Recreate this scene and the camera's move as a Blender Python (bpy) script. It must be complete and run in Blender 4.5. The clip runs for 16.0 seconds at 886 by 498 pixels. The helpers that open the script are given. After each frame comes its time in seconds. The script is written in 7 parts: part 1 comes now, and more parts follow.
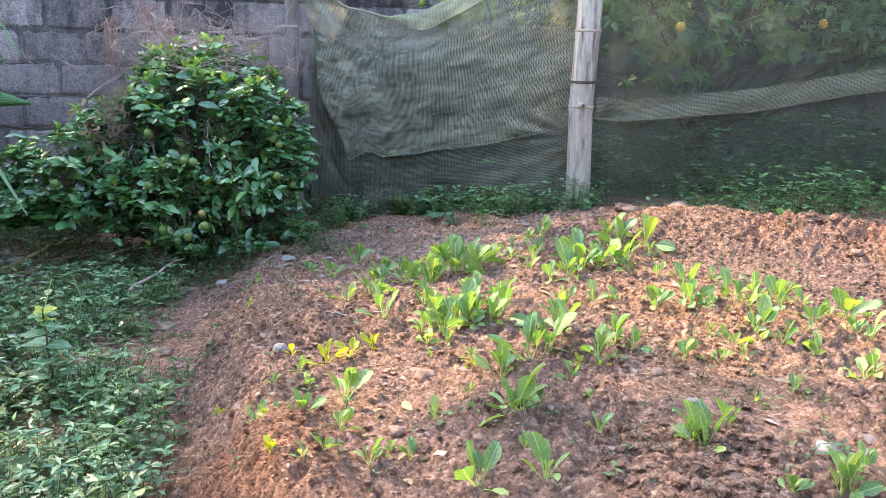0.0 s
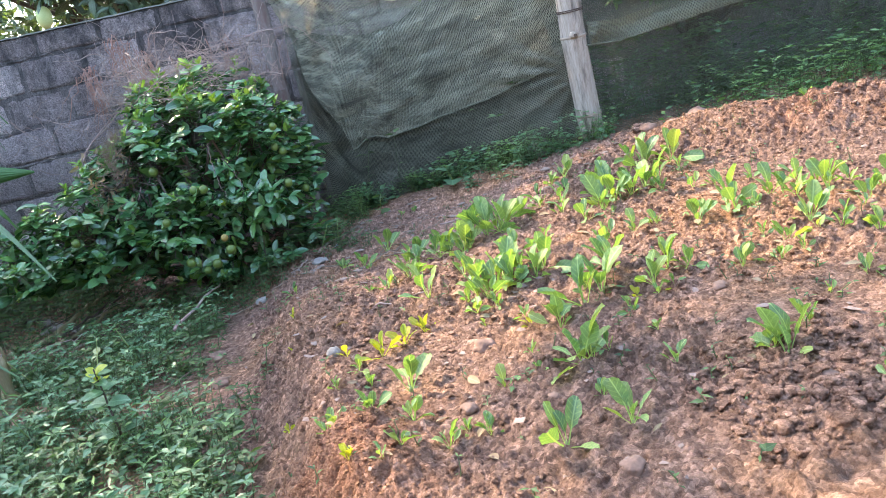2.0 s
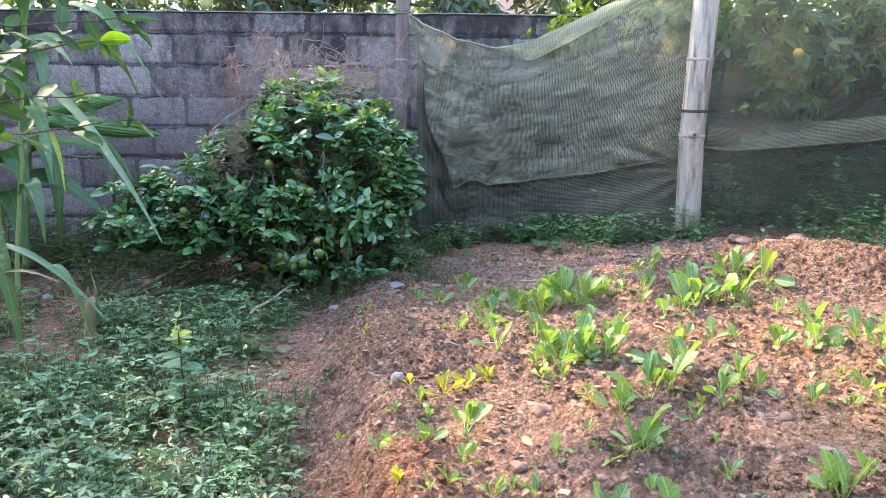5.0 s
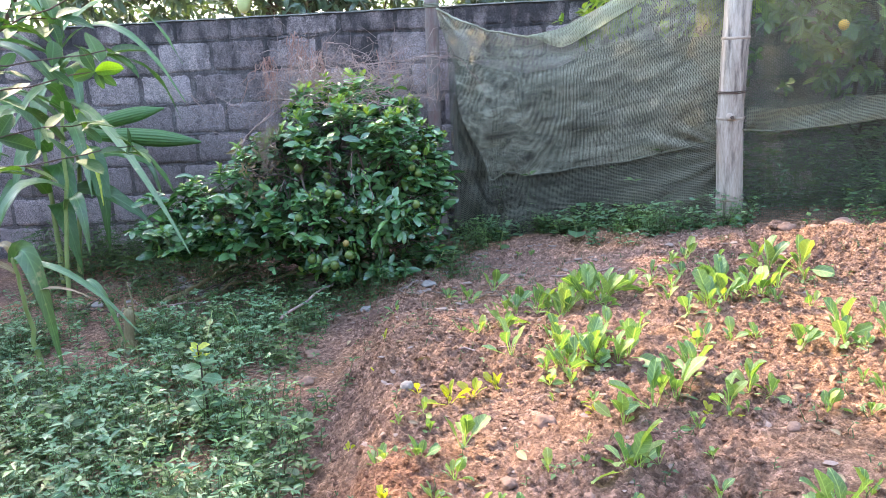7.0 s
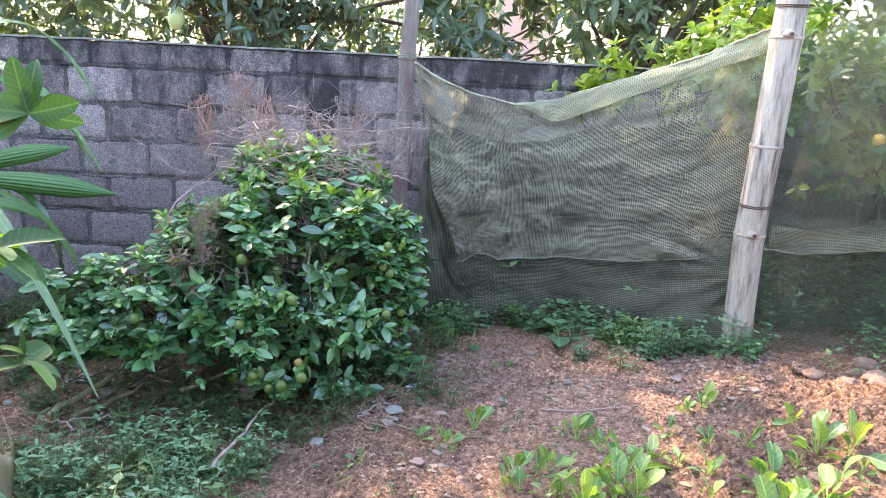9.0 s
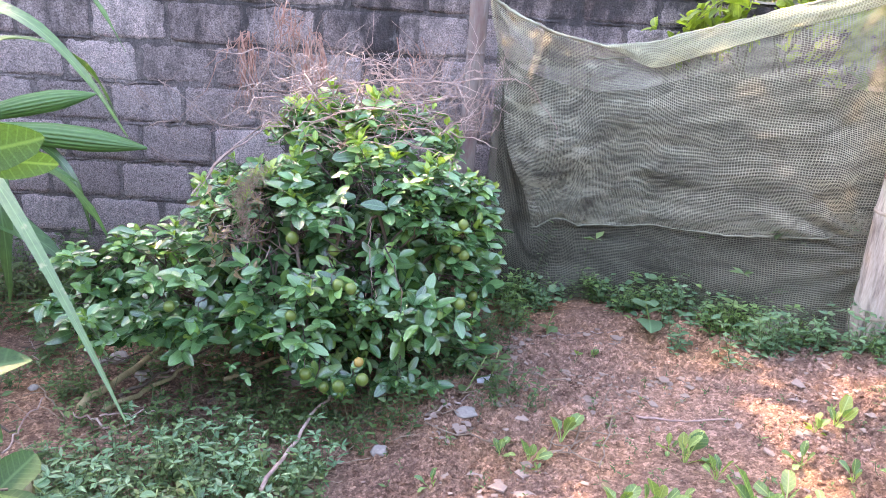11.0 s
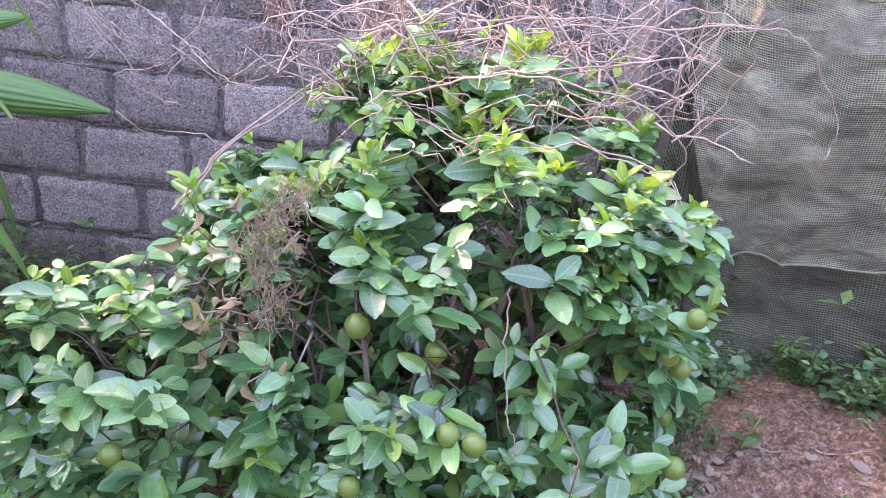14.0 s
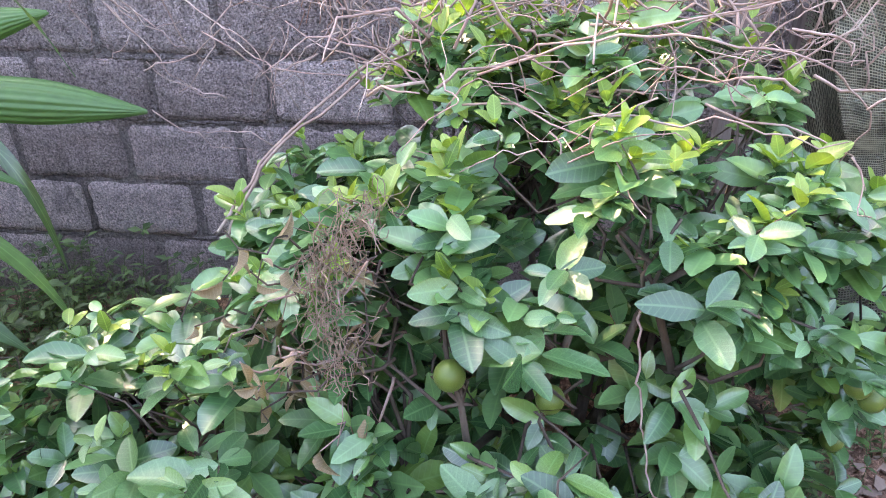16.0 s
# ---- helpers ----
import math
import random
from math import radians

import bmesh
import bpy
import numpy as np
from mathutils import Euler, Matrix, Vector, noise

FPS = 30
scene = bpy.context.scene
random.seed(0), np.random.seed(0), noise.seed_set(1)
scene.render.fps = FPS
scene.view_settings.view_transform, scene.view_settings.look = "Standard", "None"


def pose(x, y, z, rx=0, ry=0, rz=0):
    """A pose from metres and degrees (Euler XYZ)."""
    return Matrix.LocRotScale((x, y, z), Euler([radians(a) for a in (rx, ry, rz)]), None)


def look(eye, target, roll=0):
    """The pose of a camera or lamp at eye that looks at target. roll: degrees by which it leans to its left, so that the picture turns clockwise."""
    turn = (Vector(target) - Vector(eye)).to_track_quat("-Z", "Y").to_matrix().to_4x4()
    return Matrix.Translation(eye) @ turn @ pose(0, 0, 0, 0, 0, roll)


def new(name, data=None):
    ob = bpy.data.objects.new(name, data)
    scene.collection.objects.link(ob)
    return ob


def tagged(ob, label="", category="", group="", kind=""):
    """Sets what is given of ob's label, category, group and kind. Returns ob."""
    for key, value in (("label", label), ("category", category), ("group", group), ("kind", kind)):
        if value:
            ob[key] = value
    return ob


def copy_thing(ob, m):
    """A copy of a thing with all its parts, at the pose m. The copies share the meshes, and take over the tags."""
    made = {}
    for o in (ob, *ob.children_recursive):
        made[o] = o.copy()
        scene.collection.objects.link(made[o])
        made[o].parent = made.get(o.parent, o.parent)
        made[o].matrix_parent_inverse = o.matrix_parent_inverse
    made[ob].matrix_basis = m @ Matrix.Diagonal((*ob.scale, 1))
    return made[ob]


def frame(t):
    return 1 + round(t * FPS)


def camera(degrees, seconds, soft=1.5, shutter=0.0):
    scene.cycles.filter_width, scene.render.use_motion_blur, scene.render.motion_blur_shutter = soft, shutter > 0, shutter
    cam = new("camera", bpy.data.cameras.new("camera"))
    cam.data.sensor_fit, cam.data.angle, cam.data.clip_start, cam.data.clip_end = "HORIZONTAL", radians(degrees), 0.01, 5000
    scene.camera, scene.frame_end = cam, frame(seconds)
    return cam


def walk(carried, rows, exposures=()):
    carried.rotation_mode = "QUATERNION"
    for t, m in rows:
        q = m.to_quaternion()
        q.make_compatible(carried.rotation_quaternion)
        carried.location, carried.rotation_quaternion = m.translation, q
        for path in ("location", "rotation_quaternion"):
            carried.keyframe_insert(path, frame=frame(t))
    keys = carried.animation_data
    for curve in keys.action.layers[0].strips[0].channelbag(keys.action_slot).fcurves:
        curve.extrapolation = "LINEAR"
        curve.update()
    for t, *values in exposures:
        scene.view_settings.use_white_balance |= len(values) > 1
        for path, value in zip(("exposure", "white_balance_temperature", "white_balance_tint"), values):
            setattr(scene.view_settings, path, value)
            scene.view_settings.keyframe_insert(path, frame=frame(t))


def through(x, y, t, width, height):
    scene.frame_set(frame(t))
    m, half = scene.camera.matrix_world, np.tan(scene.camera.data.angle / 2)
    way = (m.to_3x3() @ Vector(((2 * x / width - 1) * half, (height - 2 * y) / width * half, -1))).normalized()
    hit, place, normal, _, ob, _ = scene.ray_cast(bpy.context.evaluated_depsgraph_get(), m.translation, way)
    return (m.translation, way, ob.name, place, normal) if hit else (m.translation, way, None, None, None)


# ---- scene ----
cam = camera(60.6, 16.0, soft=0.8)
PATH = [
    (0, (-0.072, 0.128, 1.003), (0.202, 2.052, 0.533), 1.2),
    (0.5, (-0.077, 0.117, 1.0), (0.211, 2.033, 0.505), -0.9),
    (1, (-0.097, 0.129, 1.009), (0.176, 2.038, 0.48), -7.3),
    (1.5, (-0.078, 0.177, 1.0), (0.146, 2.093, 0.471), -11.5),
    (2, (-0.068, 0.197, 0.989), (0.118, 2.113, 0.446), -13.3),
    (2.5, (-0.062, 0.199, 0.988), (0.109, 2.112, 0.428), -11.9),
    (3, (-0.053, 0.173, 0.997), (0.131, 2.089, 0.455), -10.0),
    (3.5, (-0.075, 0.141, 1.028), (0.143, 2.072, 0.557), -6.0),
    (4, (-0.107, 0.122, 1.037), (0.129, 2.061, 0.607), -2.7),
    (4.5, (-0.124, 0.114, 1.04), (0.07, 2.06, 0.621), -1.2),
    (5, (-0.153, 0.109, 1.045), (-0.118, 2.065, 0.627), 0.5),
    (5.2, (-0.165, 0.108, 1.049), (-0.188, 2.062, 0.626), 1.0),
    (7.3, (0.07, 0.171, 1.121), (-0.088, 2.111, 0.658), -2.9),
    (7.5, (0.05, 0.203, 1.118), (-0.098, 2.147, 0.669), -2.4),
    (8, (-0.002, 0.416, 1.092), (-0.054, 2.367, 0.657), -0.3),
    (8.5, (-0.138, 0.738, 1.229), (-0.043, 2.689, 0.797), 1.8),
    (9, (-0.288, 0.913, 1.498), (-0.195, 2.851, 1.013), 3.0),
    (9.5, (-0.317, 0.961, 1.589), (-0.25, 2.883, 1.043), 3.8),
    (10, (-0.306, 1.095, 1.595), (-0.306, 3.0, 0.987), 2.4),
    (10.2, (-0.322, 1.141, 1.604), (-0.334, 3.044, 0.988), 2.2),
    (12.3, (-0.612, 2.122, 1.454), (-0.561, 3.957, 0.659), 5.2),
    (12.5, (-0.623, 2.207, 1.446), (-0.587, 4.047, 0.664), 4.6),
    (13, (-0.661, 2.466, 1.386), (-0.646, 4.303, 0.597), 4.1),
    (13.5, (-0.752, 2.724, 1.358), (-0.756, 4.554, 0.551), 5.1),
    (14, (-0.816, 2.791, 1.353), (-0.839, 4.613, 0.527), 6.2),
    (14.5, (-0.881, 2.876, 1.352), (-0.953, 4.695, 0.523), 5.8),
    (15, (-0.917, 3.065, 1.345), (-1.04, 4.887, 0.53), 3.6),
    (15.5, (-0.902, 3.114, 1.341), (-1.085, 4.913, 0.487), 1.0),
    (16, (-0.873, 3.109, 1.328), (-1.08, 4.85, 0.366), -0.9),
]
EXPOSURES = [(0.0, 3.16, 7000, 7), (3.0, 3.14, 7000, 6), (7.5, 3.30, 7000, 10), (8.5, 3.36, 7100, 10), (9.5, 3.48, 7450, 13), (12.5, 4.06, 8050, 29), (14.5, 3.82, 7950, 29), (16.0, 3.68, 8300, 21)]
walk(cam, [(t, look(eye, target, roll)) for t, eye, target, roll in PATH], EXPOSURES)

# ---- sky and sun ----
SUN_TO = Vector((-0.50, 0.51, 0.70)).normalized()      # from the garden towards the sun
world = bpy.data.worlds.new("sky")
scene.world = world
world.use_nodes = True
wn = world.node_tree.nodes
sky = wn.new("ShaderNodeTexSky")
sky.sky_type = "NISHITA"
sky.sun_disc = False
sky.sun_elevation = math.asin(SUN_TO.z)
sky.sun_rotation = math.atan2(SUN_TO.x, SUN_TO.y)
sky.air_density, sky.dust_density = 1.0, 1.2
wn["Background"].inputs["Strength"].default_value = 0.15
world.node_tree.links.new(sky.outputs[0], wn["Background"].inputs["Color"])
sun_data = bpy.data.lights.new("sun", "SUN")
sun_data.energy, sun_data.angle, sun_data.color = 1.42, radians(0.6), (1.0, 0.84, 0.64)
sun = new("sun", sun_data)
sun.matrix_basis = look((-8, 9, 9), Vector((-8, 9, 9)) - SUN_TO)


# ---- materials ----
def nodes_of(name):
    m = bpy.data.materials.new(name)
    m.use_nodes = True
    nt = m.node_tree
    return m, nt, nt.nodes, nt.links, nt.nodes["Principled BSDF"]


def ramp(nt, source, stops):
    r = nt.nodes.new("ShaderNodeValToRGB")
    e = r.color_ramp.elements
    e[0].position, e[0].color = stops[0][0], (*stops[0][1], 1)
    e[1].position, e[1].color = stops[-1][0], (*stops[-1][1], 1)
    for p, c in stops[1:-1]:
        e.new(p).color = (*c, 1)
    nt.links.new(source, r.inputs[0])
    return r.outputs[0]


def noise_of(nt, scale, detail=4.0, rough=0.6, space="Object", stretch=None):
    tc = nt.nodes.new("ShaderNodeTexCoord")
    n = nt.nodes.new("ShaderNodeTexNoise")
    n.inputs["Scale"].default_value, n.inputs["Detail"].default_value, n.inputs["Roughness"].default_value = scale, detail, rough
    if stretch:
        mp = nt.nodes.new("ShaderNodeMapping")
        mp.inputs["Scale"].default_value = stretch
        nt.links.new(tc.outputs[space], mp.inputs["Vector"])
        nt.links.new(mp.outputs[0], n.inputs["Vector"])
    else:
        nt.links.new(tc.outputs[space], n.inputs["Vector"])
    return n.outputs["Fac"]


def mixed(nt, fac, a, b, mode="MIX"):
    x = nt.nodes.new("ShaderNodeMix")
    x.data_type, x.blend_type = "RGBA", mode
    for sock, v in ((x.inputs["Factor"], fac), (x.inputs["A"], a), (x.inputs["B"], b)):
        if isinstance(v, (int, float)):
            sock.default_value = v
        elif isinstance(v, tuple):
            sock.default_value = (*v, 1)
        else:
            nt.links.new(v, sock)
    return x.outputs["Result"]


def bump_of(nt, height, strength, distance, after=None):
    b = nt.nodes.new("ShaderNodeBump")
    b.inputs["Strength"].default_value, b.inputs["Distance"].default_value = strength, distance
    nt.links.new(height, b.inputs["Height"])
    if after:
        nt.links.new(after, b.inputs["Normal"])
    return b.outputs[0]


def surface(name, stops, big=3.0, fine=60.0, rough=0.85, bump=0.4, depth=0.004, stretch=None, stain=None, space="Object"):
    """Two scales of tone, an optional dark stain, and a fine relief."""
    m, nt, n, l, p = nodes_of(name)
    a = noise_of(nt, big, 5, 0.65, space, stretch)
    b = noise_of(nt, fine, 4, 0.6, space, stretch)
    add = n.new("ShaderNodeMath")
    add.operation = "MULTIPLY_ADD"
    l.new(b, add.inputs[0])
    add.inputs[1].default_value = 0.45
    sub = n.new("ShaderNodeMath")
    sub.operation = "MULTIPLY_ADD"
    l.new(a, sub.inputs[0])
    sub.inputs[1].default_value, sub.inputs[2].default_value = 0.9, -0.18
    l.new(sub.outputs[0], add.inputs[2])
    col = ramp(nt, add.outputs[0], stops)
    if stain:
        s = noise_of(nt, stain[1], 6, 0.7, space, stain[2] if len(stain) > 2 else None)
        f = ramp(nt, s, [(0.48, (0, 0, 0)), (0.66, (1, 1, 1))])
        col = mixed(nt, f, col, stain[0])
    l.new(col, p.inputs["Base Color"])
    p.inputs["Roughness"].default_value = rough
    l.new(bump_of(nt, b, bump, depth), p.inputs["Normal"])
    return m


def leaf_material(name, tones, gloss=0.4, through=0.35, by="island", spots=None, lit=None, veins=0.35, sheen=0.6, coat=0.0):
    """Leaf with tones that vary from leaf to leaf, a paler midrib and side veins, a waxy gloss and light passing through."""
    m, nt, n, l, p = nodes_of(name)
    if by == "island":
        src = n.new("ShaderNodeNewGeometry").outputs["Random Per Island"]
    else:
        src = n.new("ShaderNodeObjectInfo").outputs["Random"]
    k = len(tones) - 1
    col = ramp(nt, src, [(i / k, c) for i, c in enumerate(tones)])
    tone = noise_of(nt, 35, 3, 0.6)
    col = mixed(nt, 0.5, col, ramp(nt, tone, [(0.3, (0.4, 0.4, 0.4)), (0.75, (1.1, 1.1, 1.1))]), "MULTIPLY")
    if spots:
        f = ramp(nt, noise_of(nt, spots[1], 4, 0.7), [(0.6, (0, 0, 0)), (0.72, (1, 1, 1))])
        col = mixed(nt, f, col, spots[0])
    # veins from the leaf's own coordinates: u across, v along
    uv = n.new("ShaderNodeUVMap")
    sep = n.new("ShaderNodeSeparateXYZ")
    l.new(uv.outputs[0], sep.inputs[0])
    away = n.new("ShaderNodeMath")
    away.operation = "ABSOLUTE"
    l.new(sep.outputs[0], away.inputs[0])
    slant = n.new("ShaderNodeMath")
    slant.operation = "MULTIPLY_ADD"
    l.new(away.outputs[0], slant.inputs[0])
    slant.inputs[1].default_value = -0.16
    l.new(sep.outputs[1], slant.inputs[2])
    comb = n.new("ShaderNodeMath")
    comb.operation = "PINGPONG"
    l.new(slant.outputs[0], comb.inputs[0])
    comb.inputs[1].default_value = 0.055
    side = n.new("ShaderNodeMapRange")
    l.new(comb.outputs[0], side.inputs["Value"])
    side.inputs["From Min"].default_value, side.inputs["From Max"].default_value = 0.0, 0.016
    side.inputs["To Min"].default_value, side.inputs["To Max"].default_value = 0.45, 0.0
    rib = n.new("ShaderNodeMapRange")
    l.new(away.outputs[0], rib.inputs["Value"])
    rib.inputs["From Min"].default_value, rib.inputs["From Max"].default_value = 0.03, 0.11
    rib.inputs["To Min"].default_value, rib.inputs["To Max"].default_value = 1.0, 0.0
    vein = n.new("ShaderNodeMath")
    vein.operation = "MAXIMUM"
    l.new(side.outputs[0], vein.inputs[0])
    l.new(rib.outputs[0], vein.inputs[1])
    share = n.new("ShaderNodeMath")
    share.operation = "MULTIPLY"
    l.new(vein.outputs[0], share.inputs[0])
    share.inputs[1].default_value = veins
    pale = tuple(min(0.7, c * 1.9 + 0.05) for c in tones[k // 2])
    col = mixed(nt, share.outputs[0], col, pale)
    l.new(col, p.inputs["Base Color"])
    rgh = ramp(nt, src, [(0.0, (gloss * 0.8,) * 3), (0.5, (gloss * 1.25,) * 3), (1.0, (gloss,) * 3)])
    l.new(rgh, p.inputs["Roughness"])
    p.inputs["Specular IOR Level"].default_value = sheen
    p.inputs["Coat Weight"].default_value, p.inputs["Coat Roughness"].default_value = coat, 0.3
    b1 = bump_of(nt, vein.outputs[0], -0.5, 0.0012)
    l.new(bump_of(nt, noise_of(nt, 90, 3, 0.5), 0.3, 0.002, b1), p.inputs["Normal"])
    tr = n.new("ShaderNodeBsdfTranslucent")
    warm = mixed(nt, 1.0, col, lit or (1.5, 1.6, 0.6), "MULTIPLY")
    l.new(warm, tr.inputs["Color"])
    ms = n.new("ShaderNodeMixShader")
    ms.inputs[0].default_value = through
    l.new(p.outputs[0], ms.inputs[1])
    l.new(tr.outputs[0], ms.inputs[2])
    l.new(ms.outputs[0], n["Material Output"].inputs["Surface"])
    return m


def net_material(name, cell, thread, colour, cover, uneven=1.0, glow=0.32, thin=None):
    """Woven shade net: threads in two directions, see-through between them, dusty."""
    m, nt, n, l, p = nodes_of(name)
    uv = n.new("ShaderNodeUVMap")
    sep = n.new("ShaderNodeSeparateXYZ")
    warp = n.new("ShaderNodeVectorMath")
    warp.operation = "MULTIPLY_ADD"
    nz = n.new("ShaderNodeTexNoise")
    nz.inputs["Scale"].default_value = 3.0
    l.new(uv.outputs[0], nz.inputs["Vector"])
    l.new(nz.outputs["Color"], warp.inputs[0])
    warp.inputs[1].default_value = (0.02, 0.025, 0)
    l.new(uv.outputs[0], warp.inputs[2])
    l.new(warp.outputs[0], sep.inputs[0])
    lines = []
    for axis, size, wide in ((0, cell, thread * 0.85), (1, cell * 0.8, thread * 1.1)):
        w = n.new("ShaderNodeMath")
        w.operation = "PINGPONG"
        l.new(sep.outputs[axis], w.inputs[0])
        w.inputs[1].default_value = size / 2
        c = n.new("ShaderNodeMapRange")
        l.new(w.outputs[0], c.inputs["Value"])
        c.inputs["From Min"].default_value = wide * 0.35
        c.inputs["From Max"].default_value = wide * 0.75
        c.inputs["To Min"].default_value, c.inputs["To Max"].default_value = 1.0, 0.0
        lines.append(c.outputs[0])
    mx = n.new("ShaderNodeMath")
    mx.operation = "MAXIMUM"
    l.new(lines[0], mx.inputs[0])
    l.new(lines[1], mx.inputs[1])
    dust = n.new("ShaderNodeTexNoise")
    dust.inputs["Scale"].default_value, dust.inputs["Detail"].default_value = 4.0, 6.0
    mp = n.new("ShaderNodeMapping")
    mp.inputs["Scale"].default_value = (0.6, 3.0, 1)
    l.new(uv.outputs[0], mp.inputs[0])
    l.new(mp.outputs[0], dust.inputs["Vector"])
    fill = n.new("ShaderNodeMapRange")
    # slanted streaks in cover and tone stand in for wrinkle shading
    streak = n.new("ShaderNodeTexNoise")
    streak.inputs["Scale"].default_value, streak.inputs["Detail"].default_value, streak.inputs["Roughness"].default_value, streak.inputs["Distortion"].default_value = 5.0, 8.0, 0.68, 0.9
    sm = n.new("ShaderNodeMapping")
    sm.inputs["Scale"].default_value, sm.inputs["Rotation"].default_value = (1.0, 2.6, 1), (0, 0, -0.22)
    l.new(uv.outputs[0], sm.inputs[0])
    l.new(sm.outputs[0], streak.inputs["Vector"])
    both = n.new("ShaderNodeMath")
    both.operation = "MULTIPLY_ADD"
    l.new(streak.outputs["Fac"], both.inputs[0])
    both.inputs[1].default_value = 0.75
    half = n.new("ShaderNodeMath")
    half.operation = "MULTIPLY"
    l.new(dust.outputs["Fac"], half.inputs[0])
    half.inputs[1].default_value = 0.35
    l.new(half.outputs[0], both.inputs[2])
    l.new(both.outputs[0], fill.inputs["Value"])
    fill.inputs["From Min"].default_value, fill.inputs["From Max"].default_value = 0.44, 0.70
    fill.inputs["To Min"].default_value, fill.inputs["To Max"].default_value = cover[0], cover[1]
    dense = fill.outputs[0]
    if thin:                                                  # denser fill at one end, sparser towards the other
        along = n.new("ShaderNodeSeparateXYZ")
        l.new(uv.outputs[0], along.inputs[0])
        falloff = n.new("ShaderNodeMapRange")
        falloff.interpolation_type = "SMOOTHSTEP"
        l.new(along.outputs[0], falloff.inputs["Value"])
        falloff.inputs["From Min"].default_value, falloff.inputs["From Max"].default_value = thin[0], thin[1]
        falloff.inputs["To Min"].default_value, falloff.inputs["To Max"].default_value = 1.0, thin[2]
        less = n.new("ShaderNodeMath")
        less.operation = "MULTIPLY"
        l.new(dense, less.inputs[0])
        l.new(falloff.outputs[0], less.inputs[1])
        dense = less.outputs[0]
    mx2 = n.new("ShaderNodeMath")
    mx2.operation = "MAXIMUM"
    l.new(mx.outputs[0], mx2.inputs[0])
    l.new(dense, mx2.inputs[1])
    col = ramp(nt, both.outputs[0], [(0.42, tuple(c * (1 - 0.5 * uneven) for c in colour)), (0.56, colour), (0.70, tuple(min(0.8, c * (1 + 0.4 * uneven)) for c in colour))])
    l.new(col, p.inputs["Base Color"])
    p.inputs["Roughness"].default_value = 0.75
    wr = n.new("ShaderNodeTexNoise")
    wr.inputs["Scale"].default_value, wr.inputs["Detail"].default_value, wr.inputs["Roughness"].default_value = 7.0, 7.0, 0.7
    wm = n.new("ShaderNodeMapping")
    wm.inputs["Scale"].default_value, wm.inputs["Rotation"].default_value = (0.9, 1.9, 1), (0, 0, 0.16)
    l.new(uv.outputs[0], wm.inputs[0])
    l.new(wm.outputs[0], wr.inputs["Vector"])
    crease = bump_of(nt, wr.outputs["Fac"], 1.0, 0.035)
    l.new(crease, p.inputs["Normal"])
    tl = n.new("ShaderNodeBsdfTranslucent")
    l.new(col, tl.inputs["Color"])
    cloth = n.new("ShaderNodeMixShader")
    cloth.inputs[0].default_value = glow
    l.new(p.outputs[0], cloth.inputs[1])
    l.new(tl.outputs[0], cloth.inputs[2])
    tp = n.new("ShaderNodeBsdfTransparent")
    out = n.new("ShaderNodeMixShader")
    l.new(mx2.outputs[0], out.inputs[0])
    l.new(tp.outputs[0], out.inputs[1])
    l.new(cloth.outputs[0], out.inputs[2])
    l.new(out.outputs[0], n["Material Output"].inputs["Surface"])
    return m


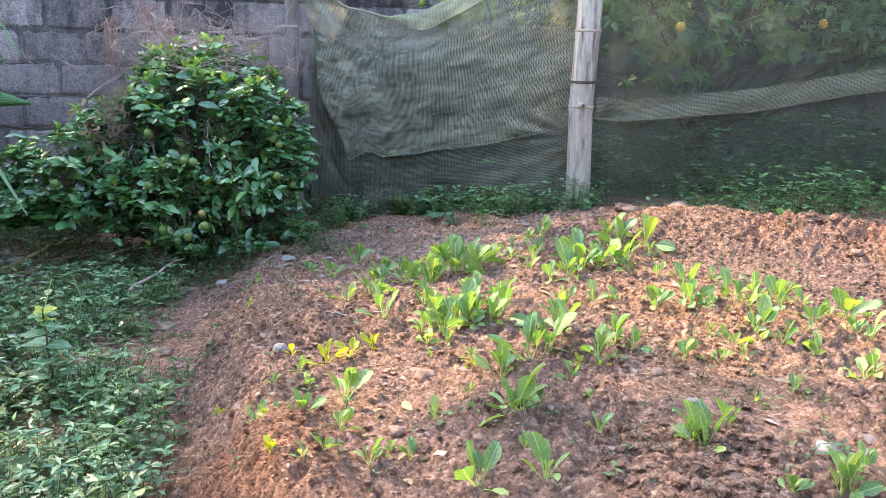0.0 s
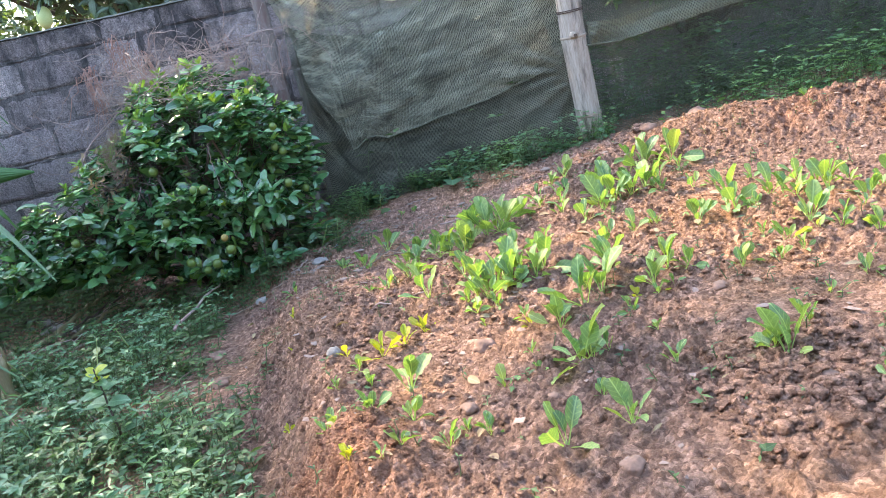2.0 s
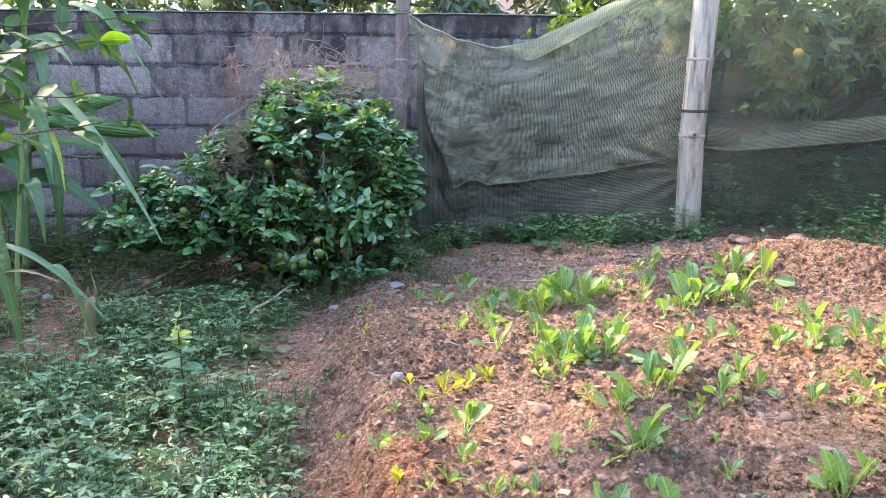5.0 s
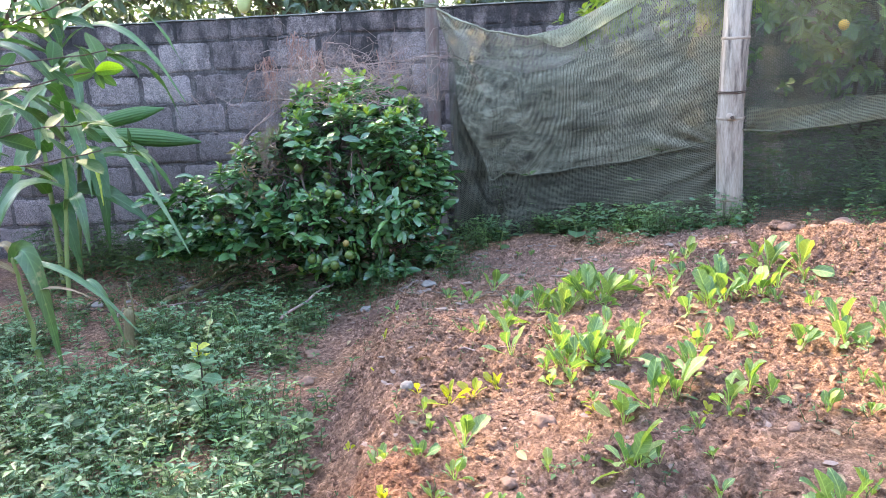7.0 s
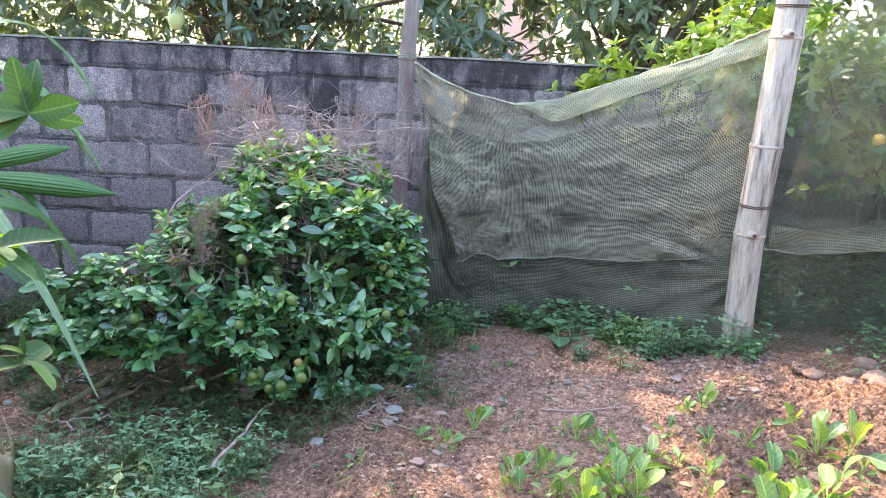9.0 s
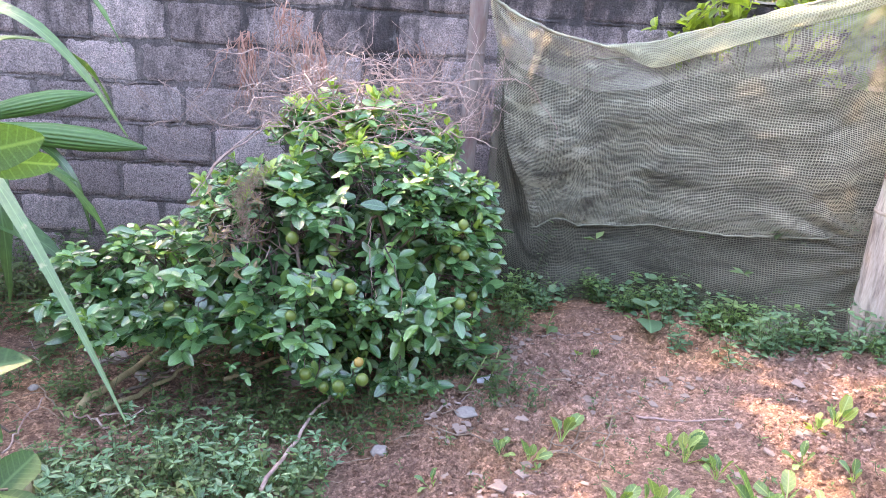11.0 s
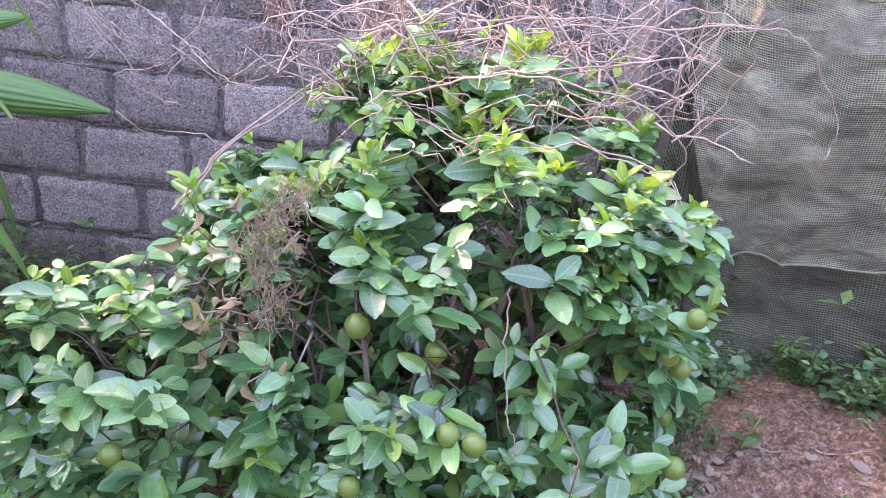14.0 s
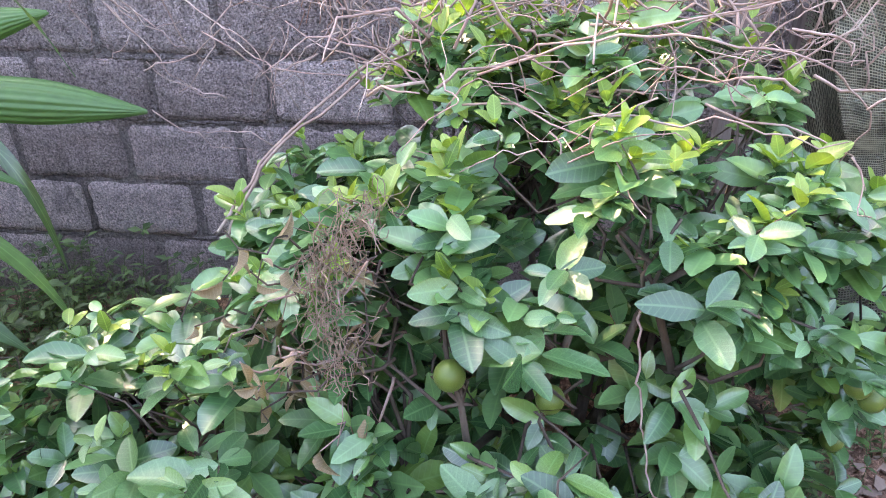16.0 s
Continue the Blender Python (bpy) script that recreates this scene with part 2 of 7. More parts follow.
def soil_material():
    m, nt, n, l, p = nodes_of("red_soil")
    big = noise_of(nt, 1.3, 6, 0.65)
    mid = noise_of(nt, 26, 6, 0.75)
    fine = noise_of(nt, 170, 5, 0.7)
    tc = n.new("ShaderNodeTexCoord")
    crumb = n.new("ShaderNodeTexVoronoi")
    crumb.inputs["Scale"].default_value = 95
    l.new(tc.outputs["Object"], crumb.inputs["Vector"])
    base = ramp(nt, big, [(0.34, (0.212, 0.130, 0.103)), (0.5, (0.302, 0.177, 0.128)), (0.68, (0.42, 0.222, 0.127))])
    col = mixed(nt, 0.9, base, ramp(nt, mid, [(0.3, (0.55, 0.53, 0.53)), (0.5, (0.97, 0.97, 0.97)), (0.72, (1.4, 1.4, 1.4))]), "MULTIPLY")
    col = mixed(nt, 0.7, col, ramp(nt, fine, [(0.33, (0.42, 0.40, 0.40)), (0.55, (1, 1, 1)), (0.75, (1.5, 1.5, 1.5))]), "MULTIPLY")
    tint = n.new("ShaderNodeSeparateColor")
    l.new(crumb.outputs["Color"], tint.inputs[0])
    col = mixed(nt, 0.65, col, ramp(nt, tint.outputs[0], [(0.0, (0.55, 0.53, 0.53)), (0.6, (1.05, 1.05, 1.05)), (1.0, (1.9, 1.95, 2.0))]), "MULTIPLY")
    chip = n.new("ShaderNodeTexVoronoi")
    chip.inputs["Scale"].default_value, chip.inputs["Randomness"].default_value = 42, 1.0
    l.new(tc.outputs["Object"], chip.inputs["Vector"])
    hue = n.new("ShaderNodeSeparateColor")
    l.new(chip.outputs["Color"], hue.inputs[0])
    col = mixed(nt, 0.4, col, ramp(nt, hue.outputs[1], [(0.0, (0.78, 0.76, 0.76)), (0.6, (1, 1, 1)), (1.0, (1.4, 1.45, 1.5))]), "MULTIPLY")
    # warm sunlit tint put into the soil colour on the mound and the ridge
    for centre, near, far in (((-0.30, 1.70, 0.12), 0.10, 0.36), ((1.85, 3.18, 0.25), 0.05, 0.26), ((2.2, 2.95, 0.25), 0.05, 0.28)):
        away = n.new("ShaderNodeVectorMath")
        away.operation = "DISTANCE"
        l.new(tc.outputs["Object"], away.inputs[0])
        away.inputs[1].default_value = centre
        edge = n.new("ShaderNodeMath")
        edge.operation = "MULTIPLY_ADD"
        l.new(mid, edge.inputs[0])
        edge.inputs[1].default_value = 0.35
        l.new(away.outputs["Value"], edge.inputs[2])
        part_of = n.new("ShaderNodeMapRange")
        l.new(edge.outputs[0], part_of.inputs["Value"])
        part_of.inputs["From Min"].default_value, part_of.inputs["From Max"].default_value = near + 0.17, far + 0.17
        part_of.inputs["To Min"].default_value, part_of.inputs["To Max"].default_value = 0.8, 0.0
        col = mixed(nt, part_of.outputs[0], col, mixed(nt, 1.0, col, (1.32, 1.02, 0.80), "MULTIPLY"))
    away = n.new("ShaderNodeVectorMath")                     # paler dry crust before the net, brightened further where light falls short
    away.operation = "DISTANCE"
    l.new(tc.outputs["Object"], away.inputs[0])
    away.inputs[1].default_value = (0.35, 4.05, 0.05)
    edge = n.new("ShaderNodeMath")
    edge.operation = "MULTIPLY_ADD"
    l.new(big, edge.inputs[0])
    edge.inputs[1].default_value = 0.6
    l.new(away.outputs["Value"], edge.inputs[2])
    dry = n.new("ShaderNodeMapRange")
    l.new(edge.outputs[0], dry.inputs["Value"])
    dry.inputs["From Min"].default_value, dry.inputs["From Max"].default_value = 0.65, 1.25
    dry.inputs["To Min"].default_value, dry.inputs["To Max"].default_value = 1.0, 0.0
    col = mixed(nt, dry.outputs[0], col, mixed(nt, 1.0, col, (1.36, 1.36, 1.38), "MULTIPLY"))
    l.new(col, p.inputs["Base Color"])
    p.inputs["Roughness"].default_value = 0.95
    p.inputs["Specular IOR Level"].default_value = 0.15
    b1 = bump_of(nt, mid, 1.0, 0.016)
    b2 = bump_of(nt, crumb.outputs["Distance"], 1.0, -0.007, b1)
    l.new(bump_of(nt, fine, 1.0, 0.008, b2), p.inputs["Normal"])
    return m


def block_material(name, tones, pits=0.014, black=0.49):
    m, nt, n, l, p = nodes_of(name)
    rnd = n.new("ShaderNodeObjectInfo").outputs["Random"]
    tone = ramp(nt, rnd, [(0.0, tones[0]), (0.5, tones[1]), (1.0, tones[2])])
    place = n.new("ShaderNodeNewGeometry").outputs["Position"]
    pit = n.new("ShaderNodeTexVoronoi")
    l.new(place, pit.inputs["Vector"])
    pit.inputs["Scale"].default_value = 150

    def noise_at(scale, detail, rough, stretch=(1, 1, 1)):
        mp = n.new("ShaderNodeMapping")
        mp.inputs["Scale"].default_value = stretch
        l.new(place, mp.inputs[0])
        t = n.new("ShaderNodeTexNoise")
        l.new(mp.outputs[0], t.inputs["Vector"])
        t.inputs["Scale"].default_value, t.inputs["Detail"].default_value, t.inputs["Roughness"].default_value = scale, detail, rough
        return t.outputs["Fac"]

    grain = noise_at(130, 5, 0.75)
    coarse = noise_at(38, 5, 0.7)
    col = mixed(nt, 0.85, tone, ramp(nt, grain, [(0.36, (0.28, 0.28, 0.28)), (0.52, (0.9, 0.9, 0.9)), (0.72, (1.45, 1.45, 1.45))]), "MULTIPLY")
    col = mixed(nt, 0.6, col, ramp(nt, coarse, [(0.32, (0.45, 0.44, 0.45)), (0.55, (1.0, 1.0, 1.0)), (0.75, (1.2, 1.2, 1.2))]), "MULTIPLY")
    col = mixed(nt, 0.5, col, ramp(nt, pit.outputs["Distance"], [(0.05, (1.25, 1.25, 1.25)), (0.45, (1.0, 1.0, 1.0)), (0.75, (0.32, 0.31, 0.32))]), "MULTIPLY")
    # black mould running down from the coping, and blotches elsewhere
    sep = n.new("ShaderNodeSeparateXYZ")
    l.new(place, sep.inputs[0])
    high = n.new("ShaderNodeMapRange")
    l.new(sep.outputs[2], high.inputs["Value"])
    high.inputs["From Min"].default_value, high.inputs["From Max"].default_value = 0.9, 1.5
    high.inputs["To Min"].default_value, high.inputs["To Max"].default_value = -0.06, 0.15
    mould = n.new("ShaderNodeMath")
    mould.operation = "ADD"
    l.new(noise_at(2.6, 7, 0.7, (1.6, 1, 0.7)), mould.inputs[0])
    l.new(high.outputs[0], mould.inputs[1])
    f = ramp(nt, mould.outputs[0], [(black, (0, 0, 0)), (black + 0.17, (0.86, 0.86, 0.86))])
    col = mixed(nt, f, col, (0.045, 0.042, 0.045))
    pale = ramp(nt, noise_at(6.5, 6, 0.75), [(0.60, (0, 0, 0)), (0.74, (0.45, 0.45, 0.45))])
    col = mixed(nt, pale, col, (0.50, 0.46, 0.45))
    rust = ramp(nt, noise_at(1.7, 5, 0.6, (1.5, 1, 0.8)), [(0.64, (0, 0, 0)), (0.74, (0.5, 0.5, 0.5))])
    col = mixed(nt, rust, col, (0.20, 0.125, 0.10))
    l.new(col, p.inputs["Base Color"])
    p.inputs["Roughness"].default_value = 0.95
    p.inputs["Specular IOR Level"].default_value = 0.2
    b1 = bump_of(nt, pit.outputs["Distance"], 1.0, -pits)
    b2 = bump_of(nt, coarse, 0.6, 0.008, b1)
    l.new(bump_of(nt, grain, 1.0, 0.008, b2), p.inputs["Normal"])
    return m


SOIL = soil_material()
BLOCK = block_material("hollow_block_concrete", ((0.43, 0.340, 0.333), (0.615, 0.492, 0.482), (0.79, 0.64, 0.628)), black=0.52)
WEED_STEM = surface("weed_stem", [(0.2, (0.06, 0.09, 0.03)), (0.8, (0.14, 0.17, 0.07))], 10, 60, 0.6, 0.2, 0.001)
STUB = surface("cut_stalk_rind", [(0.2, (0.13, 0.10, 0.05)), (0.5, (0.26, 0.21, 0.11)), (0.85, (0.40, 0.34, 0.2))], 8, 60, 0.8, 0.4, 0.002, (4, 4, 0.6))
# orange of the sunlit mound, put into the crumbs' colour
SUNLIT_SOIL = surface("sunlit_orange_soil", [(0.2, (0.15, 0.072, 0.042)), (0.5, (0.29, 0.14, 0.078)), (0.85, (0.42, 0.22, 0.125))], 9, 120, 0.95, 0.9, 0.006)
MORTAR = block_material("mortar_joint", ((0.23, 0.19, 0.184), (0.305, 0.253, 0.245), (0.39, 0.325, 0.315)), 0.006, 0.47)
MOSS = surface("mossy_wall_top", [(0.2, (0.05, 0.052, 0.04)), (0.55, (0.13, 0.128, 0.11)), (0.8, (0.24, 0.24, 0.19))], 9, 80, 0.95, 0.8, 0.008)
# dark so that the added unseen walls bounce little light
BACK_WALL = surface("dark_skylight_stop", [(0.2, (0.05, 0.055, 0.04)), (0.8, (0.11, 0.115, 0.09))], 2, 30, 0.95, 0.4, 0.006)
BAMBOO = surface("weathered_bamboo", [(0.15, (0.20, 0.155, 0.125)), (0.4, (0.37, 0.305, 0.255)), (0.7, (0.53, 0.46, 0.395)), (0.9, (0.62, 0.56, 0.49))], 5, 40, 0.55, 0.3, 0.002, (5, 5, 0.55), stain=((0.11, 0.085, 0.075), 6, (4, 4, 0.5)))
BAMBOO_NODE = surface("bamboo_node", [(0.2, (0.2, 0.14, 0.1)), (0.7, (0.48, 0.40, 0.33))], 12, 60, 0.7, 0.4, 0.002)
OLD_POST = surface("old_grey_bamboo", [(0.15, (0.085, 0.062, 0.056)), (0.5, (0.19, 0.152, 0.138)), (0.85, (0.32, 0.268, 0.242))], 7, 40, 0.75, 0.3, 0.002, (6, 6, 0.6), stain=((0.15, 0.08, 0.075), 2.5, (2, 2, 1)))
NET = net_material("olive_shade_net", 0.0090, 0.0023, (0.38, 0.364, 0.275), (0.14, 0.66), 1.15, 0.30, (0.35, 1.3, 0.05))
# paler copy of the net: sunlight on the top fold put into its colour
NET_SUNLIT = net_material("sunlit_top_fold_net", 0.010, 0.0044, (0.60, 0.60, 0.43), (0.05, 0.75), 0.8, 0.5)
PALE_CORD = surface("bunched_pale_net", [(0.2, (0.20, 0.195, 0.14)), (0.8, (0.40, 0.385, 0.29))], 20, 200, 0.85, 0.7, 0.003)
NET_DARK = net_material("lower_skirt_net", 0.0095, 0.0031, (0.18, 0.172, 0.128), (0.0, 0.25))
# for the added sheet that darkens the space behind the net
NET_DIM_BACK = net_material("added_dark_backing", 0.008, 0.003, (0.055, 0.055, 0.038), (0.7, 0.95), 0.4)
NET_BAND = net_material("seam_band_net", 0.0095, 0.0032, (0.25, 0.245, 0.17), (0.25, 0.55), 0.6)
NET_THIN = net_material("thin_olive_net", 0.011, 0.0018, (0.165, 0.176, 0.13), (0.0, 0.05), 0.3)
NET_HEM = surface("net_hem_cord", [(0.2, (0.12, 0.12, 0.085)), (0.8, (0.27, 0.27, 0.2))], 20, 200, 0.8, 0.5, 0.002)
LIME_TONES = [(0.024, 0.088, 0.033), (0.084, 0.218, 0.083), (0.165, 0.350, 0.130), (0.048, 0.148, 0.056), (0.21, 0.39, 0.10)]
SHRUB_LEAF = leaf_material("lime_leaf", LIME_TONES, 0.25, 0.14, veins=0.16, sheen=1.0, coat=0.18)
SHRUB_LEAF_ONE = leaf_material("lime_leaf_single", LIME_TONES, 0.25, 0.14, "object", veins=0.16, sheen=1.0, coat=0.18)
SHOOT_LEAF = leaf_material("young_shoot_leaf", [(0.13, 0.25, 0.055), (0.21, 0.35, 0.075), (0.36, 0.46, 0.11)], 0.36, 0.28)
WEED_LEAF = leaf_material("weed_leaf", [(0.03, 0.065, 0.024), (0.075, 0.13, 0.048), (0.14, 0.23, 0.08), (0.05, 0.095, 0.038)], 0.48, 0.3, sheen=0.55)
# brighter copy of the weed leaf, its colour also used for sunlit weeds
WEED_BRIGHT = leaf_material("bright_weed_leaf", [(0.075, 0.165, 0.06), (0.14, 0.27, 0.09), (0.23, 0.37, 0.12), (0.10, 0.20, 0.08)], 0.42, 0.3, sheen=0.8)
WEED_PALE = leaf_material("pale_weed_leaf", [(0.075, 0.165, 0.09), (0.125, 0.25, 0.135), (0.22, 0.36, 0.19)], 0.42, 0.3, sheen=0.7)
HERB_YELLOW = leaf_material("yellow_herb_leaf", [(0.42, 0.50, 0.07), (0.55, 0.58, 0.12)], 0.5, 0.45)
MUSTARD = leaf_material("mustard_leaf", [(0.115, 0.225, 0.105), (0.17, 0.30, 0.12), (0.26, 0.38, 0.13), (0.15, 0.27, 0.13), (0.36, 0.43, 0.12)], 0.5, 0.38, "object", ((0.34, 0.38, 0.12), 22), lit=(1.55, 1.6, 0.5), veins=0.5)
MUSTARD_YELLOW = leaf_material("yellowed_mustard_leaf", [(0.42, 0.44, 0.05), (0.5, 0.45, 0.06), (0.34, 0.42, 0.06)], 0.5, 0.45, "object")
STALK = surface("green_stalk", [(0.2, (0.18, 0.26, 0.07)), (0.8, (0.34, 0.40, 0.16))], 10, 60, 0.5, 0.2, 0.001)
CORN_LEAF = leaf_material("corn_leaf", [(0.06, 0.13, 0.04), (0.09, 0.19, 0.055), (0.12, 0.22, 0.075)], 0.34, 0.24, "object", ((0.34, 0.32, 0.17), 9), sheen=1.0)
BROAD_LEAF = leaf_material("pleated_broad_leaf", [(0.06, 0.15, 0.04), (0.09, 0.2, 0.055)], 0.35, 0.3, "object")
DRY_LEAF = leaf_material("dry_leaf", [(0.28, 0.18, 0.10), (0.36, 0.27, 0.17), (0.22, 0.15, 0.1)], 0.8, 0.2)
TREE_LEAF = leaf_material("mango_leaf", [(0.045, 0.075, 0.045), (0.07, 0.11, 0.06), (0.11, 0.165, 0.085), (0.06, 0.10, 0.055)], 0.32, 0.25, sheen=1.0)
HEDGE_LEAF = leaf_material("bright_hedge_leaf", [(0.20, 0.28, 0.06), (0.29, 0.38, 0.08), (0.40, 0.48, 0.11), (0.16, 0.23, 0.06)], 0.4, 0.45)
FAR_LEAF = leaf_material("far_tree_leaf", [(0.07, 0.105, 0.055), (0.10, 0.15, 0.07), (0.16, 0.215, 0.09)], 0.4, 0.3, sheen=0.9)
ORANGE_LEAF = leaf_material("orange_tree_leaf", [(0.05, 0.10, 0.04), (0.10, 0.18, 0.06), (0.20, 0.29, 0.09), (0.07, 0.13, 0.05)], 0.36, 0.35, sheen=0.9)
SAPLING_LEAF = leaf_material("sapling_leaf", [(0.028, 0.075, 0.022), (0.05, 0.115, 0.032), (0.075, 0.155, 0.04)], 0.5, 0.30, "object", sheen=0.35)
# lit copy of the sapling leaf: backlight put into its colour
LIT_LEAF = leaf_material("sunlit_sapling_leaf", [(0.14, 0.27, 0.02), (0.18, 0.31, 0.03)], 0.6, 0.6, "object", sheen=0.2)
BARK = surface("grey_brown_bark", [(0.2, (0.045, 0.032, 0.026)), (0.5, (0.095, 0.07, 0.055)), (0.85, (0.16, 0.12, 0.095))], 8, 60, 0.9, 0.8, 0.004, (3, 3, 1))
DRY_TWIG = surface("dry_twig", [(0.2, (0.15, 0.088, 0.075)), (0.5, (0.36, 0.245, 0.215)), (0.85, (0.64, 0.52, 0.46))], 9, 50, 0.85, 0.4, 0.002)
DRY_FIBRE = surface("dry_fibre", [(0.2, (0.13, 0.09, 0.07)), (0.5, (0.27, 0.19, 0.14)), (0.85, (0.42, 0.32, 0.25))], 9, 50, 0.9, 0.3, 0.001)
DRY_STRAW = surface("dry_straw", [(0.2, (0.26, 0.12, 0.085)), (0.5, (0.43, 0.22, 0.165)), (0.85, (0.58, 0.38, 0.30))], 9, 50, 0.85, 0.3, 0.001)
STONE = surface("pale_stone", [(0.2, (0.18, 0.15, 0.135)), (0.5, (0.29, 0.25, 0.225)), (0.85, (0.40, 0.355, 0.32))], 12, 90, 0.9, 0.6, 0.004)
CLOD = surface("soil_clod", [(0.2, (0.14, 0.088, 0.068)), (0.5, (0.25, 0.147, 0.108)), (0.85, (0.37, 0.228, 0.165))], 14, 60, 0.95, 0.8, 0.006)
LIME_RIND = surface("lime_rind", [(0.2, (0.06, 0.115, 0.022)), (0.5, (0.11, 0.165, 0.035)), (0.85, (0.20, 0.23, 0.055))], 18, 220, 0.35, 0.25, 0.0012)
TURNING_RIND = surface("turning_lime_rind", [(0.2, (0.20, 0.15, 0.04)), (0.8, (0.38, 0.26, 0.07))], 18, 220, 0.4, 0.25, 0.0012)
ORANGE_RIND = surface("ripe_orange_rind", [(0.2, (0.55, 0.30, 0.04)), (0.8, (0.75, 0.48, 0.08))], 18, 220, 0.4, 0.25, 0.0012)
PALE_FRUIT = surface("pale_green_rind", [(0.2, (0.42, 0.48, 0.18)), (0.8, (0.60, 0.60, 0.28))], 10, 150, 0.45, 0.2, 0.001)
WIRE = surface("rusty_wire", [(0.2, (0.05, 0.035, 0.03)), (0.8, (0.14, 0.08, 0.06))], 20, 100, 0.7, 0.3, 0.001)
PINK_WALL = surface("pink_house_plaster", [(0.2, (0.55, 0.36, 0.30)), (0.8, (0.66, 0.46, 0.40))], 1, 12, 0.9, 0.2, 0.004)
ROOF = surface("roof_sheet", [(0.2, (0.20, 0.16, 0.15)), (0.8, (0.32, 0.27, 0.25))], 2, 20, 0.7, 0.2, 0.003)
FOIL = surface("crumpled_wrapper", [(0.2, (0.45, 0.44, 0.5)), (0.8, (0.72, 0.71, 0.76))], 20, 90, 0.4, 0.6, 0.004)


# ---- mesh helpers ----
rng = np.random.default_rng(7)


class Build:
    """Collects vertices and faces of one mesh."""

    def __init__(self):
        self.v, self.f, self.n = [], [], 0

    def add(self, verts, faces):
        self.v.append(np.asarray(verts, float))
        self.f += [tuple(i + self.n for i in f) for f in faces]
        self.n += len(verts)
        return self

    def tube(self, path, radii, sides=6, cap=True):
        p = np.asarray(path, float)
        r = np.broadcast_to(np.asarray(radii, float), (len(p),))
        d = np.gradient(p, axis=0)
        d /= np.linalg.norm(d, axis=1)[:, None] + 1e-9
        ref = np.array([0, 0, 1.0]) if abs(d[0][2]) < 0.9 else np.array([1.0, 0, 0])
        rings = []
        for i in range(len(p)):
            a = np.cross(d[i], ref)
            a /= np.linalg.norm(a) + 1e-9
            b = np.cross(d[i], a)
            ang = np.arange(sides) * 2 * math.pi / sides
            rings.append(p[i] + r[i] * (np.cos(ang)[:, None] * a + np.sin(ang)[:, None] * b))
        f = []
        for i in range(len(p) - 1):
            for k in range(sides):
                k2 = (k + 1) % sides
                f.append((i * sides + k, i * sides + k2, (i + 1) * sides + k2, (i + 1) * sides + k))
        if cap:
            f.append(tuple(range(sides))[::-1])
            f.append(tuple((len(p) - 1) * sides + k for k in range(sides)))
        return self.add(np.concatenate(rings), f)

    def mesh(self, name, mat, smooth=True):
        me = bpy.data.meshes.new(name)
        v = np.concatenate(self.v) if self.v else np.zeros((0, 3))
        me.from_pydata(v.tolist(), [], self.f)
        me.materials.append(mat)
        if smooth:
            me.polygons.foreach_set("use_smooth", np.ones(len(me.polygons), bool))
        me.update()
        return me


def part(name, data, parent=None, label="", m=None):
    ob = new(name, data)
    ob.parent = parent
    if m is not None:
        ob.matrix_basis = m
    if label:
        ob["label"] = label
    return ob


def thing(name, label, category, data=None, m=None, group="", kind=""):
    ob = new(name, data)
    if m is not None:
        ob.matrix_basis = m
    return tagged(ob, label, category, group, kind)


def ss(a, b, x):
    t = np.clip((np.asarray(x, float) - a) / (b - a), 0, 1)
    return t * t * (3 - 2 * t)


def lattice(seed):
    return np.random.default_rng(seed).random((256, 256))


LATTICES = [lattice(i) for i in range(8)]


def value_noise(x, y, scale, seed=0):
    """Smooth noise in 0..1 over the plan."""
    x, y = np.asarray(x, float) * scale + 1000, np.asarray(y, float) * scale + 1000
    xi, yi = np.floor(x).astype(int), np.floor(y).astype(int)
    fx, fy = x - xi, y - yi
    fx, fy = fx * fx * (3 - 2 * fx), fy * fy * (3 - 2 * fy)
    g = LATTICES[seed]
    a, b = g[xi % 256, yi % 256], g[(xi + 1) % 256, yi % 256]
    c, d = g[xi % 256, (yi + 1) % 256], g[(xi + 1) % 256, (yi + 1) % 256]
    return (a * (1 - fx) + b * fx) * (1 - fy) + (c * (1 - fx) + d * fx) * fy


def cells(x, y, size, seed):
    """Rounded clods packed side by side: 1 at their middle, 0 in the cracks."""
    x, y = np.asarray(x, float) / size + 500, np.asarray(y, float) / size + 500
    xi, yi = np.floor(x).astype(int), np.floor(y).astype(int)
    best = np.full(x.shape, 9.0)
    ga, gb = LATTICES[seed], LATTICES[seed + 1]
    for dx in (-1, 0, 1):
        for dy in (-1, 0, 1):
            cx, cy = xi + dx, yi + dy
            px, py = cx + ga[cx % 256, cy % 256], cy + gb[cx % 256, cy % 256]
            best = np.minimum(best, (px - x) ** 2 + (py - y) ** 2)
    return np.clip(1 - best / 0.55, 0, 1)


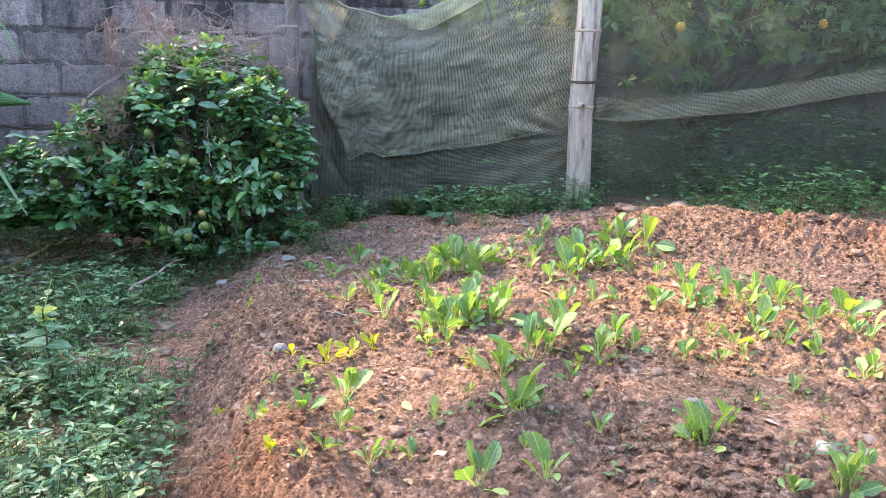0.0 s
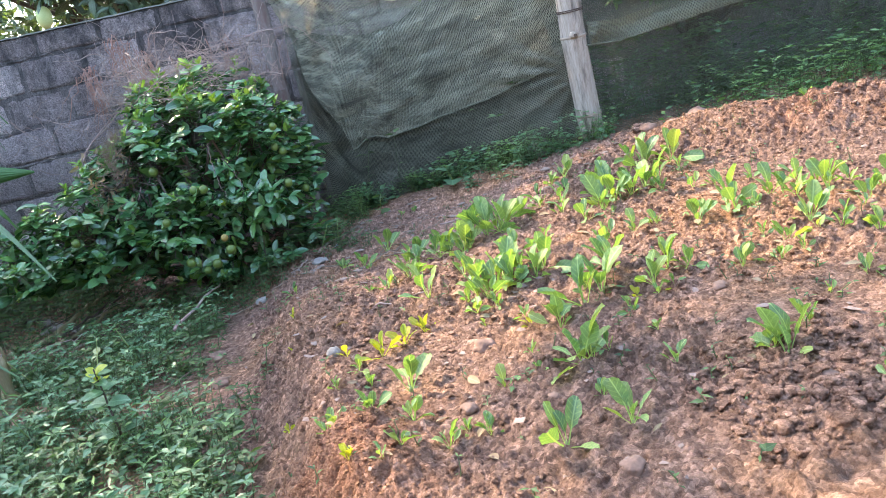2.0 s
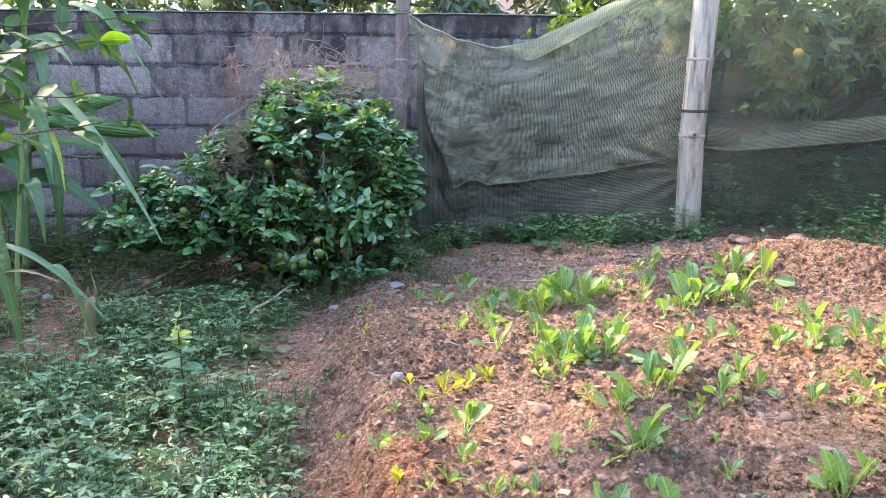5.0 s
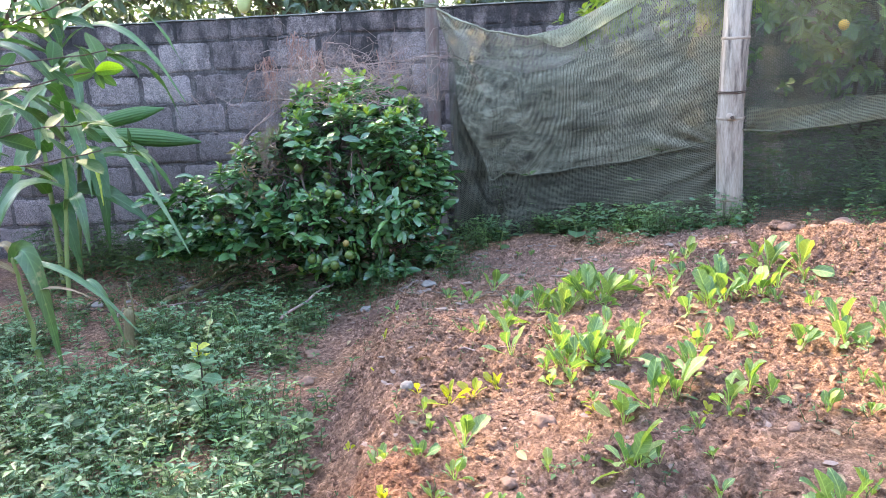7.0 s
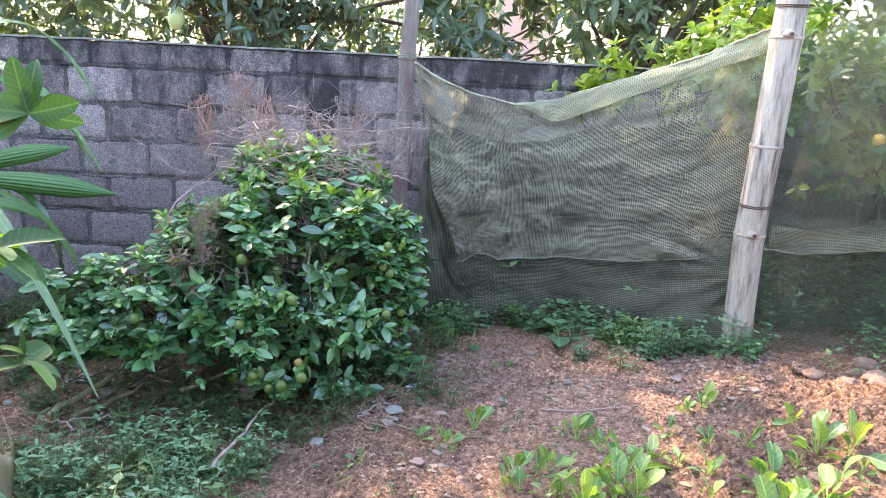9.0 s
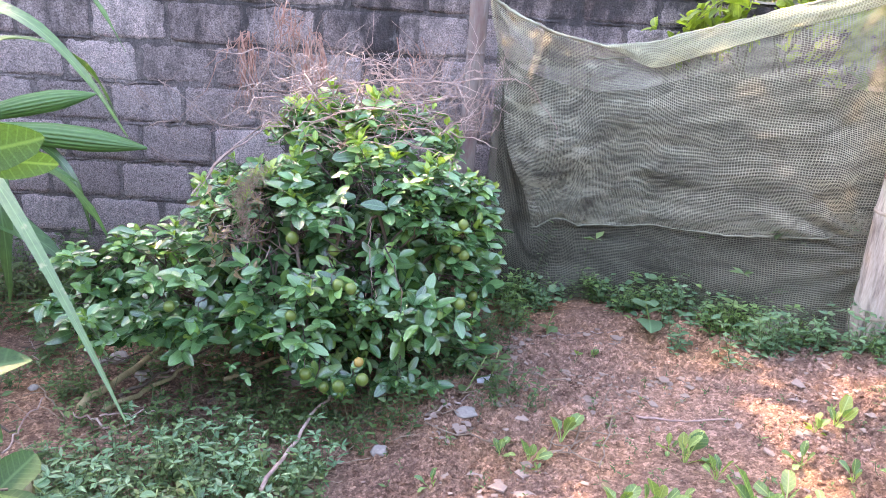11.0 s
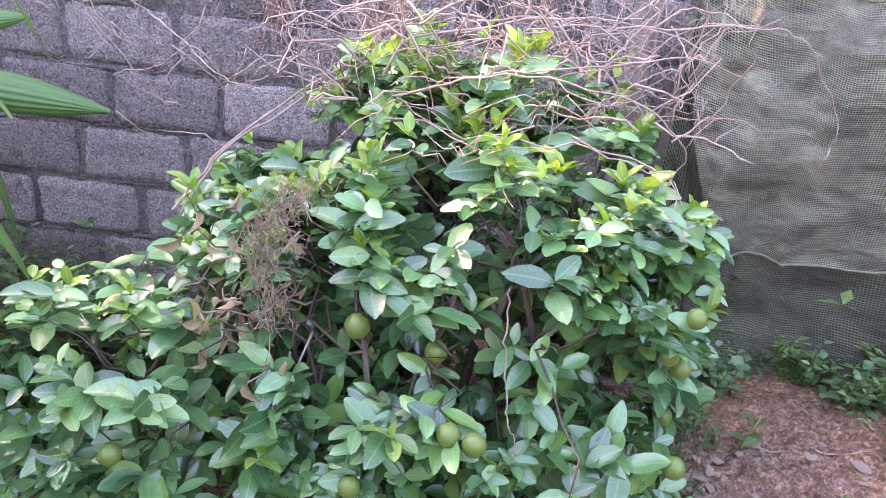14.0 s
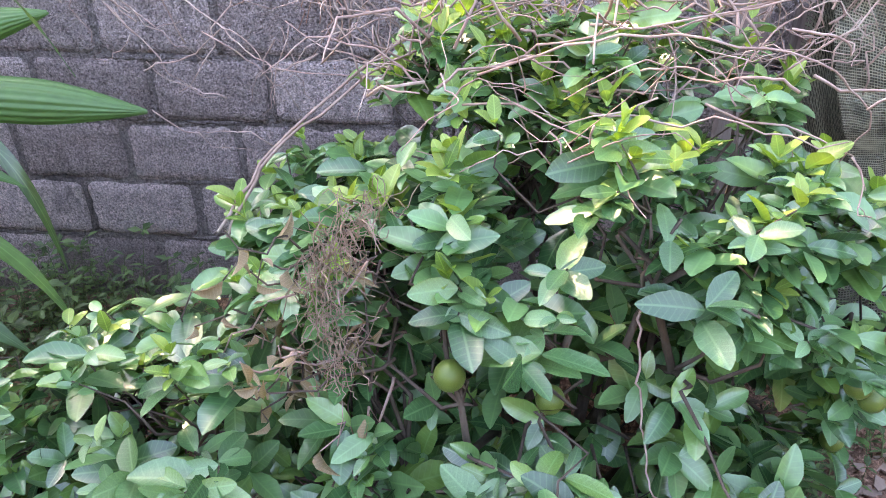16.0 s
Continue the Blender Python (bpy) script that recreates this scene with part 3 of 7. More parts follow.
def bed_height(x, y):
    """The garden: a raised bed with a crumbling edge, a furrow and a ridge towards the net."""
    x, y = np.asarray(x, float), np.asarray(y, float)
    edge = -0.52 - 0.16 * (np.clip(y, 1.5, 4.2) - 2.2) + 0.08 * (value_noise(x, y, 2.5, 3) - 0.5)
    top = 0.14 + 0.09 * ss(-0.2, 0.8, x) - 0.12 * ss(2.7, 3.7, y) * (1 - ss(0.4, 1.3, x))
    z = -0.06 + (top + 0.06) * ss(edge, edge + 0.33, x)
    # furrow and ridge on the far right, running towards the pole
    s = (x - 1.30) * 0.62 + (y - 3.72) * 0.78
    along = ss(1.2, 1.7, x)
    z = z + along * (0.15 * np.exp(-((s + 0.03) / 0.23) ** 2) - 0.06 * np.exp(-((s + 0.66) / 0.2) ** 2))
    z = z + 0.085 * np.exp(-(((x + 0.27) / 0.16) ** 2 + ((y - 1.72) / 0.22) ** 2))
    return z - 0.10 * ss(4.6, 5.2, y) * ss(0.2, 1.0, x)


def ground_height(x, y):
    x, y = np.asarray(x, float), np.asarray(y, float)
    dug = (ss(-2.4, -2.15, x) - ss(2.8, 3.1, x)) * (ss(0.8, 1.05, y) - ss(4.75, 5.0, y))
    rough = ss(-0.75, -0.4, x) * (1 - ss(4.5, 5.0, y)) * 0.75 + 0.25
    rough = rough * (0.40 + 0.95 * ss(0.25, 0.75, value_noise(x, y, 2.3, 2)))                # trodden and cloddy patches
    n1 = value_noise(x, y, 5, 0) - 0.5
    crumb = 1.2 * cells(x, y, 0.038, 1) * value_noise(x, y, 6, 7) + 0.9 * cells(x, y, 0.022, 2)
    n2 = value_noise(x, y, 13, 1) - 0.5
    n3 = value_noise(x, y, 30, 2) - 0.5
    n4 = value_noise(x, y, 62, 4) - 0.5
    lumps = np.maximum(value_noise(x, y, 21, 5) - 0.55, 0) * value_noise(x, y, 3, 6)
    far = 1 - ss(4, 8, np.hypot(x, y - 3))
    dug = dug * (1 - 0.65 * ss(1.2, 1.6, x) * np.exp(-(((x - 1.30) * 0.62 + (y - 3.72) * 0.78 + 0.62) / 0.17) ** 2))       # the trodden furrow is smooth
    return bed_height(x, y) + far * rough * 0.026 * n1 + dug * rough * (0.015 * n2 + 0.013 * n3 + 0.016 * n4 + 0.055 * lumps + 0.010 * crumb)


def gz(x, y):
    return float(ground_height(np.array([x]), np.array([y]))[0])


# ---- leaves ----
def leaf_shape(stations=(0.0, 0.22, 0.5, 0.78, 1.0), widths=(0.0, 0.8, 1.0, 0.62, 0.0), wide=0.23, fold=0.10, droop=0.16, wave=0.0, seed=0):
    """A leaf of length 1 along +y, midrib fold and droop, upper face +z. Returns verts, faces, leaf coordinates."""
    r = np.random.default_rng(seed)
    v, rows, uv = [], [], []
    bend = r.uniform(-0.06, 0.06)
    for s, w in zip(stations, widths):
        z = -droop * s * s
        x0 = bend * s * s
        if w == 0:
            rows.append([len(v)])
            v.append((x0, s, z))
            uv.append((0, s))
        else:
            rows.append([len(v), len(v) + 1, len(v) + 2])
            e1, e2 = wave * r.uniform(-1, 1), wave * r.uniform(-1, 1)
            v += [(x0 - wide * w * r.uniform(0.9, 1.1), s, z + fold * w * wide * 2 + e1), (x0, s, z), (x0 + wide * w * r.uniform(0.9, 1.1), s, z + fold * w * wide * 2 + e2)]
            uv += [(-w, s), (0, s), (w, s)]
    f = []
    for a, b in zip(rows[:-1], rows[1:]):
        if len(a) == 1 and len(b) == 3:
            f += [(a[0], b[1], b[0]), (a[0], b[2], b[1])]
        elif len(a) == 3 and len(b) == 1:
            f += [(a[0], a[1], b[0]), (a[1], a[2], b[0])]
        else:
            f += [(a[0], a[1], b[1], b[0]), (a[1], a[2], b[2], b[1])]
    return np.array(v), f, np.array(uv, float)


def set_uv(me, uv):
    """Leaf coordinates, one pair a vertex."""
    idx = np.zeros(len(me.loops), int)
    me.loops.foreach_get("vertex_index", idx)
    me.uv_layers.new(name="UVMap").data.foreach_set("uv", np.asarray(uv, float)[idx].ravel())


def aim(pos, direction, normal, size, spin=0.0):
    """Matrix that puts a leaf at pos, along direction, upper face towards normal."""
    y = np.array(direction, float)
    y /= np.linalg.norm(y) + 1e-9
    x = np.cross(y, np.array(normal, float))
    nx = np.linalg.norm(x)
    x = x / nx if nx > 1e-4 else np.cross(y, (0.3, 0.9, 0.1))
    x /= np.linalg.norm(x) + 1e-9
    z = np.cross(x, y)
    c, s = math.cos(spin), math.sin(spin)
    x, z = c * x + s * z, c * z - s * x
    m = np.eye(4)
    m[:3, 0], m[:3, 1], m[:3, 2], m[:3, 3] = x * size, y * size, z * size, pos
    return m


def scatter(name, shapes, mats, material):
    """One mesh with all the leaves that the matrices place."""
    b_v, b_f, b_uv, base = [], [], [], 0
    mats = list(mats)
    for i, m in enumerate(mats):
        v, f, uv = shapes[i % len(shapes)]
        b_uv.append(uv)
        b_v.append(v @ m[:3, :3].T + m[:3, 3])
        b_f += [tuple(k + base for k in q) for q in f]
        base += len(v)
    me = bpy.data.meshes.new(name)
    me.from_pydata(np.concatenate(b_v).tolist(), [], b_f)
    set_uv(me, np.concatenate(b_uv))
    me.materials.append(material)
    me.polygons.foreach_set("use_smooth", np.ones(len(me.polygons), bool))
    me.update()
    return me


def shape_mesh(name, shape, material):
    me = bpy.data.meshes.new(name)
    me.from_pydata(shape[0].tolist(), [], shape[1])
    set_uv(me, shape[2])
    me.materials.append(material)
    me.polygons.foreach_set("use_smooth", np.ones(len(me.polygons), bool))
    return me


def whorl(pos, out, count, size, spread=1.1, r=rng):
    """Leaves round a twig's end."""
    out = np.array(out, float)
    out /= np.linalg.norm(out) + 1e-9
    a = np.cross(out, (0.31, 0.52, 0.8))
    a /= np.linalg.norm(a)
    b = np.cross(out, a)
    res = []
    t0 = r.uniform(0, 6.28)
    for k in range(count):
        t = t0 + k * 2.4 + r.uniform(-0.3, 0.3)
        lean = spread * r.uniform(0.55, 1.15)
        d = math.cos(lean) * out + math.sin(lean) * (math.cos(t) * a + math.sin(t) * b)
        d[2] -= 0.12
        nrm = out * 0.7 + np.array((0, 0, 0.9)) + r.normal(0, 0.25, 3)
        res.append(aim(np.array(pos) - out * size * 0.4 * r.uniform(0, 1.3), d, nrm, size * r.uniform(0.65, 1.2), r.uniform(-0.3, 0.3)))
    return res


def bent(p0, p1, sag=0.0, wobble=0.0, n=8, r=rng):
    """A bent path between two places."""
    t = np.linspace(0, 1, n)[:, None]
    p = np.array(p0, float) * (1 - t) + np.array(p1, float) * t
    p[:, 2] -= sag * 4 * (t * (1 - t))[:, 0]
    if wobble:
        w = r.normal(0, wobble, (n, 3))
        w[0] = w[-1] = 0
        p += w
    return p


def lump(bm_size, seed, squash=0.7, detail=2, rough=0.28):
    """An irregular stone or clod, resting on its underside at z 0."""
    bm = bmesh.new()
    bmesh.ops.create_icosphere(bm, subdivisions=detail, radius=1)
    off = Vector((seed * 3.7, seed * 1.3, seed * 0.9))
    for v in bm.verts:
        k = 1 + rough * 2 * noise.noise(v.co * 1.3 + off) + rough * 0.8 * noise.noise(v.co * 3.1 + off)
        v.co = Vector((v.co.x * k, v.co.y * k, v.co.z * k * squash))
    vs = np.array([v.co[:] for v in bm.verts]) * bm_size
    fs = [tuple(v.index for v in f.verts) for f in bm.faces]
    bm.free()
    return vs, fs


# ---- the ground ----
def grid_lines(lo, hi, step, reach):
    core = np.arange(lo, hi + step / 2, step)
    out, d = [], step
    p = core[-1]
    while p < reach:
        d *= 1.35
        p += d
        out.append(p)
    left, d, p = [], step, core[0]
    while p > -reach:
        d *= 1.35
        p -= d
        left.append(p)
    return np.concatenate([left[::-1], core, out])


def build_ground():
    xs, ys = grid_lines(-2.2, 2.7, 0.0082, 600), grid_lines(1.15, 4.75, 0.0082, 600)
    gx, gy = np.meshgrid(xs, ys)
    z = ground_height(gx.ravel(), gy.ravel())
    v = np.stack([gx.ravel(), gy.ravel(), z], 1)
    nx, ny = len(xs), len(ys)
    i = (np.arange(ny - 1)[:, None] * nx + np.arange(nx - 1)[None]).ravel()
    f = np.stack([i, i + 1, i + nx + 1, i + nx], 1)
    me = bpy.data.meshes.new("ground")
    me.vertices.add(len(v))
    me.vertices.foreach_set("co", v.ravel())
    me.loops.add(f.size)
    me.loops.foreach_set("vertex_index", f.ravel())
    me.polygons.add(len(f))
    me.polygons.foreach_set("loop_start", np.arange(len(f)) * 4)
    me.polygons.foreach_set("use_smooth", np.ones(len(f), bool))
    me.update(calc_edges=True)
    me.materials.append(SOIL)
    thing("ground", "dry reddish-brown dug garden soil with crumbly lumps", "ground", me, kind="structure")


build_ground()

# ---- the block wall ----
WALL_Y, WALL_TOP = 5.20, 1.505
COURSES = [(1.37, 1.505), (1.17, 1.37), (0.97, 1.17), (0.77, 0.97), (0.57, 0.77), (0.37, 0.57), (0.17, 0.37), (-0.03, 0.17)]
PHASE = [-1.31, -1.45, -1.60, -1.76, -1.62, -1.74, -1.55, -1.70]
PITCH = 0.365


def block_mesh(w, h, seed):
    """A rough block face, proud of the joints: broken edges, rounded corners, worn hollows."""
    r = np.random.default_rng(seed)
    d, nx, nz = 0.06, 19, 11
    side = [r.uniform(-1, 1, n) for n in (nx, nx, nz, nz)]
    side = [np.convolve(np.pad(q, 1, mode="edge"), (0.25, 0.5, 0.25), "valid") * 0.0050 for q in side]
    v = []
    for j in range(nz):
        for i in range(nx):
            a, b = i / (nx - 1), j / (nz - 1)
            x, z = (a - 0.5) * w, (b - 0.5) * h
            x += side[2][j] * max(0, 1 - a * 5) + side[3][j] * max(0, a * 5 - 4)
            z += side[0][i] * max(0, 1 - b * 4) + side[1][i] * max(0, b * 4 - 3)
            near = min(min(a, 1 - a) * w, min(b, 1 - b) * h)
            corner = max(0.0, 0.012 - math.hypot(min(a, 1 - a) * w, min(b, 1 - b) * h)) * 0.5
            y = 0.0055 * math.exp(-near / 0.006) + corner + 0.0045 * noise.noise((x * 14 + seed, z * 14, seed * 0.7)) + 0.003 * noise.noise((x * 45, z * 45, seed)) + r.uniform(-0.0012, 0.0012)
            v.append((x - math.copysign(corner, x), y, z - math.copysign(corner, z)))
    f = []
    for j in range(nz - 1):
        for i in range(nx - 1):
            a = j * nx + i
            f.append((a, a + 1, a + nx + 1, a + nx))
    ring = [i for i in range(nx)] + [j * nx + nx - 1 for j in range(1, nz)] + [(nz - 1) * nx + i for i in range(nx - 2, -1, -1)] + [j * nx for j in range(nz - 2, 0, -1)]
    back = len(v)
    for k in ring:
        v.append((v[k][0], d, v[k][2]))
    m = len(ring)
    for k in range(m):
        f.append((ring[k], back + k, back + (k + 1) % m, ring[(k + 1) % m]))
    me = bpy.data.meshes.new("block")
    me.from_pydata(v, [], f)
    me.polygons.foreach_set("use_smooth", np.ones(len(f), bool))
    me.materials.append(BLOCK)
    return me


def build_wall():
    b = Build()
    x0, x1 = -7.0, 7.0
    y0, y1 = WALL_Y + 0.0065, WALL_Y + 0.13
    b.add([(x0, y0, -0.3), (x1, y0, -0.3), (x1, y0, WALL_TOP - 0.005), (x0, y0, WALL_TOP - 0.005), (x0, y1, -0.3), (x1, y1, -0.3), (x1, y1, WALL_TOP - 0.005), (x0, y1, WALL_TOP - 0.005)],
          [(0, 1, 2, 3), (5, 4, 7, 6), (4, 0, 3, 7), (1, 5, 6, 2), (3, 2, 6, 7)])
    wall = thing("wall_north", "grey weathered concrete hollow-block garden wall", "wall", b.mesh("wall_north", MORTAR, False), kind="structure")
    faces = {}
    for row, (lo, hi) in enumerate(COURSES):
        kinds = [block_mesh(PITCH - g, hi - lo - 0.018, row * 7 + k) for k, g in enumerate((0.020, 0.026, 0.034, 0.024))]
        k0 = int((-4.0 - PHASE[row]) / PITCH)
        for k in range(k0, k0 + 16):
            x = PHASE[row] + (k + 0.5) * PITCH
            r = np.random.default_rng(row * 100 + k + 50)
            part("block", kinds[r.integers(4)], wall, m=pose(x, WALL_Y + r.uniform(-0.004, 0.003), (lo + hi) / 2 + r.uniform(-0.002, 0.002), r.uniform(-0.6, 0.6), r.uniform(-0.4, 0.4), r.uniform(-0.5, 0.5)))
    # mossy rim on top, and mortar squeezed out of the joints
    rim = Build()
    r = np.random.default_rng(3)
    xs = np.linspace(-6.9, 6.9, 240)
    top = WALL_TOP + 0.004 + 0.006 * r.random(240)
    v = []
    for x, z in zip(xs, top):
        v += [(x, WALL_Y - 0.006 + r.uniform(-0.004, 0.004), z - 0.010), (x, WALL_Y + 0.02, z), (x, WALL_Y + 0.12, z - 0.002), (x, WALL_Y + 0.134, z - 0.014)]
    f = [(i * 4 + k, i * 4 + 4 + k, i * 4 + 5 + k, i * 4 + 1 + k) for i in range(239) for k in range(3)]
    part("coping", rim.add(v, f).mesh("coping", MOSS), wall, "thin mossy mortar coping")
    for row in range(0, 7):                                  # ragged lips of mortar under the courses, dabs in the upright joints
        x = -4.0
        while x < 0.9:
            long = r.uniform(0.10, 0.55)
            if r.random() < 0.72:
                n = max(6, int(long / 0.03))
                xs = np.linspace(x, x + long, n)
                p = np.stack([xs, np.full(n, WALL_Y + 0.010 + r.uniform(-0.003, 0.003)), COURSES[row][0] + r.normal(0, 0.0035, n) + r.uniform(-0.004, 0.004)], 1)
                part("mortar_bead", Build().tube(p, (0.005 + 0.0075 * r.random(n)) * np.sin(np.linspace(0.25, 2.9, n)) ** 0.5, 6).mesh("mortar_bead", MORTAR), wall)
            x += long + r.uniform(0.0, 0.14)
        for k in range(int((-4.0 - PHASE[row]) / PITCH), int((0.9 - PHASE[row]) / PITCH)):
            if r.random() < 0.75:
                lo, hi = COURSES[row]
                zs = np.linspace(lo + 0.01, hi - 0.01 - r.uniform(0, 0.06), 7)
                p = np.stack([PHASE[row] + k * PITCH + r.normal(0, 0.004, 7), np.full(7, WALL_Y + 0.013), zs], 1)
                part("mortar_bead", Build().tube(p, 0.009 + 0.007 * r.random(7), 6).mesh("mortar_bead", MORTAR), wall)
    return wall


build_wall()


def plain_wall(name, a, b, high):
    """Unseen wall closing the place behind the camera, added dark to cut skylight."""
    a, b = np.array(a, float), np.array(b, float)
    d = (b - a) / np.linalg.norm(b - a)
    t = np.array((-d[1], d[0])) * 0.13
    pts = [(*a, -0.3), (*b, -0.3), (*(b + t), -0.3), (*(a + t), -0.3), (*a, high), (*b, high), (*(b + t), high), (*(a + t), high)]
    me = Build().add(pts, [(0, 1, 5, 4), (1, 2, 6, 5), (2, 3, 7, 6), (3, 0, 4, 7), (4, 5, 6, 7)]).mesh(name, BACK_WALL, False)
    thing(name, "plain dark wall, unseen, closing the plot to cut skylight", "wall", me, kind="structure")


plain_wall("unseen_wall_south", (-6.9, -2.6), (6.9, -2.6), 2.8)
plain_wall("unseen_wall_west", (-6.9, -2.4), (-6.9, 5.15), 3.0)
plain_wall("unseen_wall_east", (6.9, -2.4), (6.9, 5.15), 3.0)


# ---- bamboo posts ----
def bamboo(name, label, path, radius, nodes, material, node_material):
    """A bamboo culm that swells at its nodes, each node ring a part."""
    p = np.array(path, float)
    seg = np.linalg.norm(np.diff(p, axis=0), axis=1)
    s = np.concatenate([[0], np.cumsum(seg)])
    t = np.linspace(0, s[-1], 90)
    q = np.stack([np.interp(t, s, p[:, i]) for i in range(3)], 1)
    zs = q[:, 2]
    rad = radius * (1 - 0.05 * t / s[-1])
    for nz in nodes:
        rad = rad + radius * 0.05 * np.exp(-((zs - nz) / 0.018) ** 2)
    ob = thing(name, label, "bamboo post")
    part("culm", Build().tube(q, rad, 22).mesh("culm", material), ob)
    for nz in nodes:
        c = np.array([np.interp(nz, zs, q[:, i]) for i in range(3)])
        d = q[-1] - q[0]
        d /= np.linalg.norm(d)
        r0 = float(np.interp(nz, zs, rad))
        ring = [c + d * k for k in (-0.010, -0.005, 0.0, 0.005, 0.010)]
        part("node_ring", Build().tube(ring, np.array([0.97, 1.025, 1.05, 1.03, 0.97]) * r0, 22, False).mesh("node_ring", node_material), ob)
    return ob, q, rad


pole, pole_q, pole_r = bamboo("bamboo_pole", "thick weathered pale bamboo pole carrying the shade net", [(1.31, 4.27, -0.15), (1.285, 4.25, 0.2), (1.26, 4.22, 0.8), (1.27, 4.20, 1.3), (1.29, 4.20, 1.95)], 0.068, [0.375, 0.80, 1.20, 1.66], BAMBOO, BAMBOO_NODE)


def knot(x, y, z, parent):
    vs, fs = lump(0.024, 5, 1.0, 2, 0.2)
    vs = vs * (1.25, 0.8, 0.8) + (x, y, z)
    part("branch_stub", Build().add(vs, fs).mesh("branch_stub", BAMBOO_NODE), parent, "cut branch stub, its hollow shown by a dark disc")
    a = np.linspace(0, 6.283, 12)
    # flat dark disc stands in for the shade inside a hollow
    part("stub_hollow", Build().add([(x + 0.010 * math.cos(k), y - 0.019, z + 0.008 * math.sin(k)) for k in a[:-1]], [tuple(range(11))[::-1]]).mesh("stub_hollow", WIRE), parent)


knot(1.245, 4.155, 0.808, pole)
knot(1.262, 4.135, 1.672, pole)


def wire_band(z, parent, path_q, rads, material=None, r=0.0028, turns=2):
    c = np.array([np.interp(z, path_q[:, 2], path_q[:, i]) for i in range(3)])
    rad = float(np.interp(z, path_q[:, 2], rads)) + r
    a = np.linspace(0, 2 * math.pi * turns, 26 * turns)
    p = np.stack([c[0] + rad * np.cos(a), c[1] + rad * np.sin(a), c[2] + 0.008 * a / 6.28 + 0.004 * np.sin(a)], 1)
    part("wire_tie", Build().tube(p, r, 5).mesh("wire_tie", material or WIRE), parent, "rusty tie wire")


wire_band(0.925, pole, pole_q, pole_r)
wire_band(1.78, pole, pole_q, pole_r)
post, post_q, post_r = bamboo("bamboo_post", "thin grey old bamboo post in front of the block wall", [(-0.315, 5.06, -0.15), (-0.35, 5.06, 0.6), (-0.34, 5.06, 1.0), (-0.33, 5.05, 1.5), (-0.29, 5.04, 2.25)], 0.044, [0.42, 0.86, 1.22, 1.52, 1.9], OLD_POST, OLD_POST)
wire_band(1.49, post, post_q, post_r, NET_HEM, 0.004, 3)
slat = thing("wood_stake", "short brown wooden stake behind the net edge", "stake", Build().tube([(-0.20, 5.09, -0.1), (-0.21, 5.10, 0.5), (-0.20, 5.10, 0.95)], [0.03, 0.034, 0.03], 5).mesh("wood_stake", OLD_POST, False))


# ---- shade nets ----
def net_sheet(name, nu, nv, place, uvsize, material):
    """A draped sheet; place(u, v) gives the point; u along, v up."""
    u, v = np.meshgrid(np.linspace(0, 1, nu), np.linspace(0, 1, nv))
    p = place(u.ravel(), v.ravel())
    i = (np.arange(nv - 1)[:, None] * nu + np.arange(nu - 1)[None]).ravel()
    f = np.stack([i, i + 1, i + nu + 1, i + nu], 1)
    me = bpy.data.meshes.new(name)
    me.from_pydata(p.tolist(), [], f.tolist())
    uv = me.uv_layers.new(name="UVMap")
    idx = np.zeros(len(me.loops), int)
    me.loops.foreach_get("vertex_index", idx)
    uv.data.foreach_set("uv", np.stack([u.ravel()[idx] * uvsize[0], v.ravel()[idx] * uvsize[1]], 1).ravel())
    me.polygons.foreach_set("use_smooth", np.ones(len(me.polygons), bool))
    me.materials.append(material)
    me.update()
    return me


def plan_y(x):
    """Line of the first net between post and pole."""
    return 5.03 + 0.03 * np.sin(x * 5) - 0.86 * ss(0.25, 1.42, x) ** 1.15


def net_top(x):
    return np.interp(x, [-0.30, -0.18, 0.0, 0.25, 0.45, 0.7, 1.0, 1.24], [1.48, 1.41, 1.335, 1.285, 1.315, 1.43, 1.575, 1.70])


def hem_low(x):
    return np.interp(x, [-0.3, -0.05, 0.02, 0.10, 0.16, 0.22, 0.42, 0.8, 1.24], [0.42, 0.40, 0.41, 0.455, 0.455, 0.425, 0.45, 0.55, 0.70])


def folds(x, z, seed):
    """Creases: hanging folds near the post, swags across the span, fine wrinkles."""
    a = 0.085 * (value_noise(x * 1.0, z * 0.22, 11, seed) - 0.5) * (0.35 + 2.0 * np.exp(-((x + 0.12) / 0.2) ** 2))
    w = z - 0.25 * x + 0.10 * value_noise(x, z, 3, (seed + 3) % 8)
    b = 0.055 * (value_noise(x * 0.3, w, 9, (seed + 1) % 8) - 0.5)
    c = 0.016 * (value_noise(x * 0.45, w, 23, (seed + 2) % 8) - 0.5)
    d = 0.005 * (value_noise(x * 0.6, w, 52, (seed + 4) % 8) - 0.5)
    e = 0.0
    for tx, tz, many, deep, reach in ((-0.30, 1.50, 15, 0.034, 0.55), (1.26, 1.72, 17, 0.022, 0.6), (1.26, 0.62, 16, 0.024, 0.5)):       # folds that run out from the ties
        away, turn = np.hypot(x - tx, z - tz), np.arctan2(z - tz, x - tx)
        e = e + deep * np.sin(many * turn + 2 * value_noise(x, z, 4, 5)) * np.exp(-away / reach) * ss(0.0, 0.15, away)
    return a + b + c + d + e * (x < 1.4)


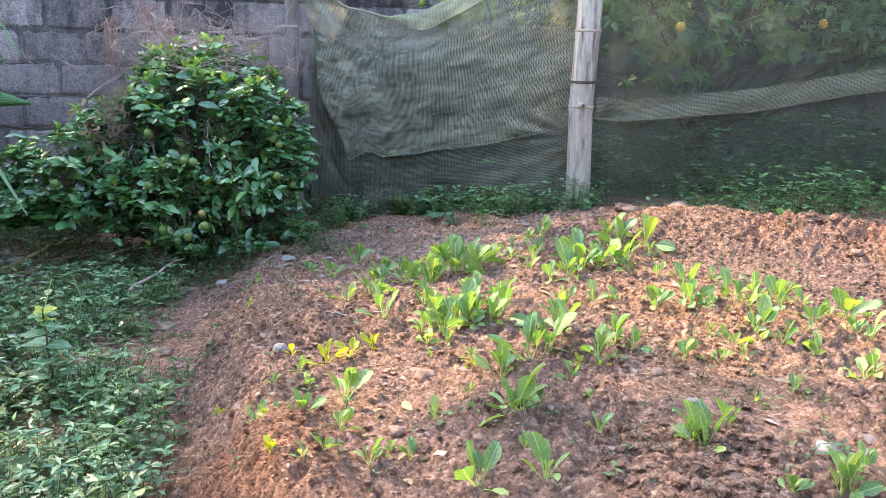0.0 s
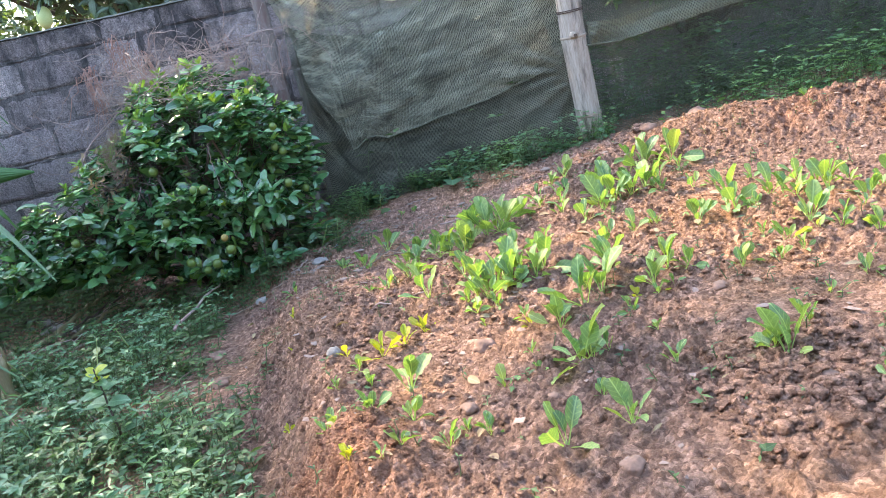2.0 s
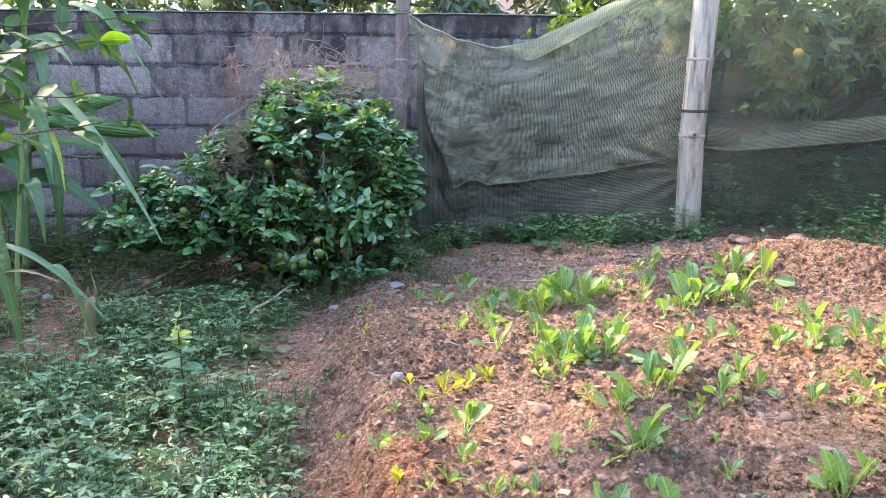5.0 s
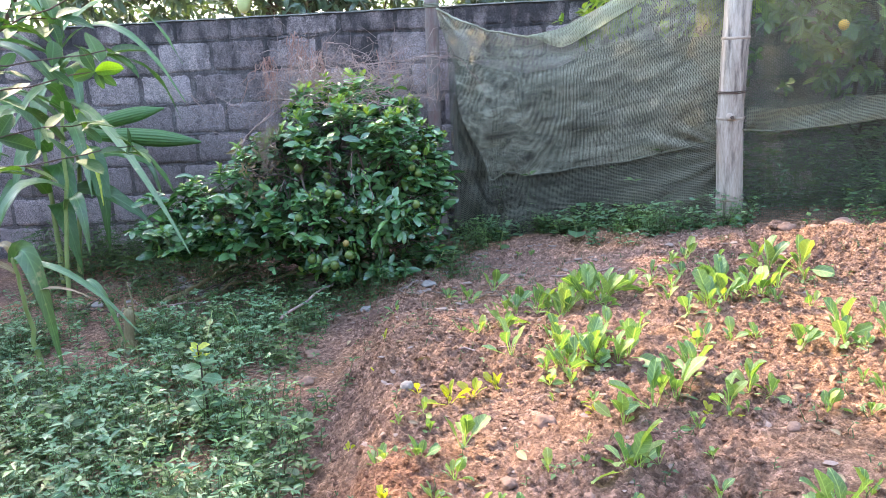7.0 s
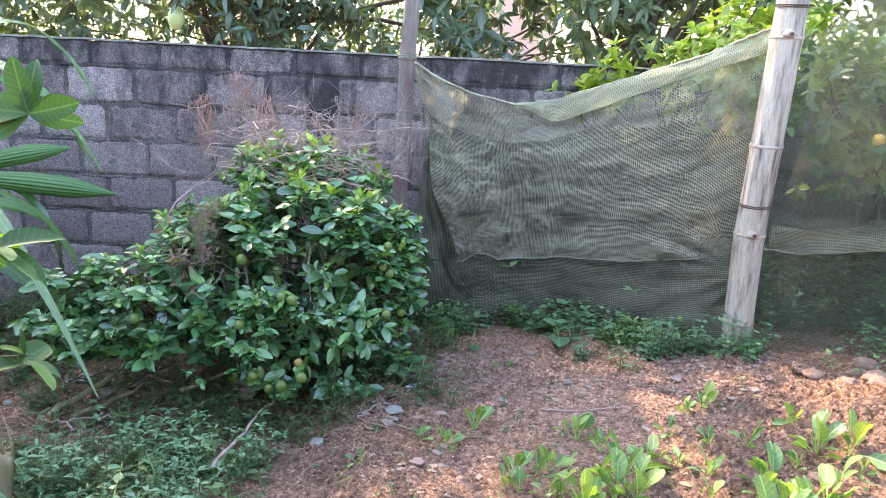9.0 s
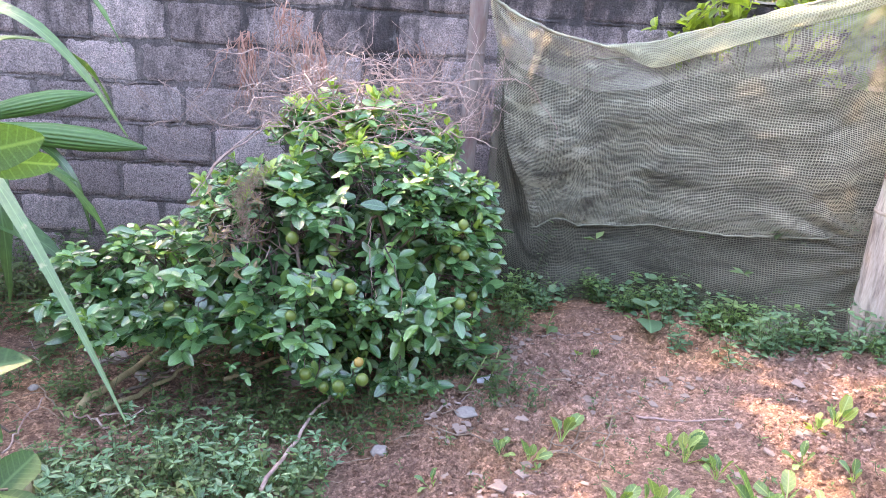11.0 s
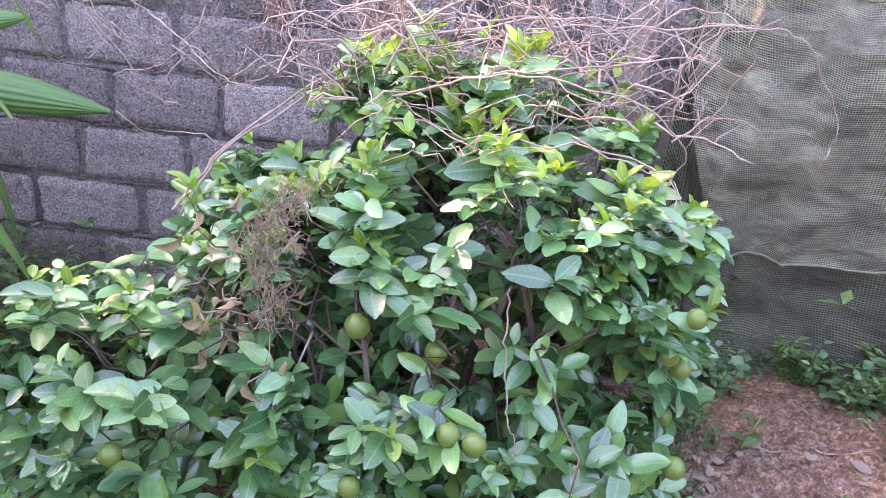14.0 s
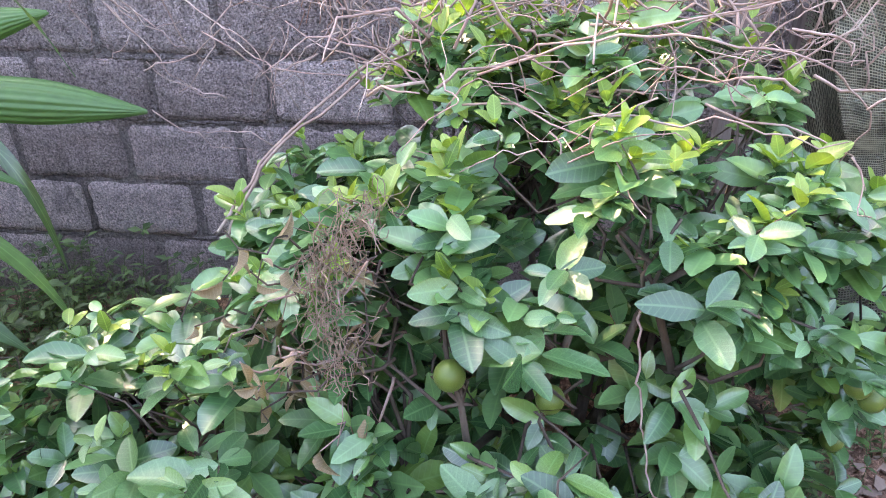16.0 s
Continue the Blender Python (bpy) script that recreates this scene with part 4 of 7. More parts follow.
def upper_net(u, v):
    x = -0.27 + u * (1.26 + 0.27)
    lean = (0.26 * (1 - v) ** 1.4 + 0.02 * np.sin(v * 11)) * (1 - u) ** 4                     # the free edge slants inwards at the foot
    x = x + lean
    z = hem_low(x) + v * (net_top(x) - hem_low(x))
    roll = 0.05 * ss(0.90, 1.0, v)
    belly = -0.07 * np.sin(np.pi * v) * np.sin(np.pi * u)
    y = plan_y(x) - 0.045 + folds(x, z, 1) * (1 - 0.6 * ss(1.05, 1.22, x)) + belly - roll * 0.4 + 0.09 * ss(0.98, 1.2, x)
    return np.stack([x, y, z], 1)


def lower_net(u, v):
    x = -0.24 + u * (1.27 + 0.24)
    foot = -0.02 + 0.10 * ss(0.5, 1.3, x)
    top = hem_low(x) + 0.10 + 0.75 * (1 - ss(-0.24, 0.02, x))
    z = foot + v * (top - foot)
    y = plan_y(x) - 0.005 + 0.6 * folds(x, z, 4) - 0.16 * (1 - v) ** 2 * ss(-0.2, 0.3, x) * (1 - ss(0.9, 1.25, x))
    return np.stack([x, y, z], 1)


def right_plan(x):
    return 4.20 + 0.22 * ss(1.3, 4.2, x) + 0.03 * np.sin(x * 3)


def right_seam(x):
    return np.interp(x, [1.2, 1.5, 2.3, 3.1, 4.6], [0.75, 0.725, 0.78, 0.90, 1.05])


def right_upper(u, v):
    x = 1.27 + u * 3.3
    lo = right_seam(x)
    top = 1.62 + 0.40 * ss(1.25, 1.9, x) + 0.15 * u
    z = lo + v * (top - lo)
    y = right_plan(x) + 0.55 * folds(x, z, 2)
    return np.stack([x, y, z], 1)


def right_lower(u, v):
    x = 1.25 + u * 3.35
    lo = 0.08 + 0.0 * x
    z = lo + v * (right_seam(x) + 0.15 + 0.03 * np.sin(x * 2) - lo)
    y = right_plan(x) + 0.03 + 0.5 * folds(x, z, 3)
    return np.stack([x, y, z], 1)


def hem_cord(parent, place, vpos, r, n=120, label="rolled frayed net edge", u0=0.0, u1=1.0, material=None):
    u = np.linspace(u0, u1, n)
    p = place(u, np.full(n, vpos)) + rng.normal(0, 0.0015, (n, 3))
    p[:, 1] -= 0.004
    part("hem", Build().tube(p, r * (0.7 + 0.6 * value_noise(u * 7, u * 0, 6, 2)), 6).mesh("hem", material or NET_HEM), parent, label)


net = thing("shade_net", "dusty olive-green shade netting sagging between bamboo posts", "netting")
part("upper_sheet", net_sheet("upper_sheet", 200, 190, upper_net, (1.75, 1.05), NET), net)
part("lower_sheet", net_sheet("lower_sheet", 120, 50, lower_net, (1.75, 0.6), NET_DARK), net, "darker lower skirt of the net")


# Added dark sheet: stands in for the dim space behind the net.
def added_backing(u, v):
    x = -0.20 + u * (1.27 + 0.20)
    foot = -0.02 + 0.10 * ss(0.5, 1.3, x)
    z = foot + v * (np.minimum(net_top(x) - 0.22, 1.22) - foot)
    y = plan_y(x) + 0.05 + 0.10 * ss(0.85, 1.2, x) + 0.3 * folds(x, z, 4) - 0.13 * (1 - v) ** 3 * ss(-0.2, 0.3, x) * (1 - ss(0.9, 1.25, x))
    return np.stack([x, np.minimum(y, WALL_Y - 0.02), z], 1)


part("backing_sheet", net_sheet("backing_sheet", 90, 60, added_backing, (1.7, 1.2), NET_DIM_BACK), net, "added dark sheet for the dimness behind the net")
hem_cord(net, upper_net, 0.0, 0.0035)
hem_cord(net, upper_net, 1.0, 0.0065, 120, "bunched pale top edge", 0.0, 1.0, PALE_CORD)
hem_cord(net, upper_net, 0.93, 0.003, 90, "thick folded band under the top edge", 0.3, 1.0)


def upper_band(u, v):
    x = 0.22 + u * 1.02
    z = net_top(x) - 0.115 * (1 - v) * (1 - 0.25 * u) * (0.7 + 0.5 * value_noise(x, x * 0, 5, 3)) * (0.12 + 0.88 * ss(0.0, 0.3, u)) + 0.004
    y = plan_y(x) - 0.085 + 0.10 * ss(0.98, 1.2, x) + 0.5 * folds(x, z, 6) - 0.02 * np.sin(np.pi * v)
    return np.stack([x, y, z], 1)


part("top_fold", net_sheet("top_fold", 80, 14, upper_band, (1.3, 0.12), NET_SUNLIT), net, "doubled-over top fold, sunlight put into its pale colour")
net2 = thing("shade_net", "thin dark-green shade netting hanging beside the pole", "netting")
part("upper_sheet", net_sheet("upper_sheet", 170, 60, right_upper, (3.4, 1.2), NET_THIN), net2)
part("lower_sheet", net_sheet("lower_sheet", 170, 50, right_lower, (3.4, 0.85), NET_THIN), net2)
hem_cord(net2, right_upper, 0.0, 0.003, 160)


def seam_band(u, v):
    x = 1.33 + u * 3.2
    z = right_seam(x) + 0.004 + v * (0.11 + 0.03 * value_noise(x, x * 0, 2.0, 5))
    y = right_plan(x) - 0.012 + 0.6 * folds(x, z, 5)
    return np.stack([x, y, z], 1)


part("seam_band", net_sheet("seam_band", 170, 14, seam_band, (3.3, 0.13), NET_BAND), net2, "doubled pale band along the seam")


# ---- the lime shrub ----
LIME_SHAPES = [leaf_shape((0.0, 0.05, 0.16, 0.34, 0.55, 0.74, 0.89, 0.97, 1.0), (0.0, 0.26, 0.62, 0.95, 1.0, 0.86, 0.54, 0.22, 0.0), w, f, d, 0.014, i) for i, (w, f, d) in enumerate(((0.23, 0.16, 0.10), (0.265, 0.22, 0.18), (0.21, 0.10, 0.30), (0.25, 0.14, 0.05), (0.22, 0.28, 0.22)))]
LOBES = [((-0.72, 4.42, 0.50), (0.42, 0.48, 0.49)), ((-0.52, 4.32, 0.60), (0.22, 0.32, 0.33)), ((-0.97, 4.50, 0.70), (0.22, 0.26, 0.32)), ((-1.15, 4.44, 0.46), (0.27, 0.36, 0.34)),
         ((-1.38, 4.10, 0.44), (0.24, 0.26, 0.23)), ((-1.66, 4.02, 0.38), (0.20, 0.22, 0.17)), ((-0.80, 4.12, 0.52), (0.40, 0.26, 0.31)), ((-1.10, 4.14, 0.50), (0.22, 0.24, 0.27)),
         ((-0.50, 4.02, 0.38), (0.20, 0.20, 0.22)), ((-0.86, 4.00, 0.30), (0.40, 0.22, 0.20)), ((-1.32, 4.04, 0.33), (0.26, 0.22, 0.12)), ((-0.70, 4.14, 0.12), (0.36, 0.22, 0.12))]


LIMES = [(-0.786, 3.826, 0.543, 1.0), (-0.742, 3.815, 0.537, 1.0), (-0.892, 3.775, 0.222, 1.05), (-0.773, 3.755, 0.193, 1.1), (-0.686, 3.705, 0.253, 1.05), (-0.83, 3.79, 0.165, 0.9),
         (-0.824, 3.97, 0.613, 1.0), (-0.967, 3.955, 0.657, 1.1), (-0.367, 3.915, 0.458, 1.0), (-0.37, 3.99, 0.73, 0.9), (-0.36, 4.03, 0.60, 0.95), (-0.39, 4.02, 0.63, 0.9), (-0.31, 4.20, 0.37, 1.0), (-1.36, 3.80, 0.44, 0.95), (-0.945, 3.80, 0.43, 0.95), (-0.70, 3.72, 0.31, 0.8)]


def inside_lobes(p, shrink=0.86):
    return any(sum(((p[i] - c[i]) / (r[i] * shrink)) ** 2 for i in range(3)) < 1 for c, r in LOBES)


def spray(pos, out, count, size, r):
    """Leaves spread flat round a twig's end, arching a little, of mixed sizes."""
    res, t0 = [], r.uniform(0, 6.28)
    out = np.array(out, float) / np.linalg.norm(out)
    for k in range(count):
        t = t0 + k * 2.4 + r.uniform(-0.35, 0.35)
        d = np.array((math.cos(t), math.sin(t), r.uniform(-0.35, 0.5))) + out * (0.45, 0.45, 0.15)
        nrm = np.array((0, -0.22, 0.9)) + out * 0.4 + r.normal(0, 0.45, 3)
        res.append(aim(np.array(pos) - out * size * 0.45 * r.uniform(0, 1.4), d, nrm, size * r.uniform(0.5, 1.2), r.uniform(-0.35, 0.35)))
    return res


def build_shrub():
    r = np.random.default_rng(21)
    shrub = thing("lime_shrub", "dense green lime shrub with small green-yellow fruit before the wall", "shrub")
    base = np.array((-0.86, 4.28, -0.08))
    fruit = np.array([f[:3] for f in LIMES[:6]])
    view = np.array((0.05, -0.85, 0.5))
    tips, mats, shoots = [], [], []
    areas = np.array([r_[0] * r_[1] + r_[0] * r_[2] + r_[1] * r_[2] for c, r_ in LOBES])
    tries = 0
    while len(tips) < 1180 and tries < 60000:
        tries += 1
        c, rad = LOBES[r.choice(len(LOBES), p=areas / areas.sum())]
        d = r.normal(0, 1, 3)
        d /= np.linalg.norm(d)
        p = np.array(c) + d * rad * r.uniform(0.76, 1.22)
        if p[2] < 0.05 or inside_lobes(p) or p[1] > 4.98:
            continue
        if (value_noise(p[0] + 0.5 * p[1], p[2] + 0.3 * p[1], 5.5, 3) < 0.41 and p[2] < 0.9) or value_noise(p[0] - 0.4 * p[1], p[2] + 0.6 * p[1], 13, 6) < 0.40:       # gaps between the sprays
            continue
        nrm = d / np.array(rad)
        nrm /= np.linalg.norm(nrm)
        tips.append((p, nrm))
    for p, nrm in tips:
        out = nrm * 0.9 + np.array((0, -0.1, 0.55)) + r.normal(0, 0.3, 3)
        w = spray(p, out, r.integers(5, 9), r.choice((0.046, 0.058, 0.070, 0.084)) * r.uniform(0.85, 1.15), r)
        mats += w
        # real shoots; the extra share near the top stands in for sunlit leaves
        if r.random() < (0.5 if p[2] > 0.86 else 0.26 if p[2] > 0.62 else 0.09):
            shoots += whorl(p + 0.02 * nrm + (0, 0, 0.015), out + (0, 0, 0.9), r.integers(3, 6), r.uniform(0.034, 0.062), 0.7, r)
    for k in range(800):                                    # leaves deeper inside
        c, rad = LOBES[r.integers(len(LOBES))]
        d = r.normal(0, 1, 3)
        d /= np.linalg.norm(d)
        p = np.array(c) + d * rad * r.uniform(0.25, 0.86)
        if p[2] > 0.03:
            mats += whorl(p, d + (0, 0, 0.3), 4, r.uniform(0.06, 0.085), 1.2, r)
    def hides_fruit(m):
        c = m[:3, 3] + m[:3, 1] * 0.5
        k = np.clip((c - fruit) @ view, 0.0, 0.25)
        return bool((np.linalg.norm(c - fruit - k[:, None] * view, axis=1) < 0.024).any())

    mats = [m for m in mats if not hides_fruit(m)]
    order = sorted(range(len(mats)), key=lambda i: mats[i][1, 3] - 0.5 * mats[i][2, 3])
    single, rest = order[:300], order[300:]
    meshes = [shape_mesh("leaf", s, SHRUB_LEAF_ONE) for s in LIME_SHAPES]
    for k, i in enumerate(single):
        part("leaf", meshes[k % 5], shrub, m=Matrix(mats[i].tolist()))
    f = part("foliage", scatter("foliage", LIME_SHAPES, [mats[i] for i in rest], SHRUB_LEAF), shrub)
    f["kind"] = "stuff"
    f = part("young_growth", scatter("young_growth", LIME_SHAPES, shoots, SHOOT_LEAF), shrub, "bright yellow-green young leaves, extra ones for the sunlit top")
    f["kind"] = "stuff"
    # stems: trunks fan out from the base, twigs run to the tips
    wood = []
    for k in range(20):
        a = k / 20 * 6.28
        hub = np.array((-0.85 + 0.55 * math.cos(a) * r.uniform(0.5, 1.2) - 0.1, 4.2 + 0.24 * math.sin(a), r.uniform(0.3, 0.85)))
        hub[2] = min(hub[2], 0.38 + 0.9 * max(0.0, hub[0] + 1.2))
        path = bent(base + r.normal(0, 0.04, 3) * (1, 1, 0), hub, r.uniform(-0.12, 0.05), 0.03, 9, r)
        wood += list(path[3:])
        part("stem", Build().tube(path, np.linspace(0.014 if k % 3 else 0.02, 0.005, 9), 7).mesh("stem", BARK), shrub)
    tw = Build()
    for p, nrm in tips[::3]:
        inner = p - nrm * 0.12
        q = min(wood, key=lambda h: np.linalg.norm(h - inner))
        tw.tube(bent(q, p, r.uniform(-0.06, 0.05), 0.022, 7, r), np.linspace(0.0042, 0.0015, 7), 4, False)
    t = part("branchwork", tw.mesh("branchwork", BARK), shrub)
    t["kind"] = "stuff"
    return shrub


shrub = build_shrub()


def lime_mesh(material, tall=1.04):
    b = Build()
    n = 12
    z = np.cos(np.linspace(0, math.pi, n))
    prof = np.sin(np.linspace(0, math.pi, n)).clip(0.02)
    b.tube(np.stack([np.zeros(n), np.zeros(n), -z * tall], 1), prof, 18)
    return b.mesh("fruit", material)


lime_green = lime_mesh(LIME_RIND)
lime_ripe = lime_mesh(ORANGE_RIND)
lime_turning = lime_mesh(TURNING_RIND)
for k, (x, y, z, s) in enumerate(LIMES):
    part("fruit", lime_turning if k == 15 else lime_green, shrub, "round green-yellow lime" if k < 15 else "small lime turning dull orange", pose(x, y, z, k * 37 % 50 - 20, k * 53 % 40 - 20, k * 71) @ Matrix.Scale(0.0212 * s, 4))


# ---- dead vines and straw over the shrub ----
def build_vines():
    r = np.random.default_rng(5)
    ob = thing("dead_vine", "tangle of dry leafless vine stems over the lime shrub", "dead vine")
    arcs = [[(-1.42, 4.28, 0.70), (-1.36, 4.36, 0.80), (-1.22, 4.44, 0.93), (-0.98, 4.46, 1.08), (-0.66, 4.42, 1.17), (-0.42, 4.44, 1.16), (-0.28, 4.47, 1.10)],
            [(-1.41, 4.28, 0.69), (-1.33, 4.36, 0.83), (-1.15, 4.44, 0.96), (-0.88, 4.44, 1.08), (-0.62, 4.44, 1.14)],
            [(-0.55, 4.3, 1.17), (-0.24, 4.4, 1.19), (-0.13, 4.42, 1.17), (0.0, 4.45, 0.98), (-0.03, 4.45, 0.91)],
            [(-1.72, 4.8, 1.05), (-1.60, 4.75, 1.0), (-1.50, 4.7, 0.93), (-1.38, 4.6, 0.90), (-1.1, 4.5, 0.93), (-0.95, 4.4, 0.98)],
            [(-1.75, 4.75, 0.86), (-1.62, 4.72, 0.90), (-1.52, 4.7, 0.98), (-1.42, 4.66, 0.90), (-1.40, 4.6, 0.83)],
            [(-0.95, 4.2, 1.02), (-0.75, 4.12, 1.10), (-0.52, 4.10, 1.08), (-0.40, 4.16, 0.98), (-0.42, 4.2, 0.88)],
            [(-0.70, 4.05, 0.72), (-0.70, 3.98, 0.62), (-0.68, 3.92, 0.52), (-0.66, 3.90, 0.46)],
            [(-1.02, 4.35, 0.95), (-0.85, 4.22, 1.06), (-0.62, 4.22, 1.10), (-0.38, 4.3, 1.14), (-0.20, 4.36, 1.06)]]
    for j, a in enumerate(arcs):
        p = np.array(a)
        s = np.linspace(0, len(p) - 1, 26)
        q = np.stack([np.interp(s, range(len(p)), p[:, i]) for i in range(3)], 1)
        for _ in range(2):
            q[1:-1] = (q[:-2] + q[1:-1] * 2 + q[2:]) / 4
        q += r.normal(0, 0.003, q.shape)
        part("stem", Build().tube(q, np.linspace(0.0040, 0.0018, 26) * (0.85 if j < 2 else 0.55), 6).mesh("stem", DRY_TWIG), ob)
    for k in range(140):
        c = np.array((r.uniform(-1.08, -0.42), r.uniform(4.2, 4.75), r.uniform(0.95, 1.20))) if k < 128 else np.array((r.uniform(-1.1, -0.4), r.uniform(4.0, 4.25), r.uniform(0.92, 1.04)))
        n = int(r.integers(5, 9))
        turn, a0 = r.uniform(-1.6, 1.6), r.uniform(0, 6.28)
        length = r.uniform(0.14, 0.42 if k < 128 else 0.22)
        tilt = r.uniform(-0.6, 1.2)
        p, d = [c], a0
        for i in range(n):                                    # straight pieces between kinks
            d += turn / n + r.normal(0, 0.30)
            lift = tilt * math.cos(i / n * 3) + r.normal(0, 0.30)
            step = np.array((math.cos(d), 0.5 * math.sin(d), lift))
            step *= r.uniform(0.6, 1.4) * length / n / np.linalg.norm(step)
            p += [p[-1] + step * 0.5 + r.normal(0, 0.0015, 3), p[-1] + step]
        p = np.array(p)
        p[:, 2] = np.clip(p[:, 2], 0.85, 1.36)
        thick = r.uniform(0.0013, 0.0030) if k < 128 else r.uniform(0.0012, 0.0018)
        stem = part("stem", Build().tube(p, np.linspace(thick, thick * 0.4, len(p)), 5).mesh("stem", DRY_TWIG), ob)
        if k % 2:
            q = p[len(p) // 2]
            e = q + r.normal(0, 1, 3) * (0.05, 0.03, 0.05)
            part("side_twig", Build().tube(bent(q, e, 0, 0.004, 5, r), np.linspace(thick * 0.6, 0.0004, 5), 4).mesh("side_twig", DRY_TWIG), stem)
    for k in range(110):                                      # upright strands before the wall
        c = np.array((r.uniform(-1.25, -0.25), r.uniform(4.35, 4.95), r.uniform(0.88, 1.08)))
        high = r.uniform(0.12, 0.44) * (1.0 if c[0] < -0.7 else 0.8)
        e = c + np.array((r.normal(0, 0.11), r.uniform(-0.08, 0.08), high))
        q = bent(c, e, r.uniform(-0.05, 0.05), 0.010, 9, r)
        q[5:, 0] += np.linspace(0, 1, 4) ** 2 * r.uniform(-0.09, 0.09)
        part("stem", Build().tube(q, np.linspace(r.uniform(0.0015, 0.0030), 0.0008, 9), 5).mesh("stem", DRY_TWIG), ob)
    for k in range(26):                                       # thin side twigs to the left, in front of the wall
        c = np.array((r.uniform(-1.9, -1.1), r.uniform(4.55, 4.95), r.uniform(0.72, 1.08)))
        e = c + np.array((r.uniform(-0.25, 0.25), r.uniform(-0.05, 0.05), r.uniform(-0.22, 0.22)))
        part("stem", Build().tube(bent(c, e, r.uniform(-0.04, 0.04), 0.006, 8, r), np.linspace(0.0020, 0.0009, 8), 5).mesh("stem", DRY_TWIG), ob)
    return ob


build_vines()


def straw_tuft(x, y, z, length, count, seed, spread=0.05, up=False):
    r = np.random.default_rng(seed)
    ob = thing("straw_tuft", "dry orange-brown straw hanging on the block wall", "dry grass", group="straw on the wall")
    for k in range(count):
        a = np.array((x + r.normal(0, 0.03), y + r.normal(0, 0.01), z - r.uniform(0, 0.5) * length))
        e = a + np.array((r.normal(0, spread), r.uniform(-0.06, 0.0), -length * r.uniform(0.2, 1.0)))
        part("straw", Build().tube(bent(a, e, r.uniform(-0.05, 0.05), 0.010, 7, r), np.linspace(0.0027, 0.0012, 7), 4).mesh("straw", DRY_STRAW), ob)
    return ob


straw_tuft(-1.42, 5.15, 1.27, 0.33, 34, 1)
straw_tuft(-1.22, 5.14, 1.40, 0.30, 22, 2, 0.05)
straw_tuft(-1.10, 5.13, 1.30, 0.40, 40, 3, 0.07)
straw_tuft(-0.62, 5.17, 1.27, 0.26, 10, 4, 0.05)


def fibre_clump():
    r = np.random.default_rng(12)
    b = Build()
    spine = np.array(((-1.07, 4.05, 0.885), (-1.135, 4.0, 0.83), (-1.155, 3.97, 0.755), (-1.11, 3.93, 0.665)))
    for k in range(260):
        t = r.random() * 2.98
        i = int(t)
        c = spine[i] * (i + 1 - t) + spine[i + 1] * (t - i) + r.normal(0, 0.012, 3)
        e = c + np.array((r.normal(0, 0.028), r.normal(0, 0.03), -r.uniform(-0.04, 0.05)))
        b.tube(bent(c, e, r.uniform(-0.03, 0.03), 0.003, 7, r), 0.0008, 3, False)
    thing("dry_root_clump", "matted brown dry fibres caught in the shrub", "dry grass", b.mesh("dry_root_clump", DRY_FIBRE), kind="stuff")
    ob = thing("dead_branch", "dead twig with curled grey-brown leaves in the lime shrub", "dead branch")
    curled = [shape_mesh("leaf", leaf_shape(wide=w, fold=0.9, droop=0.5, wave=0.05, seed=90 + i), DRY_LEAF) for i, w in enumerate((0.16, 0.2, 0.13))]
    for k in range(26):
        a = np.array((r.uniform(-1.22, -1.05), r.uniform(4.0, 4.2), r.uniform(0.55, 0.80)))
        e = a + np.array((r.uniform(-0.24, 0.10), r.uniform(-0.16, -0.02), r.uniform(-0.16, 0.10)))
        q = bent(a, e, r.uniform(-0.03, 0.03), 0.012, 8, r)
        part("twig", Build().tube(q, np.linspace(0.0030, 0.0012, 8), 5).mesh("twig", DRY_TWIG if k % 2 else BARK), ob)
        for j in (4, 6, 7):
            if r.random() < 0.8:
                part("leaf", curled[r.integers(3)], ob, m=Matrix(aim(q[j], r.normal(0, 1, 3) - (0, 0, 0.8), r.normal(0, 1, 3), r.uniform(0.025, 0.05)).tolist()))


fibre_clump()


# ---- weeds ----
WEED_SHAPES = [leaf_shape((0, 0.45, 1.0), (0, 1.0, 0), w, 0.12, 0.2, 0, i) for i, w in enumerate((0.15, 0.20, 0.13, 0.24))]
ROUND_SHAPES = [leaf_shape((0, 0.15, 0.45, 0.75, 1.0), (0, 0.85, 1.0, 0.75, 0), w, 0.08, 0.2, 0.02, i) for i, w in enumerate((0.36, 0.42, 0.33))]


def herb(x, y, height, count, size, r, star=False):
    """Leaves up one stem; returns leaf matrices and the stem's path."""
    z = gz(x, y)
    lean = r.normal(0, 0.28, 2) * height
    top = np.array((x + lean[0], y + lean[1], z + height))
    foot = np.array((x, y, z - 0.005))
    res, t0 = [], r.uniform(0, 6.28)
    for k in range(count):
        s = (k + 0.7) / count
        if star and s > 0.55:
            s = 0.97 + 0.03 * r.random()
        p = foot * (1 - s) + top * s
        t = t0 + k * 2.2
        d = np.array((math.cos(t), math.sin(t), r.uniform(0.05, 0.75) if not star else r.uniform(0.0, 0.45)))
        res.append(aim(p, d, (0, 0, 1) + r.normal(0, 0.3, 3), size * r.uniform(0.6, 1.15) * (1.1 - (0.1 if star else 0.4) * s), 0))
    return res, np.array([foot, (foot + top) / 2 + r.normal(0, 0.004, 3), top])


